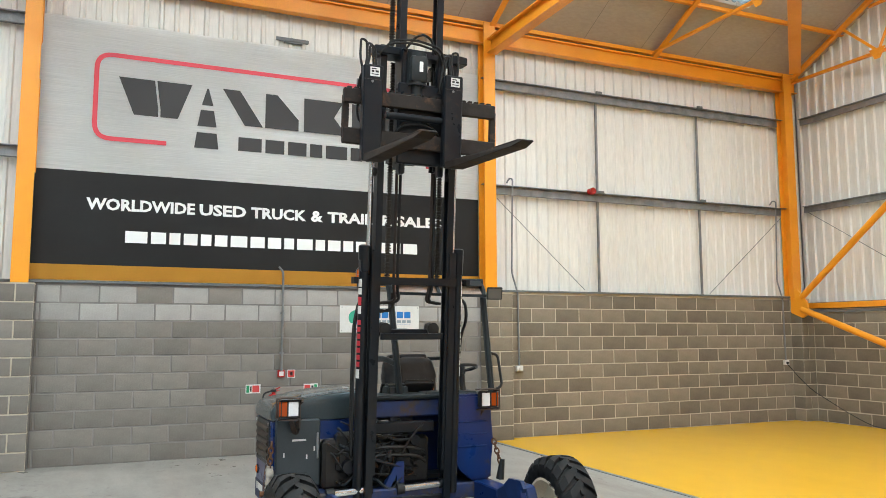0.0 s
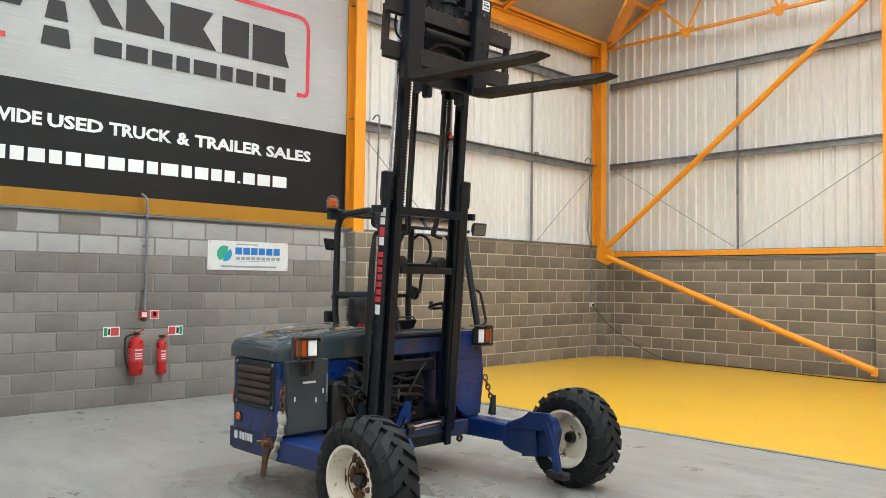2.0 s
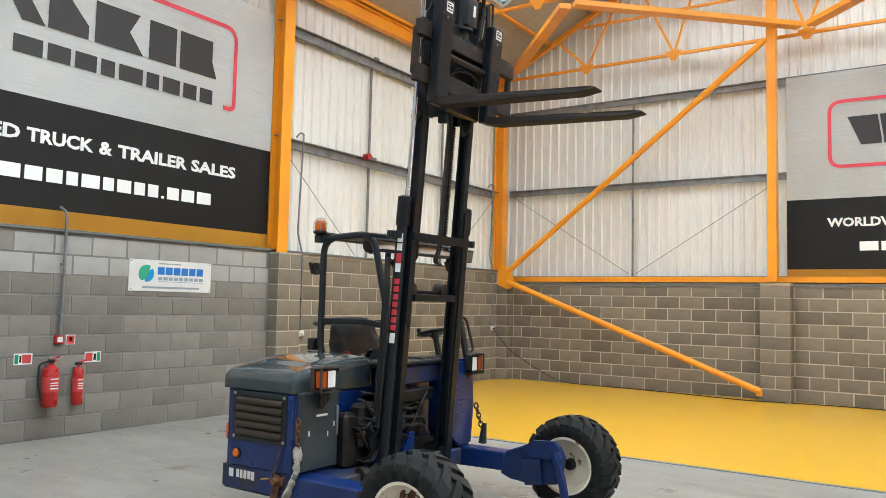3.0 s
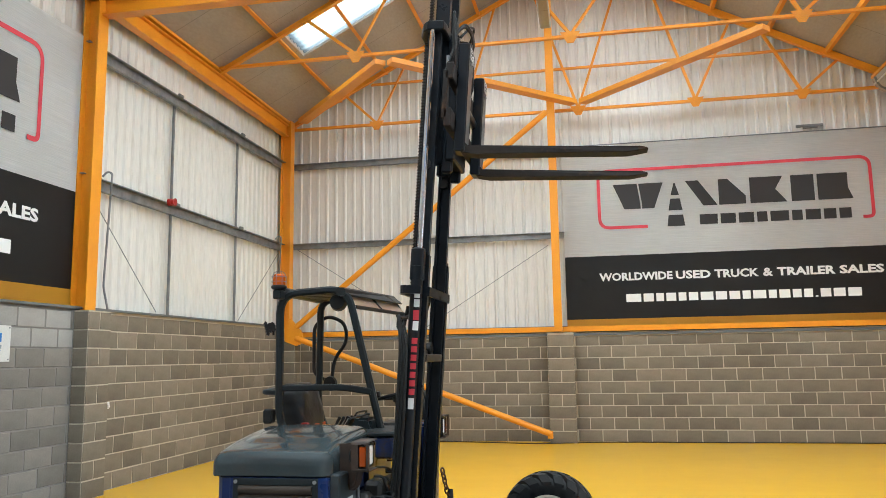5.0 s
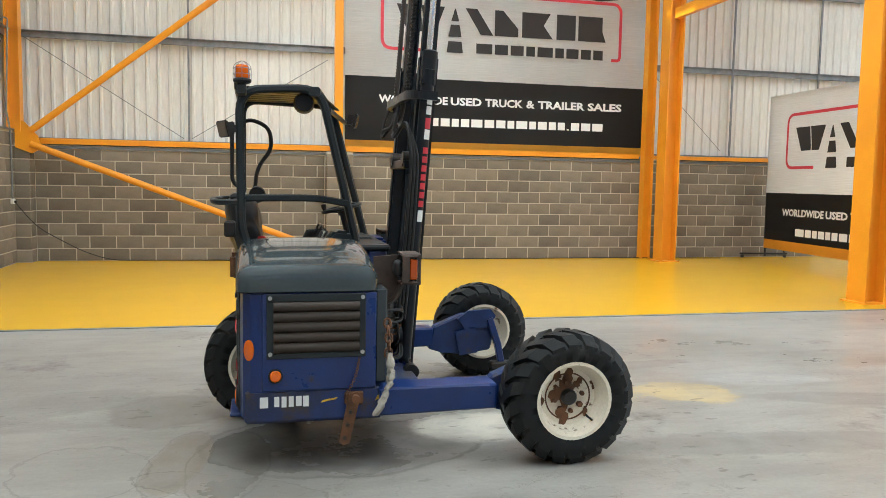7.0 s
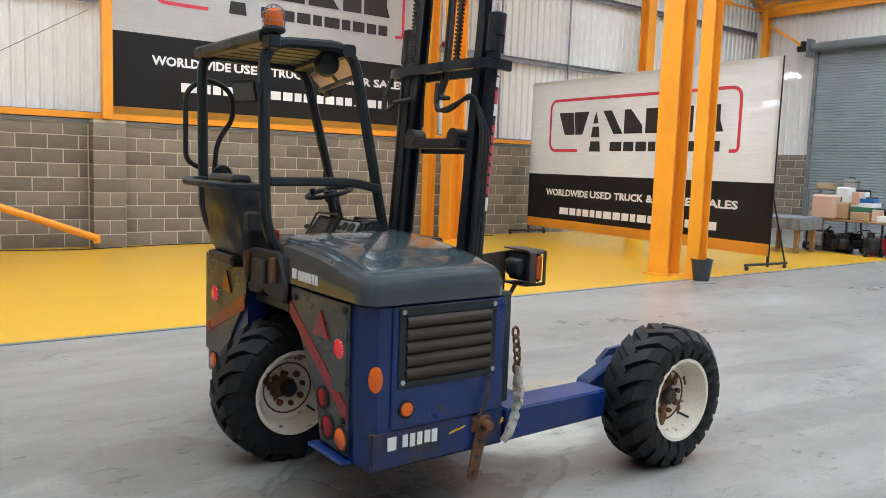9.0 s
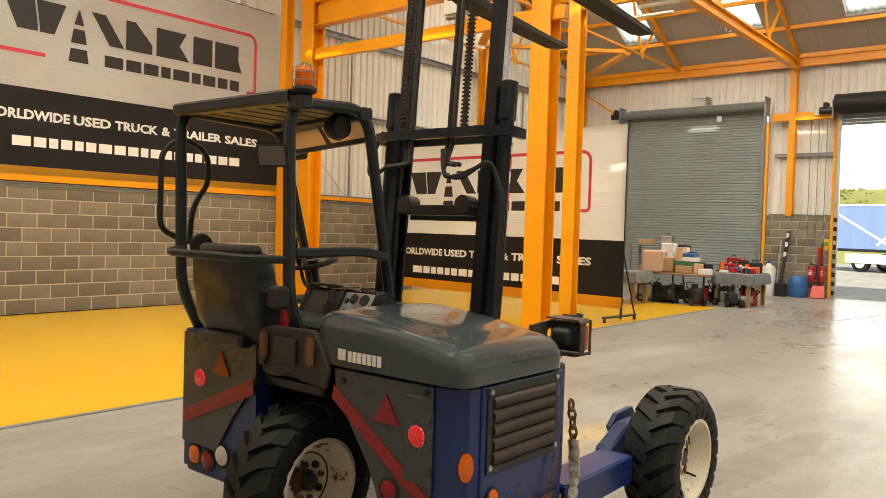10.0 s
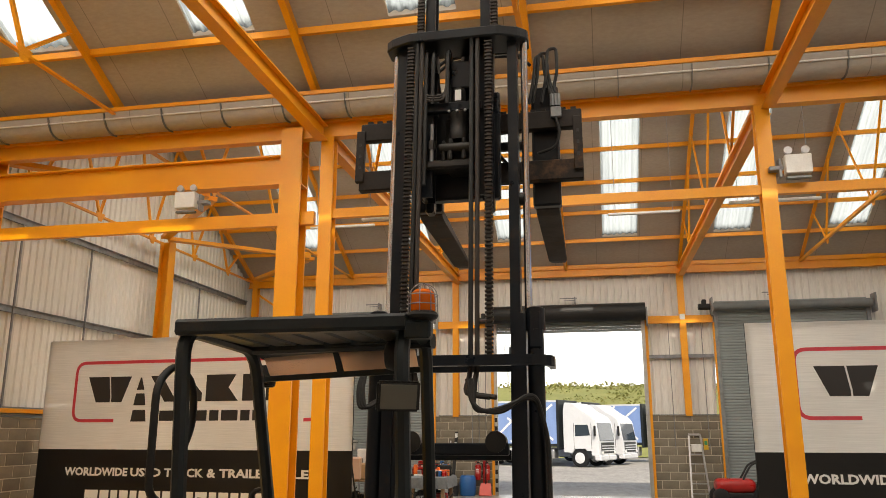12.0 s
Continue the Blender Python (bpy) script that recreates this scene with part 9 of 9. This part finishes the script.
def lay(parent, origin, along, length, top, pick, skip=(), limit=300, shift=0.0):
    """Stretcher courses from the floor up. pick(s, z): the material; skip: stretches (from, to) that a pier covers."""
    a = Vector(along).normalized()
    yaw = math.atan2(a.y, a.x)
    rest = {}
    count = 0
    z, row = 0.0, 0
    while z < top - 0.04:
        h = min(COURSE, top - z)
        s = -LONG / 2 * (row % 2) - shift
        while s < length:
            s0, s1 = max(0.0, s), min(length, s + LONG)
            s += LONG
            for u, v in skip:
                if u < s1 and v > s0:
                    if s0 < u:
                        s1 = u
                    elif s1 > v:
                        s0 = v
                    else:
                        s1 = s0
            if s1 - s0 < 0.04:
                continue
            c = Vector(origin) + a * (s0 + s1) / 2 + Vector((0, 0, z + h / 2))
            m = Matrix.Translation(c + Vector((0, 0, random.uniform(-0.0015, 0.0015)))) @ Matrix.Rotation(yaw, 4, "Z")
            if count < limit:
                block(parent, m @ Matrix.Translation((0, random.uniform(-0.002, 0.001), 0)), s1 - s0, h, pick((s0 + s1) / 2, z))
                count += 1
            else:
                rest.setdefault(pick((s0 + s1) / 2, z), []).append((m, s1 - s0, h))
        z += COURSE
        row += 1
    for material, items in rest.items():
        vs, fs = [], []
        for m, w, h in items:
            w, h, e = w - 0.015, h - 0.014, 0.005
            k = len(vs)
            vs += [tuple(m @ Vector(p)) for p in ((-w / 2 + e, 0, -h / 2 + e), (w / 2 - e, 0, -h / 2 + e), (w / 2 - e, 0, h / 2 - e), (-w / 2 + e, 0, h / 2 - e), (-w / 2, 0.008, -h / 2), (w / 2, 0.008, -h / 2), (w / 2, 0.008, h / 2), (-w / 2, 0.008, h / 2))]
            fs += [(k, k + 1, k + 2, k + 3)] + [(k + j, k + 4 + j, k + 4 + (j + 1) % 4, k + (j + 1) % 4) for j in range(4)]
        me = bpy.data.meshes.new("blockwork")
        me.from_pydata(vs, [], fs)
        me.materials.append(material)
        ob = new("blockwork", me)
        ob.parent = parent
        tagged(ob, kind="stuff")


def pier(name, x0, x1, y0, y1, top, face, material, label):
    """A block pier: core and its quoins, course by course."""
    core = structure(name, boxes((x0 + 0.006, x1 - 0.006, y0 + 0.006, y1 - 0.006, 0, top)), MORTAR, label, "pier")
    z, row = 0.0, 0
    while z < top - 0.04:
        h = min(COURSE, top - z)
        for fx, yaw, c, w in (("x", 90, Vector((x1, (y0 + y1) / 2, 0)), y1 - y0), ("y", 0, Vector(((x0 + x1) / 2, y0, 0)), x1 - x0), ("Y", 180, Vector(((x0 + x1) / 2, y1, 0)), x1 - x0), ("X", -90, Vector((x0, (y0 + y1) / 2, 0)), y1 - y0)):
            if fx not in face:
                continue
            d = Vector((math.cos(radians(yaw)), math.sin(radians(yaw)), 0))
            cuts = [(-w / 2, 0.0), (0.0, w / 2)] if row % 2 and w > 0.3 else [(-w / 2, w / 2)]
            for a, b in cuts:
                m = Matrix.Translation(c + d * (a + b) / 2 + Vector((0, 0, z + h / 2))) @ Matrix.Rotation(radians(yaw), 4, "Z")
                block(core, m, b - a, h, material)
        z += COURSE
        row += 1
    return core


random.seed(3)
bay_a0, bay_a1 = -2.86, 3.38      # the bay below the banner, of smoother grey blocks


def pick_west(s, z):
    y = s - 5.0
    if y < 3.4:
        return BLOCK_PALE if z > 1.7 and random.random() < 0.93 else BLOCK_SMOOTH
    return BLOCK


lay(wall_west_bay, (W1, -5.0, 0), (0, 1, 0), 8.38, TOP1, pick_west, skip=((1.78, 2.2),), limit=220)
lay(wall_west, (W1, 3.84, 0), (0, 1, 0), 6.1, TOP1, lambda s, z: BLOCK, limit=220)
lay(wall_north, (W1, W2, 0), (1, 0, 0), 16.2, TOP2 - 0.07, lambda s, z: BLOCK, skip=((0, 0.25), (5.32, 5.82)), limit=330)
lay(wall_east, (W3, 4.31, 0), (0, -1, 0), 4.31 - DOOR_Y1 - 0.1, TOP3, lambda s, z: BLOCK)
lay(wall_east, (W3, W2, 0), (0, -1, 0), W2 - 8.55, TOP3, lambda s, z: BLOCK)
lay(wall_east, (W3, DOOR_Y0 - 0.1, 0), (0, -1, 0), 3.72 + DOOR_Y0 - 0.1, TOP3, lambda s, z: BLOCK)
pier("pier_west", W1 - 0.01, W1 + 0.2, -3.22, -2.8, TOP1 - 0.02, "xyY", BLOCK_SMOOTH, "grey block pier below a column")
pier("pier_west", W1 - 0.01, W1 + 0.2, 3.38, 3.84, TOP1 - 0.02, "xyY", BLOCK, "grey block pier below a column")
pier("pier_corner", W1 - 0.01, W1 + 0.25, W2 - 0.3, W2 + 0.01, TOP2, "xy", BLOCK, "grey block pier in the corner")
pier("pier_north", 0.44, 0.94, W2 - 0.3, W2 + 0.01, TOP2, "xyX", BLOCK, "grey block pier below the gable column")
